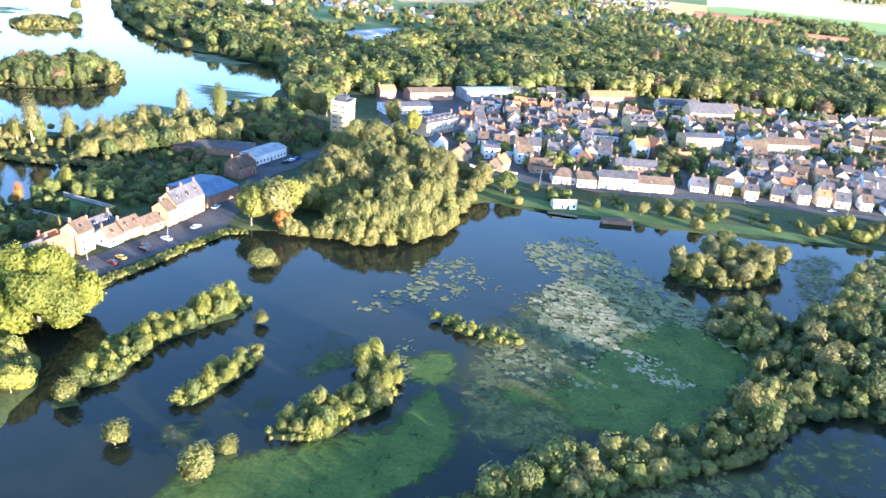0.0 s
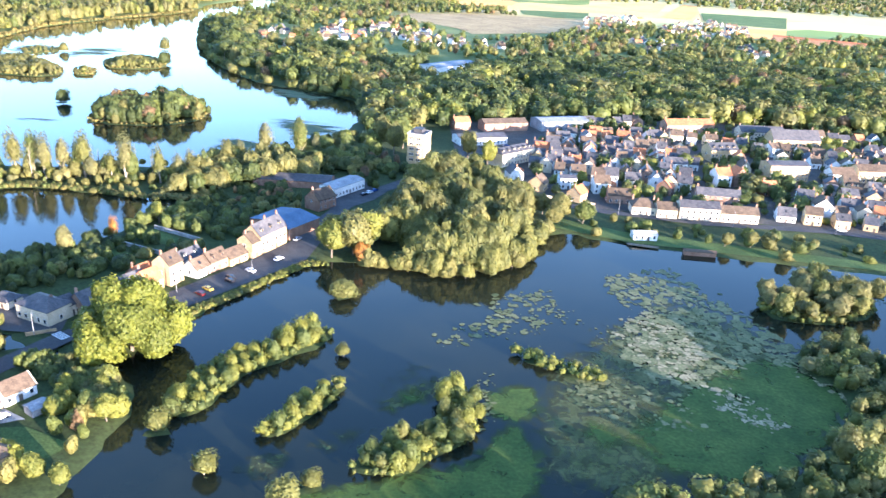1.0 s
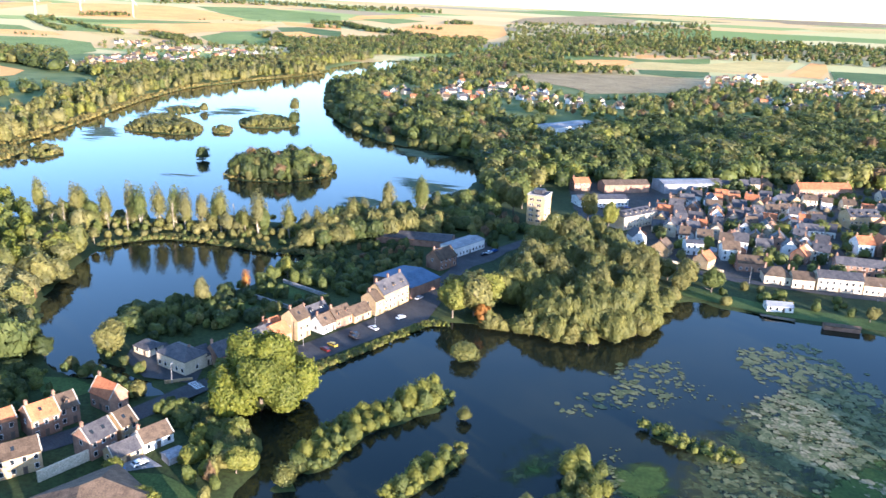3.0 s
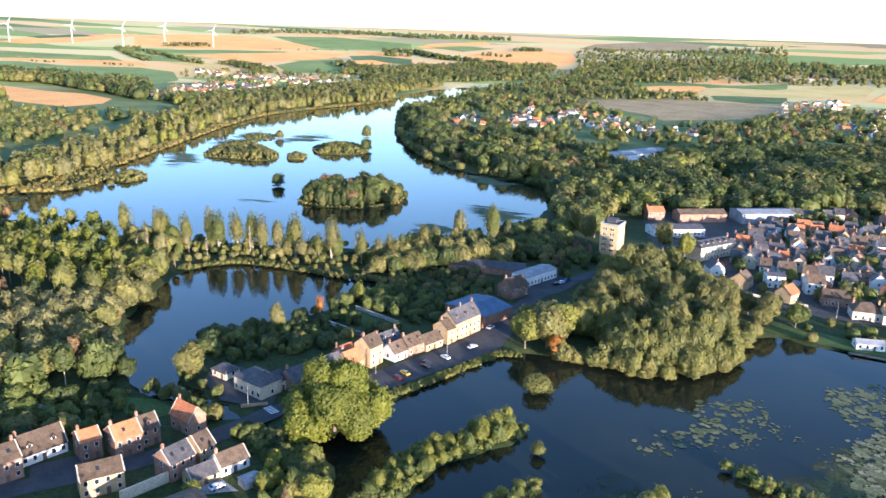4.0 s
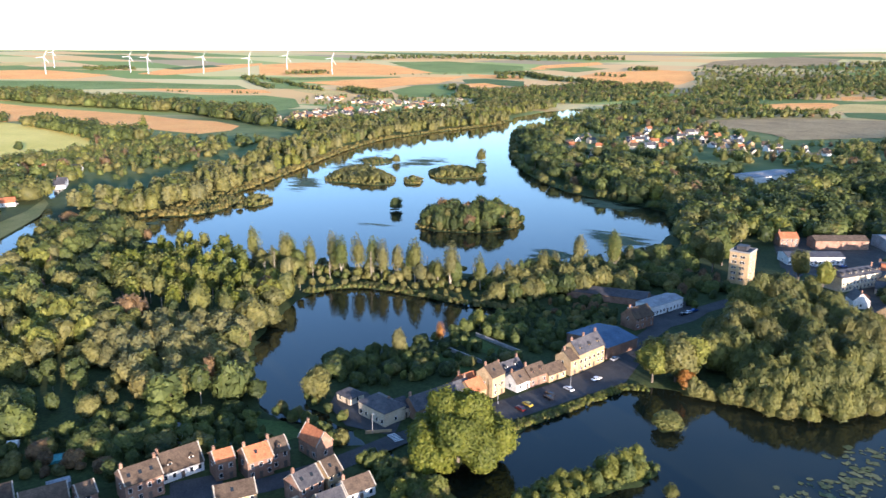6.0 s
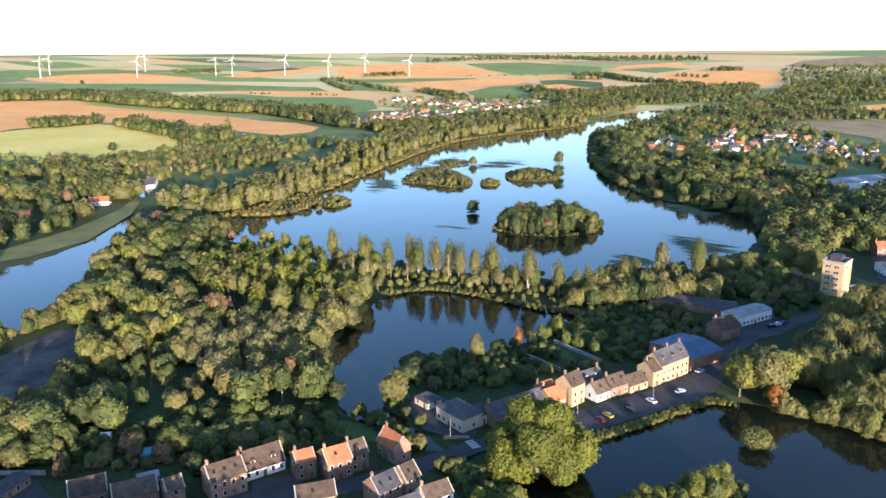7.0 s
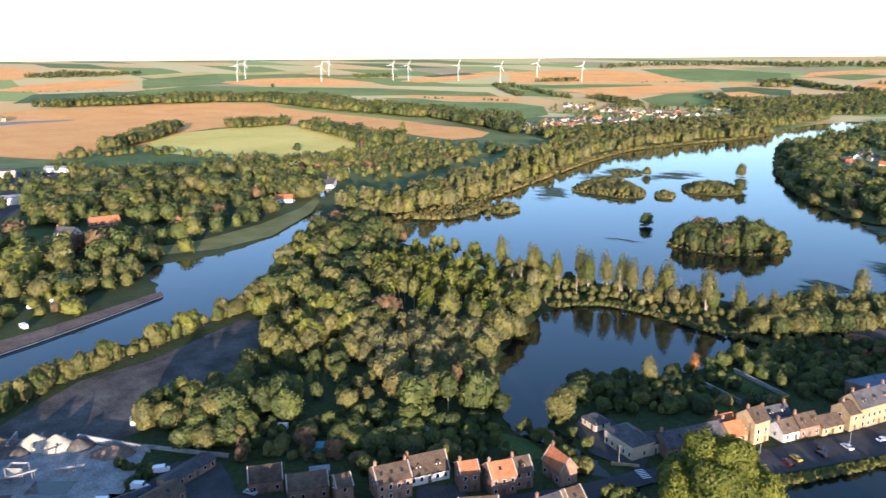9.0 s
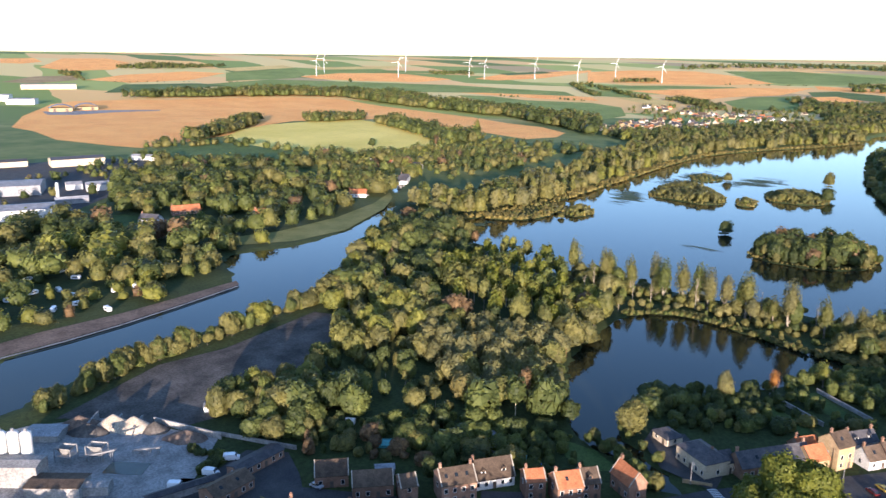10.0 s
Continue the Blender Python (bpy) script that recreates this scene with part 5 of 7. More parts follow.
woods("street_verge", hedge([(-104, 221), (-90, 245), (-74, 275), (-66, 277)], 0.7, 0.7, 1.6, 4.5, 50), "far", {"green": 3, "olive": 2, "yellow": 1}, "low green verge plants along the lake edge", (2,), 50)


def dead_tree(x, y, h, seed, where):
    """A bare, pale tree."""
    rng = np.random.default_rng(seed)
    bits = [limb_arrays((0, 0, -0.3), (0.03 * h * rng.normal(), 0.03 * h * rng.normal(), h), 0.02 * h, 0.004 * h, 6)]
    for i in range(14):
        a, z0 = rng.uniform(0, 6.3), h * rng.uniform(0.25, 0.9)
        n = h * rng.uniform(0.1, 0.24)
        bits.append(limb_arrays((0, 0, z0), (math.cos(a) * n * 0.5, math.sin(a) * n * 0.5, z0 + n), 0.007 * h, 0.002 * h, 4))
    vs, fs, k = [], [], 0
    for v, f in bits:
        vs.append(v)
        fs.append(f + k)
        k += len(v)
    e = new("dead_tree")
    e.matrix_basis = pose(x, y, 0.5)
    part("trunk", tri_mesh("trunk", np.concatenate(vs), np.concatenate(fs), [PALE_BARK]), e)
    return tagged(e, "bare pale dead tree " + where, "tree")


for i, (x, y, h) in enumerate(((-233, 352, 17), (-279, 318, 14), (-262, 338, 12), (-285, 334, 15), (-252, 340, 13), (-290, 345, 14), (-180, 372, 12), (-204, 364, 15))):
    dead_tree(x, y, h, i, "on the wooded lake shore")
for x, y, s, lv, kd in ((-157, 284, 1.0, "orange", "slim"), (-147, 305, 1.1, "yellow", "slim"), (-171, 212, 1.15, "olive", "broad"), (-176, 222, 0.8, "dark", "broad"), (-192, 205, 0.75, "dark", "broad"), (-201, 203, 0.6, "yellow", "broad"), (-208, 173, 0.75, "green", "broad"), (-222, 172, 0.6, "olive", "broad"), (-193, 142, 0.75, "dark", "broad"), (-216, 150, 0.7, "dark", "broad"), (-268, 256, 1.1, "willow", "tall"), (-252, 258, 1.0, "willow", "tall"), (-165, 262, 0.75, "grey", "tall"), (-163, 275, 0.55, "dark", "broad"), (30, 353, 1.15, "olive", "broad"), (41, 351, 1.0, "green", "broad"), (26, 344, 0.9, "olive", "broad"), (104, 336, 0.6, "olive", "broad"), (116, 338, 0.65, "olive", "broad"), (22, 362, 0.95, "olive", "broad"), (112, 470, 0.95, "green", "broad"), (-20, 455, 1.2, "olive", "tall"), (-8, 442, 1.0, "yellow", "tall"), (46, 420, 0.7, "yellow", "broad"), (165, 440, 0.8, "dark", "broad"), (-65, 452, 1.2, "olive", "tall"), (-75, 462, 1.3, "olive", "tall"), (-62, 470, 1.1, "green", "tall"), (-232, 165, 0.85, "olive", "broad"), (-126, 151, 0.55, "yellow", "broad"), (-113, 143, 0.6, "yellow", "broad"), (-102, 156, 0.7, "brown", "conifer"), (-98, 162, 0.65, "yellow", "broad"), (-104, 165, 0.6, "green", "broad")):
    plant(kd, x, y, s, lv, "in the gardens")

plant("poplar", -902, 821, 1.9, "yellow", "on the edge of a stubble field")
for x, y, k in ((-2247, 1486, 1.3), (-1070, 395, 1.5), (-1016, 489, 1.1), (-907, 626, 1.1)):
    plant("broad", x, y, k, "dark", "standing alone in the fields")

# woods round the near lake; the plant yard's row is added unseen to shade it
woods("yard_shade_trees", scatter([(-232, 18), (-214, 62), (-190, 100), (-160, 118), (-148, 112), (-170, 80), (-200, 30), (-215, 5)], 6.5, 11, 15, 72), "mid", MIXED, "unseen row of trees added to shade the plant yard", seed=72)
woods("pond_rim", scatter([(-300, 322), (-262, 316), (-256, 300), (-240, 262), (-228, 244), (-205, 226), (-190, 206), (-196, 200), (-214, 216), (-236, 240), (-262, 290), (-300, 300)], 5, 3, 8, 74, 0.9, 0.2), "near", {"olive": 3, "green": 2, "dark": 2, "brown": 0.6}, "bushes and small trees round the pond", seed=74)
woods("strip_wood", scatter([(-318, 335), (-250, 318), (-236, 341), (-204, 343), (-170, 339), (-140, 345), (-118, 400), (-112, 440), (-150, 402), (-212, 384), (-285, 366)], 6, 2, 7, 75, 0.8, 0.3), "near", {"olive": 4, "green": 2, "willow": 2, "grey": 1}, "low trees on the strip between two lakes", seed=75)
woods("marsh_bushes", [s for s in scatter(MARSH, 4.7, 4.0, 8.0, 76, 0.97, 0.0) if s[0] < 225], "mid", {"dark": 3, "green": 3, "olive": 1.5, "willow": 1.2, "grey": 1}, "dense bushes covering the marsh", (0, 2, 3, 5), 76)
woods("marsh_bushes", hedge([(5, 131), (22, 134), (39, 138), (60, 146), (84, 156), (93, 161), (109, 177), (128, 182), (140, 178)], 1.8, 2, 4.2, 4, 80), "mid", {"dark": 1, "green": 3, "olive": 3}, "low bushes along the marsh's edge", (2, 0), 80)
# unseen trees added so that the marsh and its weed lie in shade
SHADE_BELT = scatter(ISLETS[-1], 5.2, 13, 16.5, 82, off=0.5)
woods("shade_belt", SHADE_BELT, "mid", MIXED, "unseen belt of trees added to shade the marsh", (0, 3, 2, 1), 82)
# out of view, added to keep house fronts and gardens in shade
woods("street_shade_trees", scatter([(-172, 96), (-150, 104), (-128, 104), (-100, 100), (-96, 84), (-130, 84), (-165, 78)], 5.5, 14, 18, 83), "mid", MIXED, "unseen trees added to shade the street", (0, 3, 2, 1), 83)
woods("ditch_bushes", hedge([(-178, 200), (-168, 197), (-156, 193), (-146, 189.5)], 2.2, 2.5, 5.5, 4, 84) + hedge([(-176, 213), (-166, 210), (-154, 205)], 2.5, 2, 4, 3, 85) + scatter([(-136, 184), (-114, 175), (-101, 164), (-97, 170), (-106, 182), (-118, 186), (-132, 187)], 3.4, 2.5, 6.0, 86, 0.95, 0.0), "near", {"dark": 2, "green": 3, "olive": 2, "yellow": 0.6}, "dense bushes along the ditch and its bank", (0, 2, 5), 84)
woods("plant_side_wood", scatter(PLANT_SIDE, 6.2, 6, 13, 87, 0.92), "near", {"dark": 3, "green": 3, "olive": 2, "yellow": 0.5}, "dark trees between the plant and the gardens", (5, 0, 1, 3, 2), 87)
woods("reeds", hedge([(-252, 316), (-246, 328), (-236, 339), (-220, 342), (-204, 342), (-186, 340), (-170, 338), (-152, 340), (-140, 345)], 1.5, 1.2, 3.0, 6, 88), "mid", {"reed": 1, "olive": 3, "green": 2}, "reeds and low scrub at the water's edge", (2, 0), 88, "reeds")
woods("willow_skirt", hedge([(-52, 281), (-34, 281), (-12, 276), (8, 294), (21, 336)], 2.2, 4, 8, 6, 77), "near", {"willow": 3, "olive": 2}, "low branches over the water below the willows", (2, 6), 77)
woods("field_trees", hedge([(-1083, 2615), (-987, 2648), (-824, 2476), (-695, 2427), (-564, 2337)], 12, 12, 20, 40, 90) + hedge([(-756, 2717), (-633, 2678)], 16, 10, 18, 24, 91) + hedge([(-1754, 2102), (-1421, 1905), (-1283, 1821)], 14, 8, 16, 26, 92) + hedge([(-1254, 1884), (-1148, 1828), (-1019, 1718)], 12, 10, 16, 60, 93) + hedge([(-1778, 2071), (-1616, 1936), (-1438, 1796)], 14, 8, 16, 24, 94) + hedge([(-1468, 1636), (-1350, 1652)], 16, 6, 10, 8, 95) + hedge([(-1624, 1571), (-1539, 1598)], 14, 5, 9, 10, 96) + hedge([(-1424, 2441), (-1247, 2556), (-1199, 2574)], 20, 5, 9, 8, 97) + hedge([(-1023, 2492), (-934, 2501)], 14, 12, 20, 36, 98) + hedge([(-2606, 739), (-2496, 1019), (-2403, 1231)], 26, 3, 6, 6, 99) + hedge([(-1020, 2123), (-927, 1990), (-876, 1938)], 12, 10, 18, 50, 100) + hedge([(-1068, 364), (-1064, 400), (-1057, 479), (-1011, 499)], 9, 8, 15, 12, 101) + hedge([(-1046, 474), (-923, 511), (-837, 559)], 13, 7, 14, 10, 102) + hedge([(-863, 402), (-833, 459), (-822, 516)], 8, 8, 15, 20, 103), "far", FAR_MIX, "hedges and tree lines across the farmland", seed=90)
woods("slope_trees", scatter([(-860, 330), (-820, 410), (-850, 480), (-830, 640), (-960, 770), (-900, 790), (-830, 700), (-740, 700), (-640, 640), (-620, 520), (-700, 540), (-800, 500), (-830, 420)], 14, 8, 15, 78, 0.75), "far", MIXED, "trees on the slope below the pasture", seed=78)
woods("works_trees", scatter([(-880, 320), (-760, 215), (-640, 115), (-660, 90), (-800, 110), (-960, 300)], 15, 7, 13, 79, 0.5), "far", MIXED, "trees round the works", seed=79)
for j, seed in ((1, 61), (2, 62), (3, 63), (4, 64), (5, 65)):
    woods("islet_undergrowth", scatter(ISLETS[j], 2.2, 1.5, 3.6, seed, 0.95, -0.9), "far", {"willow": 2, "yellow": 3, "green": 2}, "leafy undergrowth covering an islet", (2,), seed)


# ---- houses ----
def ring(w, h, t, out):
    """A window frame in one piece: t wide, standing out from the wall."""
    o = [(-w, -out, 0), (w, -out, 0), (w, -out, h), (-w, -out, h)]
    i = [(-w + t, -out, t), (w - t, -out, t), (w - t, -out, h - t), (-w + t, -out, h - t)]
    b = [(x, 0.04, z) for x, y, z in o]
    c = [(x, 0.04, z) for x, y, z in i]
    fs = []
    for k in range(4):
        n = (k + 1) % 4
        fs += [(k, n, 4 + n, 4 + k), (8 + k, 8 + n, n, k), (4 + k, 4 + n, 12 + n, 12 + k)]
    return o + i + b + c, fs


FRAME_V, FRAME_F = ring(0.56, 1.55, 0.08, 0.07)
WINDOW = mesh_of("window", FRAME_V, FRAME_F, [WHITE_PAINT])
PANE = mesh_of("pane", *boxes([(-0.49, 0.49, -0.03, 0.02, 0.07, 1.48)]), [GLASS])
FAR_WINDOW = mesh_of("window", [(x, y if i < 12 else -0.03, z) for i, (x, y, z) in enumerate(FRAME_V)], FRAME_F + [(12, 13, 14, 15)], [WHITE_PAINT, GLASS], [0] * 12 + [1])


def window(parent, m, far=False):
    if far:
        part("window", FAR_WINDOW, parent, m)
    else:
        part("pane", PANE, part("window", WINDOW, parent, m))


DOOR = mesh_of("door", *boxes([(-0.55, 0.55, -0.06, 0.02, 0, 2.15)]), [DOOR_PAINT])
CHIMNEY = mesh_of("chimney", *boxes([(-0.4, 0.4, -0.3, 0.3, -1.2, 1.2), (-0.46, 0.46, -0.36, 0.36, 1.2, 1.35), (-0.25, -0.05, -0.1, 0.1, 1.35, 1.7), (0.05, 0.25, -0.1, 0.1, 1.35, 1.7)]), [BRICK])


def house(x, y, rot, w, d, eave, ridge, wall, roof, label, chimneys=1, hip=0.0, name="house", category="house", z=0.7, front=True, back=True, skylights=0, dormers=0, group="", far=False, coping=False):
    """A gabled or hipped house: w along the ridge, d deep, its front towards local -y. x, y: the middle."""
    e = new(name)
    e.matrix_basis = pose(x, y, z + float(rise(np.float64(x), np.float64(y))), 0, 0, rot)
    a, b, top = w / 2, d / 2, eave + ridge
    if hip:
        vs, fs = boxes([(-a, a, -b, b, -0.6, eave)])
    else:
        vs = [(-a, -b, -0.6), (a, -b, -0.6), (a, b, -0.6), (-a, b, -0.6), (-a, -b, eave), (a, -b, eave), (a, b, eave), (-a, b, eave), (-a, 0, top), (a, 0, top)]
        fs = [(0, 1, 5, 4), (2, 3, 7, 6), (1, 2, 6, 9, 5), (3, 0, 4, 8, 7)]
    part("wall", mesh_of("wall", vs, fs, [wall]), e)
    o, t, g = 0.35, 0.16, 0.2
    dz = o * ridge / b
    if hip:
        h = hip
        lo = [(-a - o, -b - o, eave - dz), (a + o, -b - o, eave - dz), (a + o, b + o, eave - dz), (-a - o, b + o, eave - dz), (-a + h, 0, top), (a - h, 0, top)]
        hi = [(p, q, r + t) for p, q, r in lo]
        fs = [(0, 1, 5, 4), (1, 2, 5), (2, 3, 4, 5), (3, 0, 4)]
        rf = [tuple(i + 6 for i in f) for f in fs] + [tuple(reversed(f)) for f in fs] + [(0, 6, 7, 1), (1, 7, 8, 2), (2, 8, 9, 3), (3, 9, 6, 0)]
        vs = lo + hi
    else:
        lo = [(-a - g, -b - o, eave - dz), (a + g, -b - o, eave - dz), (a + g, 0, top), (-a - g, 0, top), (a + g, b + o, eave - dz), (-a - g, b + o, eave - dz)]
        hi = [(p, q, r + t) for p, q, r in lo]
        vs = lo + hi
        rf = [(6, 7, 8, 9), (9, 8, 10, 11), (1, 0, 3, 2), (2, 3, 5, 4), (0, 1, 7, 6), (4, 5, 11, 10), (1, 2, 8, 7), (2, 4, 10, 8), (3, 0, 6, 9), (5, 3, 9, 11)]
    part("roof", mesh_of("roof", vs, rf, [roof]), e)
    if coping and not hip:
        run = math.hypot(b + o, ridge + dz)
        pitch = math.degrees(math.atan2(ridge + dz, b + o))
        for sx in (-1, 1):
            for sy in (-1, 1):
                part("coping", coping_mesh(run), e, pose(sx * (a + 0.05), 0, top + t + 0.03, 0, 0, 0 if sy < 0 else 180) @ pose(0, 0, 0, pitch, 0, 0))
    for i in range(chimneys):
        cx = (-a + 0.7, a - 0.7, 0.0)[i % 3]
        part("chimney", CHIMNEY, e, pose(cx, 0.25, top + 0.1))
    storeys = max(1, int(eave / 2.7))
    n = max(1, int(w / 2.6))
    for side, on in ((-1, front), (1, back)):
        if not on:
            continue
        for s in range(storeys):
            for i in range(n):
                px = -a + w * (i + 0.5) / n
                turn = 0 if side < 0 else 180
                if s == 0 and i == n // 2 and side < 0:
                    part("door", DOOR, e, pose(px, -b, 0.05, 0, 0, 0))
                else:
                    window(e, pose(px, side * b, 0.95 + 2.75 * s, 0, 0, turn), far)
    if d > 5 and front:
        for side in (-1, 1):
            window(e, pose(side * a, 0.2, 0.95 + 2.75 * (storeys - 1), 0, 0, 90 * side), far)
    slope = math.degrees(math.atan2(ridge, b))
    for i in range(skylights):
        px = -a + w * (i + 0.6) / (skylights + 0.4)
        part("skylight", SKYLIGHT, e, pose(px, -b * 0.5, eave + ridge * 0.5 + t * 1.1, slope, 0, 0))
    for i in range(dormers):
        px = -a + w * (i + 0.5) / dormers
        part("dormer", dormer_mesh(wall, roof), e, pose(px, -b * 0.72, eave + ridge * 0.2, 0, 0, 0))
    return tagged(e, label, category, group)


def coping_mesh(run):
    """A pale stone coping that runs down one side of a gable."""
    return box_mesh("coping", [(-0.17, 0.17, -run, 0, -0.02, 0.09)], COPING_STONE)


COPING_STONE = mottled("coping_stone", (0.28, 0.25, 0.2), (0.4, 0.36, 0.29), 0.8, 0.9, 5.0)
SKYLIGHT = mesh_of("skylight", *boxes([(-0.45, 0.45, -0.6, 0.6, -0.05, 0.08)]), [GLASS])
DORMERS = {}


def dormer_mesh(wall, roof):
    key = (wall.name, roof.name)
    if key not in DORMERS:
        vs, fs = boxes([(-0.7, 0.7, 0, 2.2, -0.3, 1.3)])
        k = len(vs)
        vs += [(-0.9, -0.2, 1.25), (0.9, -0.2, 1.25), (0.9, 2.6, 1.25), (-0.9, 2.6, 1.25), (0, -0.2, 2.0), (0, 2.6, 2.0)]
        fs += [(k, k + 4, k + 5, k + 3), (k + 1, k + 2, k + 5, k + 4), (k, k + 1, k + 4), (k + 2, k + 3, k + 5)]
        j = len(vs)
        v2, f2 = boxes([(-0.45, 0.45, -0.04, 0.1, 0.15, 1.15)])
        vs += v2
        fs += [tuple(i + j for i in f) for f in f2]
        DORMERS[key] = mesh_of("dormer", vs, fs, [wall, roof, GLASS], [0] * 6 + [1] * 4 + [2] * 6)
    return DORMERS[key]


# the street row beside the lake, fronts to the street
house(-95.0, 289.5, 69, 17, 9, 7.8, 4.2, TAN_BRICK, SLATE, "large three-storey tan brick house with slate roof on the street", 3, dormers=3)
house(-98.5, 279.5, 67, 5, 8, 6.4, 3.0, TAN_BRICK, BROWN_TILE, "narrow brick house with a brown tiled roof", 1)
house(-102.5, 271.5, 65, 9.5, 7, 3.2, 2.8, TAN_BRICK, BROWN_TILE, "low tan house with a brown roof", 0)
house(-107.5, 264, 65, 9, 7, 4.2, 3.2, BRICK, BROWN_TILE, "brick cottage with brown tiled roof", 1, dormers=2)
house(-111, 257, 67, 7.5, 7, 3.4, 3.2, WHITE, BROWN_TILE, "white cottage with brown tiled roof", 1, skylights=1)
house(-117, 262, 65, 11, 6, 5.0, 2.8, WHITE, SLATE, "white house with slate roof behind the cottages", 2, dormers=2)
house(-118.5, 248.5, 72, 7, 8, 8.0, 3.4, TAN_BRICK, BROWN_TILE, "tall narrow tan brick house beside the street", 1, skylights=1)
house(-122.5, 240.5, 66, 7, 8, 4.4, 3.4, TAN_BRICK, RED_TILE, "low house with bright orange tiled roof", 0)
house(-127, 245, 66, 8, 6, 4.4, 3.0, BRICK, RED_TILE, "brick annexe with orange tiled roof", 1)
house(-130.5, 229, 65, 26, 8, 4.0, 3.6, BRICK, SLATE, "long brick row with a dark slate roof", 2, skylights=2)
house(-140.5, 216, 65, 7, 7, 4.0, 2.6, RENDER, SLATE, "cream outhouse with slate roof", 1)
house(-144.7, 213.5, -19, 14, 9.5, 5.2, 2.6, RENDER, SLATE, "cream rendered house with hipped slate roof", 0, hip=4.2)
house(-161.5, 219.5, -18, 7.5, 6.5, 2.8, 1.8, RENDER, SLATE, "cream garage with a grey hipped roof", 0, hip=2.5, back=False)
# the terrace across the ditch
house(-151, 183, -18, 9.5, 6.2, 5.0, 3.8, BRICK, RED_TILE, "brick house with orange gabled roof by the ditch", 1, coping=True)
house(-158.5, 172.5, 60, 6, 8, 5.6, 3.0, BRICK, BROWN_TILE, "brown brick terraced house", 1, dormers=1, coping=True)
house(-160.5, 165.5, 62, 8, 8, 6.2, 3.0, BRICK, RED_TILE, "terraced brick house with orange tiled roof", 1, skylights=1, coping=True)
house(-168.5, 160, 58, 6, 7, 6.2, 2.2, BRICK, RED_TILE, "narrow brick house with orange roof", 1, coping=True)
house(-181.5, 155, 66, 13, 8, 3.4, 4.6, WHITE, BROWN_TILE, "long low white house with steep brown roof", 1, dormers=2, coping=True)
house(-182.5, 141.5, 66, 10.7, 8.5, 6.4, 3.2, BRICK, BROWN_TILE, "large two-storey brick house with brown roof", 2, skylights=3, coping=True)
house(-191, 130, 66, 5, 7, 5.4, 2.4, BRICK, BROWN_TILE, "narrow brick house in the terrace", 0, coping=True)
house(-200, 124, 58, 12, 8, 4.2, 3.0, BRICK, BROWN_TILE, "long brick outbuilding with brown roof", 0, coping=True)
house(-213, 118, 58, 10, 9, 4.0, 3.0, BRICK, BROWN_TILE, "old brick workshop with brown roof", 0, coping=True)
# houses between street and lake
house(-139.5, 161, 72, 8.2, 7.5, 5.6, 3.2, BRICK, SLATE, "brick house with grey roof and skylight", 1, skylights=2, coping=True)
house(-137, 169, 72, 5.4, 7.5, 5.6, 3.2, TAN_BRICK, BROWN_TILE, "tan brick house with brown tiled roof", 0, skylights=1, coping=True)
house(-127, 168.5, 62, 9, 7, 3.2, 2.6, WHITE, BROWN_TILE, "low white house with brown roof", 1, coping=True)
house(-130.5, 160, 62, 8, 6, 2.8, 2.4, TAN_BRICK, SLATE, "low tan house with grey roof", 0, coping=True)
house(-153, 147.5, 50, 11, 7, 5.8, 2.8, TAN_BRICK, BROWN_TILE, "tan house with brown roof on the street", 0, skylights=1, coping=True)
house(-122, 136.5, 60, 21, 20, 5.0, 4.6, TAN_BRICK, BROWN_TILE, "big barn with a broad brown hipped roof", 0, hip=8, front=False, back=False, name="barn", category="barn")
# three unseen houses, added to cast shade over the terrace
for x, y in ((-171, 122), (-184, 111), (-196, 100)):
    house(x, y, 48, 11, 8, 5.8, 3.2, BRICK, BROWN_TILE, "brick house added out of view to shade the terrace", 1, front=False, back=False)

# halls and blocks between street and town
house(-93, 312, 64, 20, 22, 5.0, 1.6, BRICK, BLUE_ROOF, "brick hall with a blue sheet roof", 0, front=False, back=False, name="hall", category="hall")
house(-107, 379, 3, 40, 14, 3.6, 1.8, BRICK, SLATE, "long grey workshop hall", 0, front=False, back=False, name="hall", category="hall")
house(-80, 372, 63, 24, 10, 5.0, 1.0, WHITE, METAL_ROOF, "white fronted workshop with sheet roof", 0, name="hall", category="hall")
house(-85, 345, 60, 12, 9, 5.5, 4.0, BRICK, BROWN_TILE, "brick house with brown roof behind the willows", 1)


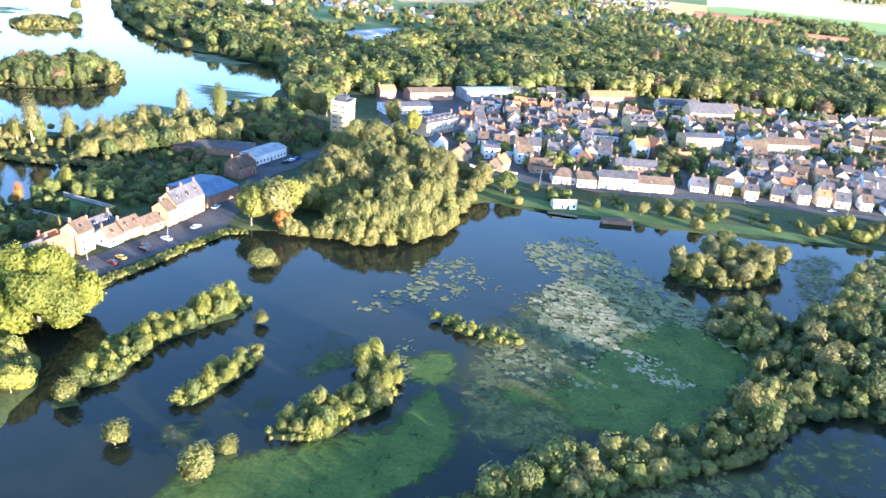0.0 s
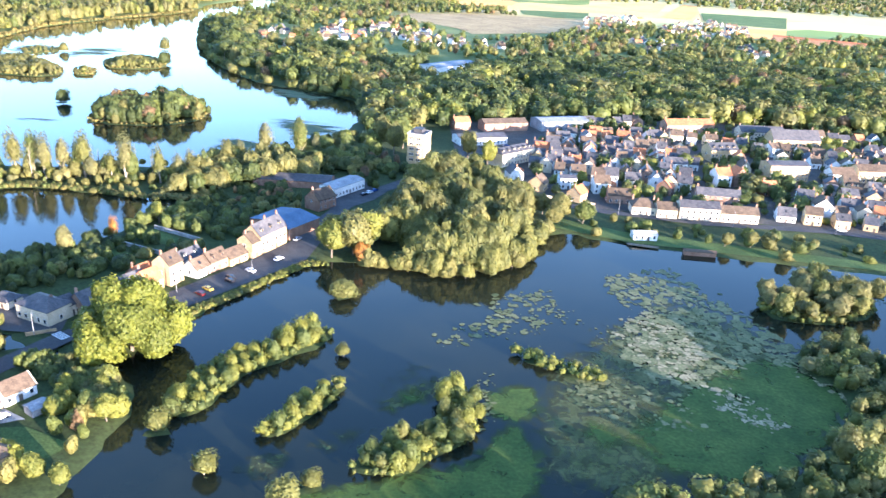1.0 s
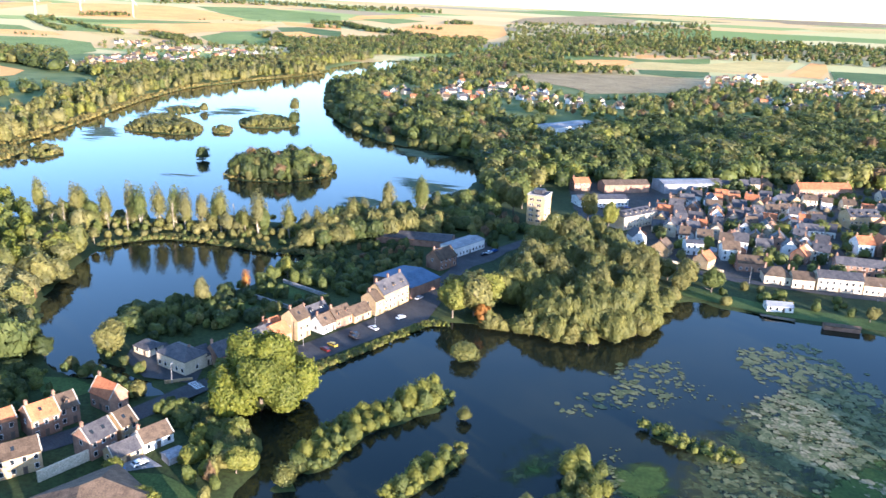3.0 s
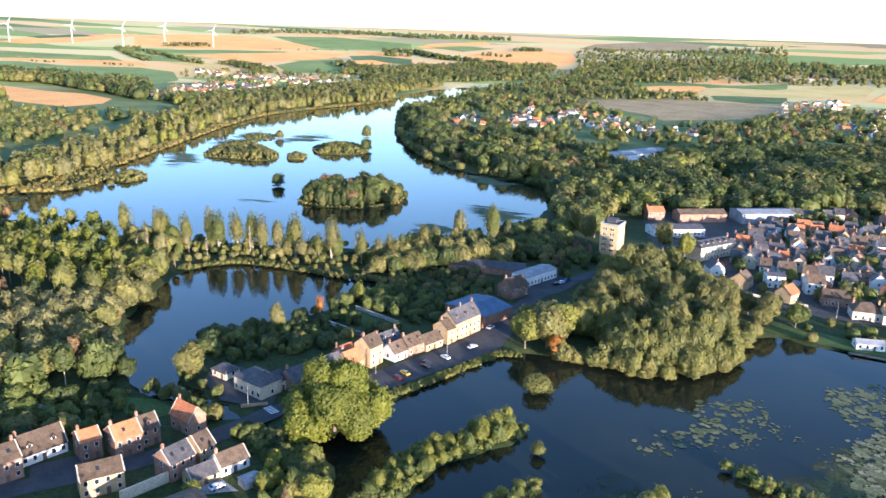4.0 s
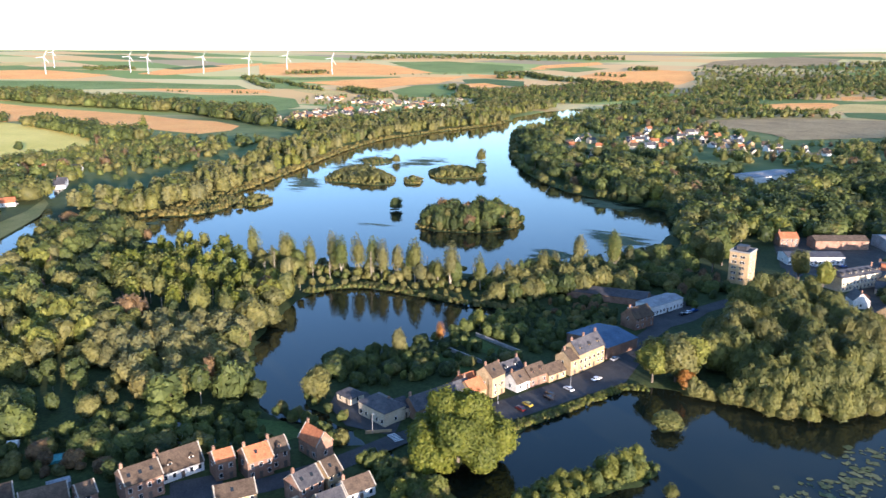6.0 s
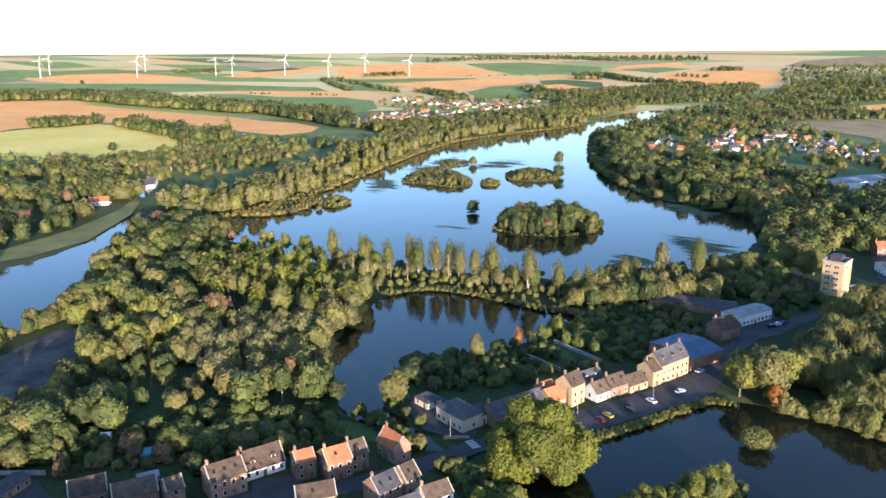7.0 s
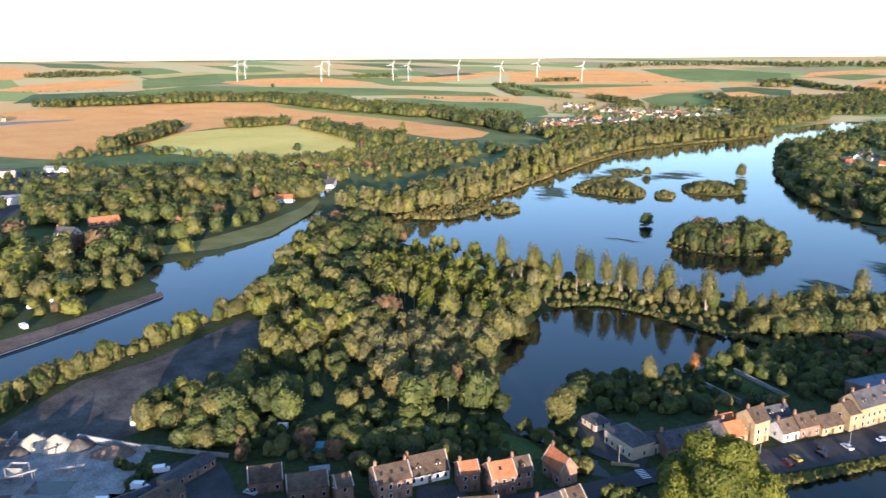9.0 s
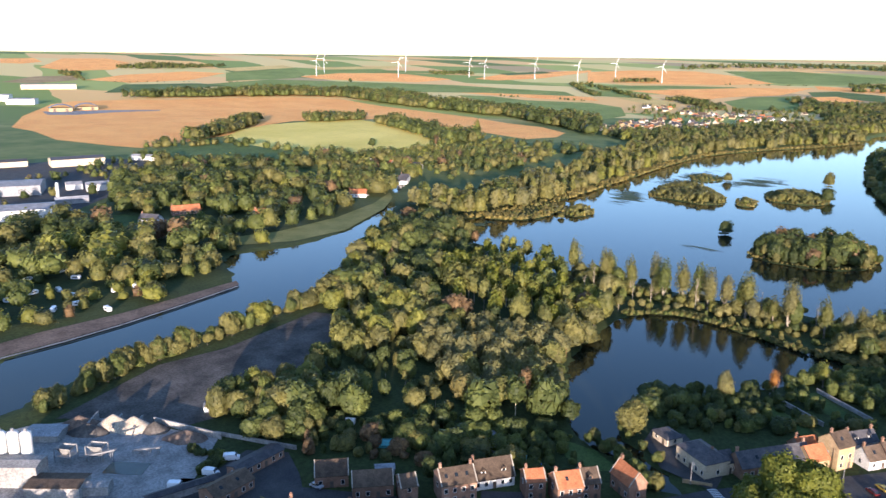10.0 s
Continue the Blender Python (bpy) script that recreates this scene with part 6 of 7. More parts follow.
def tower_block(x, y, rot, w, d, h):
    """A tall plain block with pairs of small windows, a parapet and a low rooftop house."""
    e = new("tower_block")
    e.matrix_basis = pose(x, y, 0.7, 0, 0, rot)
    a, c = w / 2, d / 2
    part("wall", box_mesh("wall", [(-a, a, -c, c, -0.6, h)], TAN_BRICK), e)
    part("parapet", box_mesh("parapet", [(-a - 0.25, a + 0.25, -c - 0.25, -c + 0.2, h - 0.3, h + 0.6), (-a - 0.25, a + 0.25, c - 0.2, c + 0.25, h - 0.3, h + 0.6), (-a - 0.25, -a + 0.2, -c + 0.2, c - 0.2, h - 0.3, h + 0.6), (a - 0.2, a + 0.25, -c + 0.2, c - 0.2, h - 0.3, h + 0.6)], CONCRETE), e)
    part("roof", box_mesh("roof", [(-a + 0.2, a - 0.2, -c + 0.2, c - 0.2, h, h + 0.15)], SLATE), e)
    part("rooftop_house", box_mesh("rooftop_house", [(-a * 0.6, a * 0.4, -c * 0.3, c * 0.6, h + 0.15, h + 2.2), (-a * 0.66, a * 0.46, -c * 0.36, c * 0.66, h + 2.2, h + 2.4)], SLATE), e)
    for k in range(5):
        z = 2.2 + k * 3.1
        for u in (-0.62, -0.36, 0.2, 0.46):
            window(e, pose(u * a, -c, z), True)
        for u in (-0.6, -0.3, 0.35):
            window(e, pose(a, u * c, z, 0, 0, 90), True)
            window(e, pose(-a, u * c, z, 0, 0, -90), True)
    return tagged(e, "tall cream block with pairs of small windows", "building")


tower_block(-48.7, 440.5, -13, 10.5, 12, 18.0)
house(6, 458, 50, 30, 12, 8.0, 2.4, RENDER, SLATE, "long cream building with mansard roof", 2, hip=3, dormers=6)
house(-14.8, 502, 26, 34, 14, 5.0, 1.6, WHITE, SLATE, "long white workshop with grey roof", 0, name="hall", category="hall")
house(-30, 540, 26, 12, 9, 6, 3, BRICK, RED_TILE, "brick house with orange roof at the wood's edge", 1)
house(0, 548, 26, 34, 12, 6, 2.4, BRICK, BROWN_TILE, "long brick hall with brown roof", 0, name="hall", category="hall", front=False, back=False)
house(42, 567, 26, 40, 18, 7, 1.4, METAL_ROOF, METAL_ROOF, "long metal clad hall with pale roof", 0, name="hall", category="hall", front=False, back=False)

# the town behind the lake road: rows of houses
TOWN_RNG = np.random.default_rng(77)
WALLS = (BRICK, RENDER, TAN_BRICK, WHITE, RENDER, WHITE)
WALL_WORDS = {"red_brick": "brick", "tan_brick": "tan brick", "cream_render": "cream", "white_render": "white"}
ROOFS = (SLATE, BROWN_TILE, SLATE, SLATE, BROWN_TILE, RED_TILE, SLATE, BROWN_TILE)
ROOF_WORDS = {"grey_slate": "slate", "brown_tiles": "brown tiled", "orange_tiles": "orange tiled"}
TAKEN = []


def terrace(line, gap=(0.0, 2.5), storeys=(3.2, 6.4), depth=8.0, where="in the town", turn=0):
    for (ax, ay), (bx, by) in zip(line, line[1:]):
        length, rot = math.hypot(bx - ax, by - ay), math.degrees(math.atan2(by - ay, bx - ax))
        s = 0.0
        while s < length - 5:
            w = TOWN_RNG.uniform(5.5, 10)
            t = (s + w / 2) / length
            x, y = ax + (bx - ax) * t + TOWN_RNG.normal() * 0.8, ay + (by - ay) * t + TOWN_RNG.normal() * 0.8
            s += w + max(0.05, TOWN_RNG.uniform(*gap))
            if any(math.hypot(x - p, y - q) < 6.6 for p, q in TAKEN):
                continue
            TAKEN.append((x, y))
            wall, roof = WALLS[TOWN_RNG.integers(6)], ROOFS[TOWN_RNG.integers(8)]
            side = 90 if TOWN_RNG.random() < 0.34 else TOWN_RNG.normal() * 9
            e = storeys[0] + (storeys[1] - storeys[0]) * TOWN_RNG.random()
            house(x, y, rot + turn + side, w, depth * TOWN_RNG.uniform(0.85, 1.15), e, TOWN_RNG.uniform(2.6, 4.0), wall, roof, f"{WALL_WORDS[wall.name]} house with {ROOF_WORDS[roof.name]} roof {where}", int(TOWN_RNG.integers(0, 3)), skylights=int(TOWN_RNG.integers(0, 2)), group="town houses", back=False, far=True)


def row_house(x, y, rot, w, d, eave, ridge, wall, roof, words, **more):
    TAKEN.append((x, y))
    return house(x, y, rot, w, d, eave, ridge, wall, roof, words, more.pop("chimneys", 1), back=False, far=True, **more)


row_house(100, 376, 3, 20, 9, 6.6, 2.6, RENDER, SLATE, "bright cream two-storey front on the lake road")
row_house(84, 375.5, 3, 10, 9, 4.6, 2.8, RENDER, BROWN_TILE, "cream house with brown roof on the lake road")
row_house(120, 377, 3, 19, 9, 4.8, 2.8, RENDER, BROWN_TILE, "long cream house with brown roof on the lake road", chimneys=2)
TAKEN += [(92, 376), (106, 376), (112, 377), (126, 377)]
row_house(116.5, 404, -2, 23, 8, 5.6, 3.0, BRICK, SLATE, "long brick terrace with slate roof", chimneys=2)
TAKEN += [(109, 404), (124, 404)]
row_house(73, 378, 2, 12, 10, 4.4, 3.2, RENDER, BROWN_TILE, "cream lakeside house with hipped brown roof", hip=4.0, chimneys=2)
row_house(138, 584, 20, 40, 11, 7.5, 3.6, BRICK, RED_TILE, "long brick building with orange tiled roof", chimneys=3)
row_house(143, 506, 19, 20, 12, 8.0, 3.6, TAN_BRICK, SLATE, "large stone house with slate mansard roof", chimneys=3, dormers=4)
row_house(191, 582, 10, 34, 11, 6.4, 3.6, RENDER, SLATE, "long house with dark slate roof", chimneys=2)
row_house(128, 443, 14, 9, 10, 7.0, 3.6, WHITE, RED_TILE, "tall white house with orange gabled roof", chimneys=2)
row_house(138, 445, 104, 9, 8, 7.0, 4.2, BRICK, RED_TILE, "brick house with steep orange gable")
row_house(151, 430, 14, 8, 8, 5.0, 3.2, BRICK, RED_TILE, "small brick house with orange gable")
row_house(64, 393, 6, 15, 8, 4.6, 3.0, BRICK, BROWN_TILE, "brick cottages with brown tiled roof", chimneys=2, skylights=2)
row_house(8, 422, 110, 9, 8, 4.2, 3.8, WHITE, SLATE, "white gabled house with slate roof")
row_house(21, 404, 70, 9, 9, 4.6, 3.8, TAN_BRICK, BROWN_TILE, "tan gabled house beside the willows")
row_house(37, 412, 10, 9, 8, 6.4, 1.0, WHITE, SLATE, "white flat-roofed house in the town")
row_house(55, 408, 8, 9, 8, 6.4, 3.4, WHITE, BROWN_TILE, "tall white house with brown roof")
row_house(41, 390, 60, 9, 8, 4.6, 3.6, TAN_BRICK, RED_TILE, "tan house with orange roof near the lake")
row_house(57, 518, 100, 10, 8, 5.6, 4.6, WHITE, SLATE, "white steep-gabled house in the town")
row_house(172, 468, 14, 26, 12, 10.0, 1.4, TAN_BRICK, SLATE, "large pale three-storey building in the town", chimneys=2)
TAKEN += [(164, 466), (180, 470)]
row_house(206, 470, 10, 15, 10, 6.4, 3.4, WHITE, BROWN_TILE, "white house with brown roof in the town")
row_house(232, 480, 10, 30, 11, 7.6, 3.2, TAN_BRICK, BROWN_TILE, "long tan building with brown roof", chimneys=3)
TAKEN += [(222, 478), (242, 482)]
row_house(206, 556, 12, 36, 13, 8.0, 6.0, TAN_BRICK, SLATE, "tall stone hall with steep slate roof", chimneys=0)
TAKEN += [(194, 553), (218, 559)]
row_house(67.6, 338, 7, 11, 6, 2.8, 1.2, WHITE, METAL_ROOF, "small white boathouse on the lake shore", chimneys=0)
row_house(106, 466, 8, 14, 8, 6, 3, WHITE, SLATE, "white house with slate roof beside a garden")

terrace([(142, 382), (215, 378), (300, 366)], (1, 8), where="on the lake road")
for line in ([(30, 430), (70, 425), (110, 422)], [(16, 452), (60, 447), (112, 437)], [(20, 476), (70, 470), (100, 470)], [(22, 497), (75, 492), (128, 486)], [(30, 520), (90, 518), (130, 524)], [(60, 545), (110, 550), (170, 548)], [(62, 583), (112, 600)], [(160, 412), (210, 402), (300, 392)], [(165, 398), (240, 388), (310, 380)], [(185, 440), (250, 430), (320, 420)], [(200, 505), (260, 500), (330, 500)], [(170, 530), (250, 530), (330, 540)], [(230, 585), (300, 590), (360, 590)], [(260, 455), (330, 445)], [(80, 455), (86, 505)], [(150, 470), (152, 500)], [(260, 560), (340, 560)], [(24, 441), (70, 437), (105, 430)], [(18, 464), (64, 459), (100, 455)], [(20, 487), (80, 481), (125, 474)], [(30, 509), (80, 505), (120, 508)], [(45, 533), (100, 537), (160, 560)], [(190, 425), (250, 415), (320, 405)], [(190, 455), (250, 446)], [(180, 515), (260, 515), (330, 520)], [(90, 412), (100, 440)], [(235, 520), (300, 545)]):
    terrace(line, (0.0, 6.0), where="in the old town")

for k in range(90):
    px, py = TAKEN[int(TOWN_RNG.integers(len(TAKEN)))]
    a, r = TOWN_RNG.uniform(0, 6.28), TOWN_RNG.uniform(6.5, 10)
    x, y = px + r * math.cos(a), py + r * math.sin(a)
    if y < 384 or any(math.hypot(x - p, y - q) < 5.4 for p, q in TAKEN):
        continue
    TAKEN.append((x, y))
    wall, roof = ((WHITE, METAL_ROOF), (BRICK, BROWN_TILE), (RENDER, SLATE), (BRICK, RED_TILE), (TAN_BRICK, METAL_ROOF))[k % 5]
    house(x, y, math.degrees(a), TOWN_RNG.uniform(3, 6), TOWN_RNG.uniform(2.5, 4), TOWN_RNG.uniform(2.0, 3.0), TOWN_RNG.uniform(0.4, 1.6), wall, roof, "small yard outbuilding behind the town houses", 0, name="outbuilding", category="shed", front=False, back=False)

GREEN_SPOTS = [s for s in scatter([(20, 395), (300, 372), (420, 420), (420, 640), (300, 640), (170, 680), (60, 600), (20, 500)], 9.2, 4, 11, 45, 0.85) if all(math.hypot(s[0] - p, s[1] - q) > 5.6 for p, q in TAKEN)]
woods("town_trees", GREEN_SPOTS, "mid", {"dark": 3, "green": 3, "olive": 2, "yellow": 0.5}, "garden trees between the town houses", (0, 1, 2, 5), 45)


# ---- outlying houses ----
def far_houses():
    """The small houses of hamlets far off, joined."""
    mats = [WHITE, RENDER, TAN_BRICK, RED_TILE, BROWN_TILE, SLATE]
    vs, fs, ix = [], [], []
    for poly, gap, seed, keep in HAMLETS:
        rng = np.random.default_rng(seed)
        for x, y, t in scatter(poly, gap, 0, 1, seed, keep, clear=False):
            a, c = rng.uniform(4.5, 7), rng.uniform(3.5, 4.6)
            h, top = rng.uniform(3, 5.2), rng.uniform(2.8, 4)
            m = pose(x, y, 0.6 + float(rise(np.float64(x), np.float64(y))), 0, 0, rng.choice((15, 100, 60)) + rng.normal() * 8)
            k = len(vs)
            pts = [(-a, -c, 0), (a, -c, 0), (a, c, 0), (-a, c, 0), (-a, -c, h), (a, -c, h), (a, c, h), (-a, c, h), (-a, 0, h + top), (a, 0, h + top)]
            o = 0.4
            pts += [(-a - 0.2, -c - o, h - o * top / c), (a + 0.2, -c - o, h - o * top / c), (a + 0.2, 0, h + top + 0.12), (-a - 0.2, 0, h + top + 0.12), (a + 0.2, c + o, h - o * top / c), (-a - 0.2, c + o, h - o * top / c)]
            pts += [(-0.4 + a * 0.6, -0.3, h + top - 1), (0.4 + a * 0.6, -0.3, h + top - 1), (0.4 + a * 0.6, 0.3, h + top - 1), (-0.4 + a * 0.6, 0.3, h + top - 1)]
            pts += [(p, q, r + 2.2) for p, q, r in pts[-4:]]
            vs += [tuple(m @ Vector(p)) for p in pts]
            faces = [(0, 1, 5, 4), (2, 3, 7, 6), (1, 2, 6, 9, 5), (3, 0, 4, 8, 7), (10, 11, 12, 13), (13, 12, 14, 15), (16, 17, 21, 20), (17, 18, 22, 21), (18, 19, 23, 22), (19, 16, 20, 23), (20, 21, 22, 23)]
            fs += [tuple(i + k for i in f) for f in faces]
            w, r = int(rng.choice((0, 1, 1, 2))), int(rng.choice((3, 4, 4, 5, 5)))
            ix += [w] * 4 + [r] * 2 + [2] * 5
    tagged(new("far_houses", mesh_of("far_houses", vs, fs, mats, ix)), "small white and brick houses of far hamlets", "houses", kind="stuff")


far_houses()
house(-60, 815, 55, 70, 26, 7, 1.6, WHITE, METAL_ROOF, "long white hall with sheet roof in the wood", 0, name="hall", category="hall", front=False, back=False)
for x, y, r, w, d, wl, rf, words in (
    (-608, 208, 35, 16, 9, WHITE, SLATE, "white bungalow with grey roof beyond the canal"),
    (-627, 243, 78, 22, 9, BRICK, RED_TILE, "long brick farmhouse with orange roof"),
    (-577, 284, 80, 11, 9, TAN_BRICK, RED_TILE, "house with bright orange roof near the canal"),
    (-606, 396, 50, 16, 9, WHITE, RED_TILE, "white house with orange roof beside the canal"),
    (-782, 528, 10, 14, 9, WHITE, BROWN_TILE, "white house below the pasture"),
    (-750, 538, 10, 12, 9, RENDER, RED_TILE, "cream house with orange roof below the pasture"),
    (-640, 474, 40, 10, 8, WHITE, SLATE, "white gabled house at the canal bend"),
    (-652, 486, 40, 9, 8, WHITE, SLATE, "white house with slate roof at the canal bend"),
    (-713, 550, 10, 12, 9, WHITE, SLATE, "white house with grey roof in the trees"),
    (-1920, 1150, 30, 8, 8, BRICK, RED_TILE, "small brick building on the field's edge"),
    (-249, 868, 20, 9, 8, WHITE, SLATE, "white gabled house near the far lake"),
):
    house(x, y, r, w, d, 3.6, 3.6, wl, rf, words, 1, back=False)
for x, y, r, w, d, h, wl, rf, words in (
    (-812, 152, 70, 60, 40, 9, METAL_ROOF, METAL_ROOF, "large pale factory shed with sheet roof"),
    (-690, 138, 75, 46, 30, 8, WHITE, METAL_ROOF, "white factory shed with sheet roof"),
    (-965, 255, 84, 56, 22, 8, RENDER, SLATE, "long cream warehouse beside the fields"),
    (-992, 192, 84, 34, 14, 6, RENDER, SLATE, "cream workshop building beside the works"),
    (-800, 206, 80, 14, 12, 5, WHITE, METAL_ROOF, "small white gabled shed"),
    (-782, 222, 80, 20, 14, 6, WHITE, METAL_ROOF, "white gabled shed of the works"),
    (-726, 184, 80, 26, 6, 4, METAL_ROOF, METAL_ROOF, "low metal store of the works"),
    (-960, 330, 40, 30, 10, 5, WHITE, METAL_ROOF, "white shed beside the field"),
    (-2420, 590, 74, 140, 30, 12, RENDER, METAL_ROOF, "long industrial building on the plateau"),
    (-2010, 430, 60, 60, 30, 12, WHITE, METAL_ROOF, "white industrial block on the plateau"),
    (-2120, 400, 60, 60, 30, 14, WHITE, METAL_ROOF, "white industrial block on the plateau"),
    (540, 1425, -23, 150, 14, 8, BRICK, RED_TILE, "long brick shed with orange roof behind the wood"),
    (604, 1212, -6, 66, 14, 8, BRICK, RED_TILE, "long orange-roofed shed behind the wood"),
):
    house(x, y, r, w, d, h, 2.2, wl, rf, words, 0, name="industrial_shed", category="shed", front=False, back=False)
def arched_shed(x, y, rot, w, d, h, label):
    """A farm shed under a low arched roof."""
    e = new("arched_shed")
    e.matrix_basis = pose(x, y, 0.9 + float(rise(np.float64(x), np.float64(y))), 0, 0, rot)
    n = 12
    arc = [(-w / 2 + w * i / n, h + 0.16 * w * (1 - (2 * i / n - 1) ** 2)) for i in range(n + 1)]
    vs = [(px, -d / 2 - 1, pz) for px, pz in arc] + [(px, d / 2 + 1, pz) for px, pz in arc]
    vs += [(px, py, pz + 0.4) for px, py, pz in vs]
    m = 2 * (n + 1)
    fs = [(i, i + n + 1, i + n + 2, i + 1) for i in range(n)] + [(m + i, m + i + 1, m + i + n + 2, m + i + n + 1) for i in range(n)] + [(i, i + 1, m + i + 1, m + i) for i in range(n)] + [(n + 1 + i, m + n + 1 + i, m + n + 2 + i, n + 2 + i) for i in range(n)]
    part("roof", mesh_of("roof", vs, fs, [METAL_ROOF]), e)
    part("wall", box_mesh("wall", [(-w / 2 + 1, w / 2 - 1, -d / 2, d / 2, -1, h + 0.3)], TAN_BRICK), e)
    for px in (-w * 0.25, w * 0.25):
        part("door", box_mesh("door", [(px - 3, px + 3, -d / 2 - 0.1, -d / 2 + 0.1, 0, h - 0.6)], DOOR_PAINT), e)
    return tagged(e, label, "shed")


arched_shed(-1795, 455, 76, 46, 36, 7, "pale arched farm shed in a stubble field")
arched_shed(-1815, 512, 76, 46, 36, 6, "second arched farm shed beside the first")
sheet("farm_yard", [(-1800, 420), (-1770, 540), (-1725, 640), (-1708, 632), (-1715, 540), (-1690, 450), (-1720, 410)], CONCRETE, 1.5, "pale concrete yard of the farm", "yard")
silo_mesh = tube("chimney_stack", [(1.3, 0), (1.3, 16), (1.0, 16), (1.0, 15.5)], WHITE, 14)
st = new("chimney_stack")
st.matrix_basis = pose(-745, 178, 0.7)
part("stack", silo_mesh, st)
tagged(st, "white cylindrical stack of the works", "chimney")


# ---- concrete plant ----
def gravel_heap(x, y, rx, ry, h, rot, seed, mat, label):
    vs, fs, n, m = [(0, 0, h)], [], 18, 6
    for j in range(1, m + 1):
        t = j / m
        for k in range(n):
            a = 2 * math.pi * k / n
            q = 1 + 0.18 * noise.noise(Vector((math.cos(a) * 2, math.sin(a) * 2, seed + t)))
            vs.append((rx * t * q * math.cos(a), ry * t * q * math.sin(a), h * (1 - t) ** 0.9 + 0.15 * noise.noise(Vector((a * 3, t * 5, seed)))))
    fs += [(0, 1 + k, 1 + (k + 1) % n) for k in range(n)]
    for j in range(m - 1):
        for k in range(n):
            p, q = 1 + j * n + k, 1 + j * n + (k + 1) % n
            fs.append((p, p + n, q + n, q))
    ob = new("gravel_mound", mesh_of("gravel_mound", vs, fs, [mat], smooth=True))
    ob.matrix_basis = pose(x, y, 0.88, 0, 0, rot)
    return tagged(ob, label, "gravel heap", "heaps in the yard")


SAND = mottled("sand", (0.36, 0.30, 0.22), (0.48, 0.41, 0.31), 0.2, 0.95, 2.0)
for i, (x, y, rx, ry, h, mat, label) in enumerate(((-297, 69, 8, 5, 4.5, EARTH, "brown gravel heap in the plant yard"), (-291, 70, 8, 4, 3.5, GRAVEL, "dark gravel heap in the plant yard"), (-289.5, 78, 7, 4.5, 5, SAND, "pale sand heap in a bay"), (-283.5, 83, 7, 4.5, 5, SAND, "pale sand heap with a steep face"), (-278, 88, 5, 3.5, 3.5, GRAVEL, "small grey gravel heap in a bay"), (-266, 94, 8, 4.5, 3.2, EARTH, "low brown gravel heap in the yard"))):
    gravel_heap(x, y, rx, ry, h, 50, i * 3.1, mat, label)


def silo(x, y):
    e = new("silo")
    e.matrix_basis = pose(x, y, 0.9)
    part("tank", tube("tank", [(0.5, 3.2), (1.7, 5.6), (1.7, 13), (1.2, 13.6), (0.3, 13.8)], WHITE, 16), e)
    for dx, dy in ((-1.2, -1.2), (1.2, -1.2), (1.2, 1.2), (-1.2, 1.2)):
        part("leg", box_mesh("leg", [(dx - 0.12, dx + 0.12, dy - 0.12, dy + 0.12, 0, 6)], STEEL), e)
    part("cap", tube("cap", [(0.5, 13.7), (0.5, 14.6), (0.2, 14.7)], STEEL, 8), e)
    return tagged(e, "white cement silo on steel legs in the plant", "silo", "silos")


for k in range(4):
    silo(-283.5 + 2.5 * k, 39.5 + 3.0 * k)
for x, y, r, w, d, h, wl, rf, words in (
    (-272, 44, 50, 16, 7, 7, CONCRETE, CONCRETE, "grey mixing building below the silos"),
    (-258, 52, 50, 16, 8, 4, CONCRETE, BROWN_TILE, "low concrete plant shed"),
    (-297, 58, 50, 12, 8, 2.5, CONCRETE, METAL_ROOF, "small concrete box shed in the yard"),
    (-252, 60, 55, 10, 5, 3, CONCRETE, CONCRETE, "concrete bins of the plant"),
):
    house(x, y, r, w, d, h, 0.5, wl, rf, words, 0, name="plant_shed", category="shed", front=False, back=False)


def conveyor(x, y, rot, length, high):
    e = new("conveyor")
    e.matrix_basis = pose(x, y, 0.9, 0, 0, rot)
    vs = [(0, -0.6, 0.6), (length, -0.6, high), (length, 0.6, high), (0, 0.6, 0.6), (0, -0.6, 1.1), (length, -0.6, high + 0.5), (length, 0.6, high + 0.5), (0, 0.6, 1.1)]
    part("belt", mesh_of("belt", vs, [(0, 3, 2, 1), (4, 5, 6, 7), (0, 1, 5, 4), (1, 2, 6, 5), (2, 3, 7, 6), (3, 0, 4, 7)], [STEEL]), e)
    for i in range(1, 4):
        q = length * i / 3.4
        for s in (-0.6, 0.6):
            part("leg", box_mesh("leg", [(q - 0.1, q + 0.1, s - 0.1, s + 0.1, 0, 0.6 + (high - 0.6) * i / 3.4)], STEEL), e)
    return tagged(e, "grey steel conveyor in the plant yard", "conveyor")


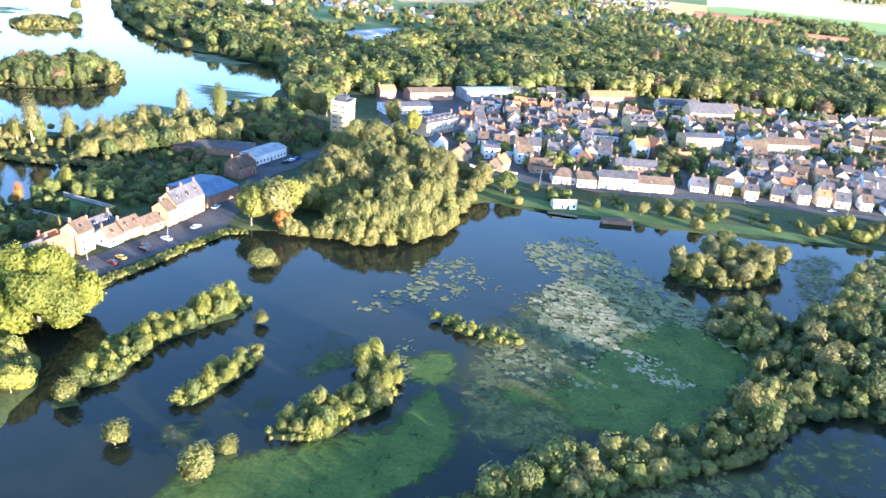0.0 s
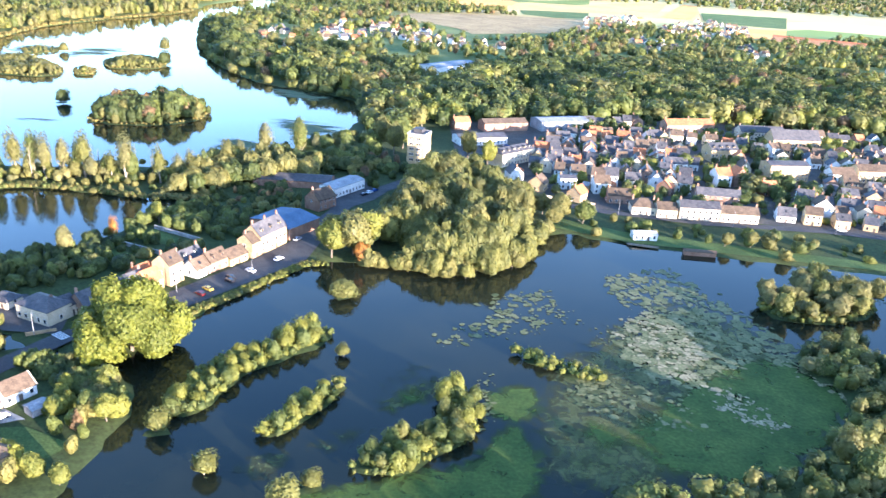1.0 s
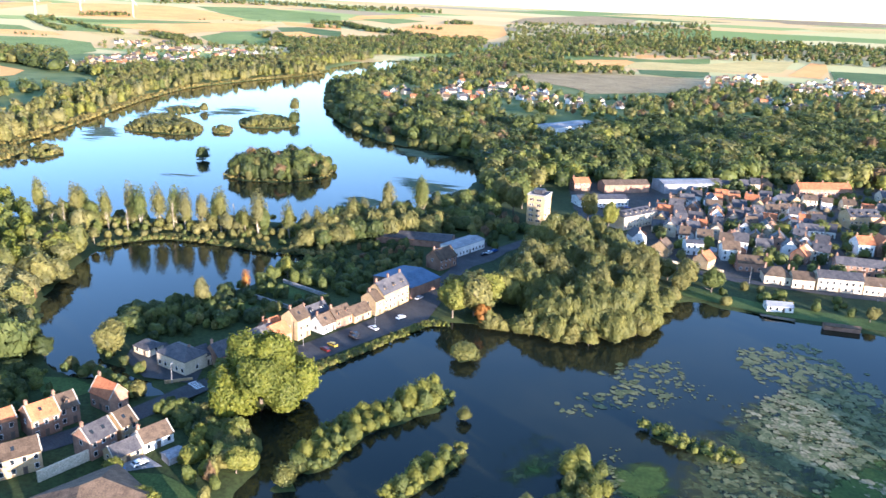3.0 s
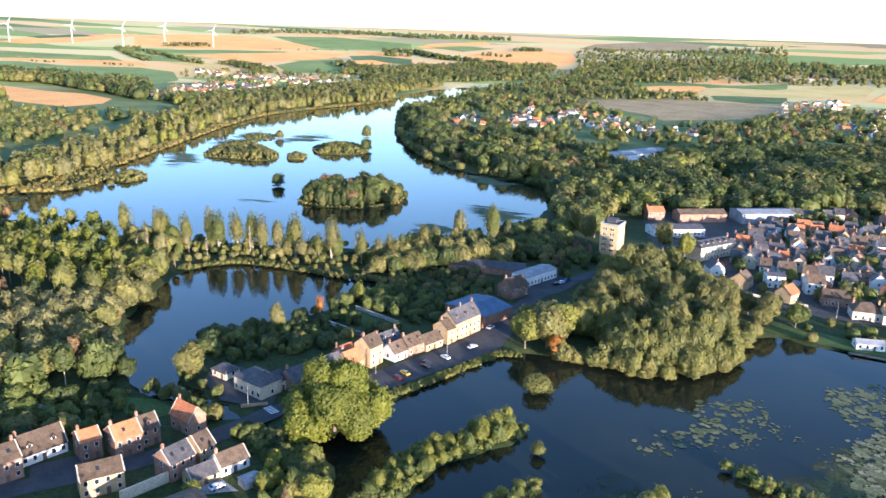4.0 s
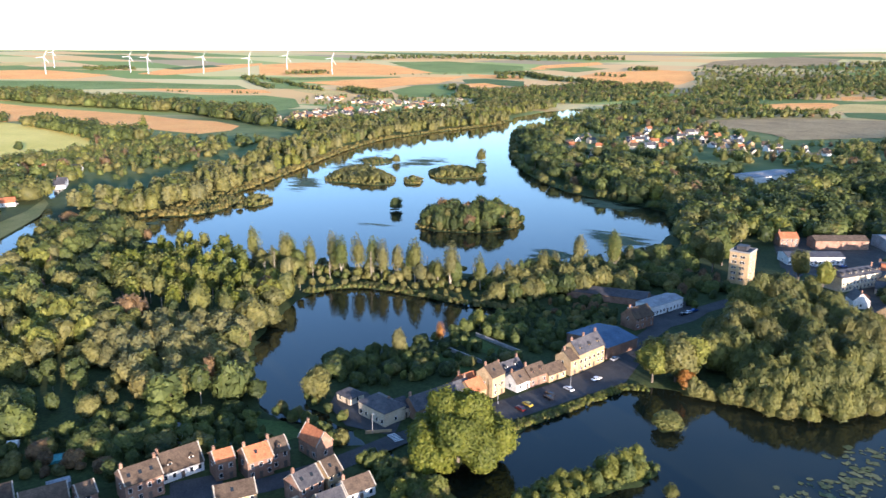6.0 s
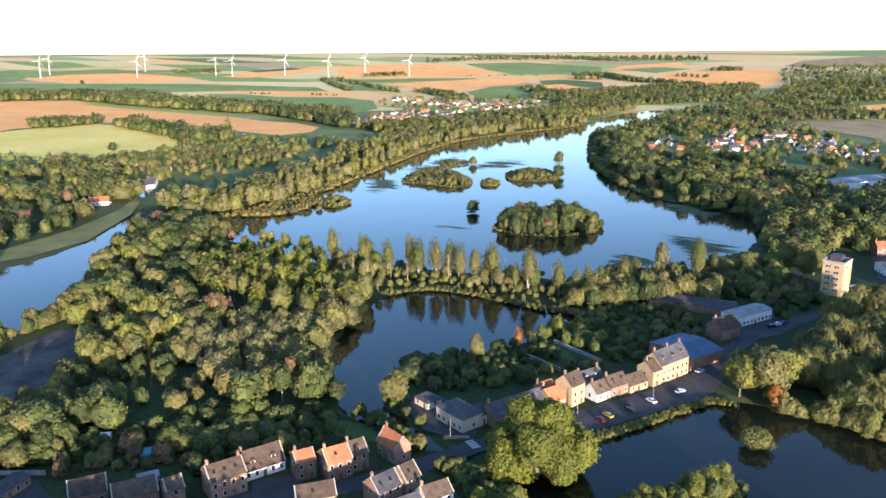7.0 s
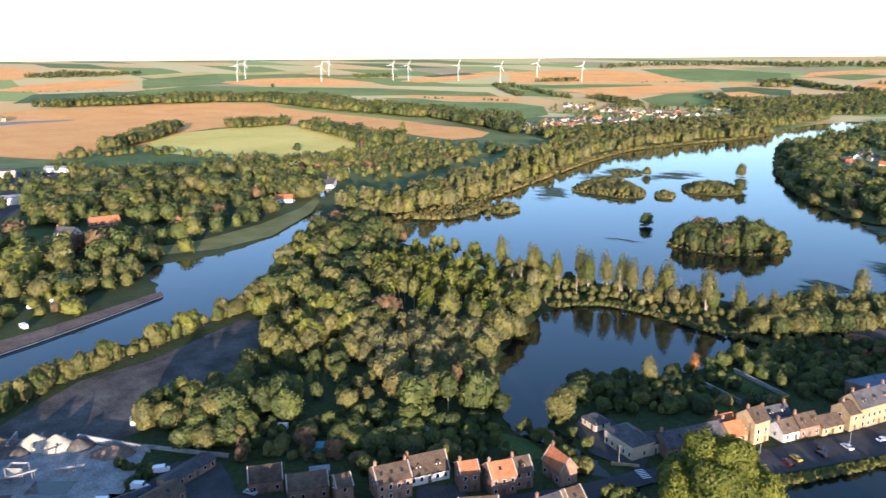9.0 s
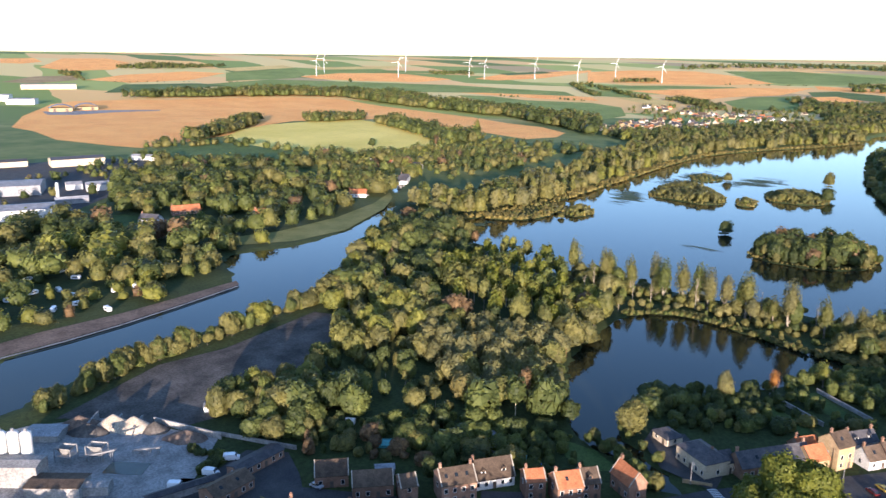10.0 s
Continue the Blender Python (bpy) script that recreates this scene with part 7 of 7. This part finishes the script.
conveyor(-274, 62, 42, 13, 4.5)
conveyor(-268, 77, 40, 10, 2.6)
PIT = mottled("settling_pond", (0.02, 0.028, 0.014), (0.035, 0.042, 0.02), 0.3, 0.25, 2.0)
sheet("settling_pond", [(-266, 70), (-257, 79), (-252, 74), (-261, 65)], PIT, 0.98, "dark settling basin sunk in the plant yard", "basin")
def hopper(x, y, rot):
    """A steel feed hopper on legs with a platform."""
    e = new("hopper")
    e.matrix_basis = pose(x, y, 0.9, 0, 0, rot)
    vs = [(-2.6, -1.8, 5), (2.6, -1.8, 5), (2.6, 1.8, 5), (-2.6, 1.8, 5), (-0.8, -0.6, 2.4), (0.8, -0.6, 2.4), (0.8, 0.6, 2.4), (-0.8, 0.6, 2.4)]
    part("funnel", mesh_of("funnel", vs, [(0, 1, 5, 4), (1, 2, 6, 5), (2, 3, 7, 6), (3, 0, 4, 7), (4, 5, 6, 7)], [CONCRETE]), e)
    part("platform", box_mesh("platform", [(-3, 3, -2.2, 2.2, 2.2, 2.4)], STEEL), e)
    for px in (-2.7, 2.7):
        for py in (-1.9, 1.9):
            part("leg", box_mesh("leg", [(px - 0.12, px + 0.12, py - 0.12, py + 0.12, 0, 5)], STEEL), e)
    return tagged(e, "pale steel feed hopper standing in the yard", "hopper")


hopper(-271, 67, 42)
hopper(-276, 59, 42)
house(-235, 104, 103, 18, 6, 3.0, 0.8, BRICK, SLATE, "low brick row of garages with dark roof", 0, name="garage_row", category="garage")
house(-226, 90, 103, 14, 8, 3.4, 2.0, BRICK, BROWN_TILE, "workshop with dull red roof", 0, skylights=2)
house(-234, 80, 85, 22, 3, 2.6, 0.6, CONCRETE, SLATE, "long narrow shed along the plant wall", 0, name="shed", category="shed", front=False)


def long_wall(name, a, c, height, thick, mat, label, z=0.7):
    length, rot = math.hypot(c[0] - a[0], c[1] - a[1]), math.degrees(math.atan2(c[1] - a[1], c[0] - a[0]))
    ob = new(name, box_mesh(name, [(0, length, -thick / 2, thick / 2, -0.4, height), (-0.05, length + 0.05, -thick / 2 - 0.05, thick / 2 + 0.05, height, height + 0.1)], mat))
    ob.matrix_basis = pose(a[0], a[1], z, 0, 0, rot)
    return tagged(ob, label, "wall")


long_wall("garden_wall", (-156.5, 280.5), (-132, 271.5), 1.6, 0.4, CONCRETE, "pale garden wall between lawns")
long_wall("garden_wall", (-146.5, 299), (-122, 288.5), 1.6, 0.4, CONCRETE, "pale garden wall behind the street row")
long_wall("garden_wall", (-143.5, 200.5), (-136, 205), 1.0, 0.25, TAN_BRICK, "low tan brick wall on the street")
long_wall("quay_wall", (-262, 103), (-236, 119), 1.4, 0.4, CONCRETE, "pale wall of the plant yard")
long_wall("yard_wall", (-284, 90), (-258, 103), 2.2, 0.5, CONCRETE, "pale retaining wall behind the heaps")
for x, y in ((-300, 76), (-293, 82), (-287, 87)):
    long_wall("bay_wall", (x, y), (x + 7, y - 5.5), 2.8, 0.5, CONCRETE, "pale concrete wall between gravel bays")
woods("yard_hedge", hedge([(-256, 92), (-246, 98), (-240, 88)], 1.6, 2, 4, 3, 141), "near", {"dark": 2, "green": 3}, "green scrub along the plant wall", (2, 0), 141)
long_wall("street_wall", (22, 391), (50, 383), 1.2, 0.3, RENDER, "pale wall along the lake road")
for outline, label in LAWNS:
    sheet("lawn", outline, SUNLIT_GRASS if "canal" in label else GRASS, 0.86, label, "lawn")


sheet("driveway", [(-134, 162), (-127, 163), (-118, 159), (-120, 158), (-126, 154)], CONCRETE, 0.9, "pale gravel drive beside the lawn", "drive")
long_wall("barn_wall", (-144, 144), (-136, 161), 3.2, 0.4, RENDER, "tall sunlit cream wall behind the barn")
woods("bank_hedge", hedge([(-135, 187), (-125, 183), (-110, 174)], 1.6, 3, 5, 6, 161), "near", {"green": 3, "dark": 2, "yellow": 1}, "thick green hedge on the bank", (0, 2, 3), 161)
BLUE_SHEET = mottled("blue_tarpaulin", (0.03, 0.12, 0.36), (0.05, 0.18, 0.46), 0.6, 0.4, 3.0)
tarp = new("tarpaulin", mesh_of("tarpaulin", [(-2.2, -1, 0), (2.2, -1, 0), (2.2, 1, 0), (-2.2, 1, 0), (-2, 0, 0.9), (2, 0, 0.8)], [(0, 1, 5, 4), (2, 3, 4, 5), (1, 2, 5), (3, 0, 4)], [BLUE_SHEET]))
tarp.matrix_basis = pose(-129, 156, 0.88, 0, 0, -35)
tagged(tarp, "bright blue tarpaulin over a stack beside the barn", "tarpaulin")


# ---- vehicles ----
def vehicle(x, y, rot, paint, label, kind="car"):
    e = new({"car": "car", "van": "van", "caravan": "caravan"}[kind])
    e.matrix_basis = pose(x, y, 0.96, 0, 0, rot)
    if kind == "car":
        prof = [(-2.1, 0.35), (-2.15, 0.85), (-1.9, 1.0), (-1.35, 1.42), (0.35, 1.45), (1.05, 0.98), (2.0, 0.85), (2.15, 0.6), (2.1, 0.35)]
    elif kind == "van":
        prof = [(-2.5, 0.4), (-2.55, 2.2), (-2.3, 2.35), (1.1, 2.3), (1.75, 1.35), (2.5, 1.15), (2.6, 0.7), (2.55, 0.4)]
    else:
        prof = [(-2.6, 0.5), (-2.7, 1.6), (-2.4, 2.5), (2.2, 2.55), (2.6, 1.7), (2.4, 0.5)]
    n, w = len(prof), 0.86 if kind == "car" else 1.0
    vs = [(px, -w * (0.8 if pz > 1.2 and kind == "car" else 1), pz) for px, pz in prof] + [(px, w * (0.8 if pz > 1.2 and kind == "car" else 1), pz) for px, pz in prof]
    fs = [tuple(range(n)), tuple(range(2 * n - 1, n - 1, -1))] + [(k, k + n, (k + 1) % n + n, (k + 1) % n) for k in range(n)]
    part("body", mesh_of("body", vs, fs, [paint]), e)
    if kind == "car":
        g = [(-1.25, 1.38), (0.3, 1.4), (0.85, 1.05), (-1.6, 1.05)]
        for s in (-1, 1):
            q = [(px, s * (0.72 if pz > 1.2 else 0.85), pz) for px, pz in g]
            q += [(px, s * (0.76 if pz > 1.2 else 0.89), pz) for px, pz in g]
            part("side_window", mesh_of("side_window", q, [(4, 5, 6, 7), (0, 3, 2, 1), (0, 1, 5, 4), (1, 2, 6, 5), (2, 3, 7, 6), (3, 0, 4, 7)], [GLASS]), e)
        for a, c in (((0.38, 1.46), (1.08, 1.0)), ((-1.38, 1.43), (-1.9, 1.03))):
            d = 0.03 if a[0] > 0 else -0.03
            q = [(a[0], -0.66, a[1]), (a[0], 0.66, a[1]), (c[0], 0.78, c[1]), (c[0], -0.78, c[1])]
            q += [(px + d, py, pz + 0.03) for px, py, pz in q]
            part("windscreen", mesh_of("windscreen", q, [(4, 5, 6, 7), (0, 3, 2, 1), (0, 1, 5, 4), (1, 2, 6, 5), (2, 3, 7, 6), (3, 0, 4, 7)], [GLASS]), e)
    elif kind == "van":
        part("windscreen", mesh_of("windscreen", *boxes([(1.2, 1.72, -0.85, 0.85, 1.5, 2.2)]), [GLASS]), e)
    else:
        part("side_window", box_mesh("side_window", [(-1.6, 1.4, -1.03, 1.03, 1.4, 2.0)], GLASS), e)
    for wx in ((-1.3, 1.35) if kind != "caravan" else (0.0,)):
        for s in (-1, 1):
            part("wheel", WHEEL, e, pose(wx, s * (w - 0.05), 0.32, 90, 0, 0))
    return tagged(e, label, kind)


WHEEL = tube("wheel", [(0.2, -0.12), (0.32, -0.1), (0.32, 0.1), (0.2, 0.12)], TYRE, 12)
PAINT = {n: material("car_paint_" + n, c, 0.25, 0.1) for n, c in (("yellow", (0.42, 0.3, 0.04)), ("red", (0.12, 0.02, 0.02)), ("black", (0.02, 0.02, 0.025)), ("white", (0.75, 0.75, 0.75)), ("silver", (0.45, 0.46, 0.48)), ("blue", (0.05, 0.1, 0.3)))}
for x, y, r, c in ((-102, 243.5, 150, "yellow"), (-103, 239, 150, "red"), (-97, 252, 150, "black"), (-97.5, 255, 150, "black"), (-92.5, 262.5, 150, "white"), (-85.5, 276, 66, "white"), (-84, 299, 70, "silver"), (-124, 158, 60, "white"), (-92, 366, 30, "silver"), (-66, 372, 60, "white"), (-64, 376, 60, "blue"), (-68, 368, 60, "black"), (15, 388, 170, "white"), (170, 372, -5, "white"), (210, 366, -5, "silver"), (-20, 488, 20, "white"), (-12, 491, 20, "silver"), (-5, 494, 20, "white"), (3, 497, 20, "blue"), (-40, 455, 10, "white"), (145, 395, 80, "silver"), (-212, 112, 20, "silver"), (-178, 172, 30, "blue"), (-604, 404, 30, "white"), (-610, 404, 30, "silver"), (-464, 161, 20, "white"), (-460, 157, 30, "white")):
    vehicle(x, y, r, PAINT[c], f"{c} car parked on asphalt")
for x, y, r in ((-243, 99.5, 60), (-238.5, 90.5, 40), (-238, 79.5, 50)):
    vehicle(x, y, r, PAINT["white"], "white delivery van parked by the plant wall", "van")
for i, (x, y) in enumerate(((-466, 106), (-452, 108), (-435, 107), (-447, 130), (-449, 141), (-417, 116), (-462, 81), (-499, 98), (-469, 94), (-433, 95), (-427, 101), (-485, 120), (-480, 86), (-505, 118))):
    vehicle(x, y, 37 * i, PAINT["white"], "white caravan parked among trees", "caravan")

# zebra crossing, lamp posts, small garden things
for k in range(6):
    ob = new("zebra_stripe", box_mesh("zebra_stripe", [(-1.5, 1.5, -0.25, 0.25, 0, 0.012)], WHITE_PAINT))
    ob.matrix_basis = pose(-135.2 + 0.95 * k * math.cos(radians(-30)), 203.4 + 0.95 * k * math.sin(radians(-30)), 0.905, 0, 0, 58)
    tagged(ob, "white painted zebra crossing stripe on the street", "road marking", "zebra crossing")


def street_lamp(x, y, rot):
    e = new("street_lamp")
    e.matrix_basis = pose(x, y, 0.8, 0, 0, rot)
    part("pole", tube("pole", [(0.12, 0), (0.07, 8)], STEEL, 8), e)
    part("arm", box_mesh("arm", [(0, 1.5, -0.04, 0.04, 7.9, 8.0)], STEEL), e)
    part("lamp_head", box_mesh("lamp_head", [(1.2, 1.9, -0.14, 0.14, 7.85, 8.05)], STEEL), e)
    return tagged(e, "grey steel street lamp beside the road", "street lamp", "street lamps")


for x, y, r in ((-92, 263, -30), (-112, 240, -30), (-141, 201, -40), (60, 369, 90), (115, 364, 90), (165, 367, 90), (215, 360, 90)):
    street_lamp(x, y, r)


def shed(x, y, rot, w, d, h, wall, roof, label, name="garden_shed"):
    return house(x, y, rot, w, d, h, 0.6, wall, roof, label, 0, name=name, category="shed", front=False, back=False)


TEAL = mottled("teal_cover", (0.08, 0.25, 0.26), (0.12, 0.34, 0.34), 0.6, 0.6, 3.0)
shed(-197, 168, 30, 7, 4, 2.0, METAL_ROOF, METAL_ROOF, "grey garden sheds and glasshouse")
shed(-201, 175, 30, 4, 3, 1.8, WHITE, METAL_ROOF, "white garden shed by a bush")
shed(-220, 143, 50, 5, 4, 1.2, TEAL, TEAL, "teal covered garden pool")
shed(-184, 170, 40, 5, 3, 1.6, TEAL, TEAL, "teal plastic garden tunnel on grass")
shed(-149, 263, -20, 4, 2, 0.7, WHITE, METAL_ROOF, "white cold frames on a lawn")
shed(-240, 143, 40, 3, 2.5, 1.6, WHITE, WHITE, "small white garden hut")
shed(-206, 133, 58, 6, 3, 2.2, METAL_ROOF, METAL_ROOF, "grey lean-to behind the terrace")
shed(-117, 163, 60, 5, 4, 2.2, METAL_ROOF, METAL_ROOF, "grey conservatory behind the low house")
shed(-280, 111, 60, 8, 4, 2.4, WHITE, METAL_ROOF, "white hut at the wood's edge")
shed(90, 324, 0, 14, 3, 1.4, BRICK, BROWN_TILE, "brown boat shelter at the lake edge")
dock = new("jetty", box_mesh("jetty", [(-7, 7, -1.2, 1.2, 0.5, 0.7)] + [(k - 0.12, k + 0.12, s - 0.12, s + 0.12, -1, 0.5) for k in (-6, 0, 6) for s in (-1, 1)], BARK))
dock.matrix_basis = pose(66, 329, 0, 0, 0, -8)
tagged(dock, "wooden jetty on the lake shore", "jetty")


# ---- wind turbines ----
def turbine():
    e = new("wind_turbine")
    part("mast", tube("mast", [(1.3, 0), (0.7, 56)], WHITE_PAINT, 12), e)
    part("nacelle", box_mesh("nacelle", [(-1.2, 1.2, -2.5, 4, 55.5, 58)], WHITE_PAINT), e)
    part("hub", tube("hub", [(0.3, -1.2), (1.2, 0), (1.2, 1.5)], WHITE_PAINT, 10), e, pose(0, -2.5, 56.8, 90, 0, 0))
    vs = [(-0.5, 0, 1), (0.5, 0, 1), (0.9, 0, 6), (0.2, 0, 27), (-0.1, 0, 27), (-0.6, 0, 6), (-0.4, 0.4, 1), (0.4, 0.4, 1), (0.5, 0.4, 6), (0.1, 0.1, 27), (-0.1, 0.1, 27), (-0.4, 0.4, 6)]
    fs = [(0, 1, 2, 5), (5, 2, 3, 4), (6, 11, 8, 7), (11, 10, 9, 8), (0, 6, 7, 1), (1, 7, 8, 2), (2, 8, 9, 3), (3, 9, 10, 4), (4, 10, 11, 5), (5, 11, 6, 0)]
    blade = mesh_of("blade", vs, fs, [WHITE_PAINT])
    for k in range(3):
        part("blade", blade, e, pose(0, -3.2, 56.8) @ pose(0, 0, 0, 0, 25 + 120 * k, 0))
    return tagged(e, "white three-bladed wind turbine on farmland", "wind turbine", "wind farm")


first = turbine()
SPOTS = [(-2550, 1539), (-2650, 1635), (-2342, 1762), (-2543, 1952), (-2201, 1987), (-2131, 2000), (-2004, 2134), (-1843, 2185), (-1833, 2389), (-1608, 2354)]
for i, (x, y) in enumerate(SPOTS):
    m = pose(x, y, float(rise(np.float64(x), np.float64(y))), 0, 0, 40 + 4 * (i % 3))
    if i == 0:
        first.matrix_basis = m
    else:
        copy_thing(first, m)
# a second row of turbines on the skyline
for a, k in ((77.7, 0.5), (76.3, 0.5), (75.2, 0.55), (73.6, 0.5), (71.4, 0.5), (69.4, 0.75), (65.4, 0.7), (65.0, 0.7), (64.6, 0.65), (63.4, 0.5)):
    x, y = -4800 * math.sin(radians(a)), 4800 * math.cos(radians(a))
    copy_thing(first, pose(x, y, float(rise(np.float64(x), np.float64(y))), 0, 0, 52) @ Matrix.Diagonal((k, k, k, 1)))
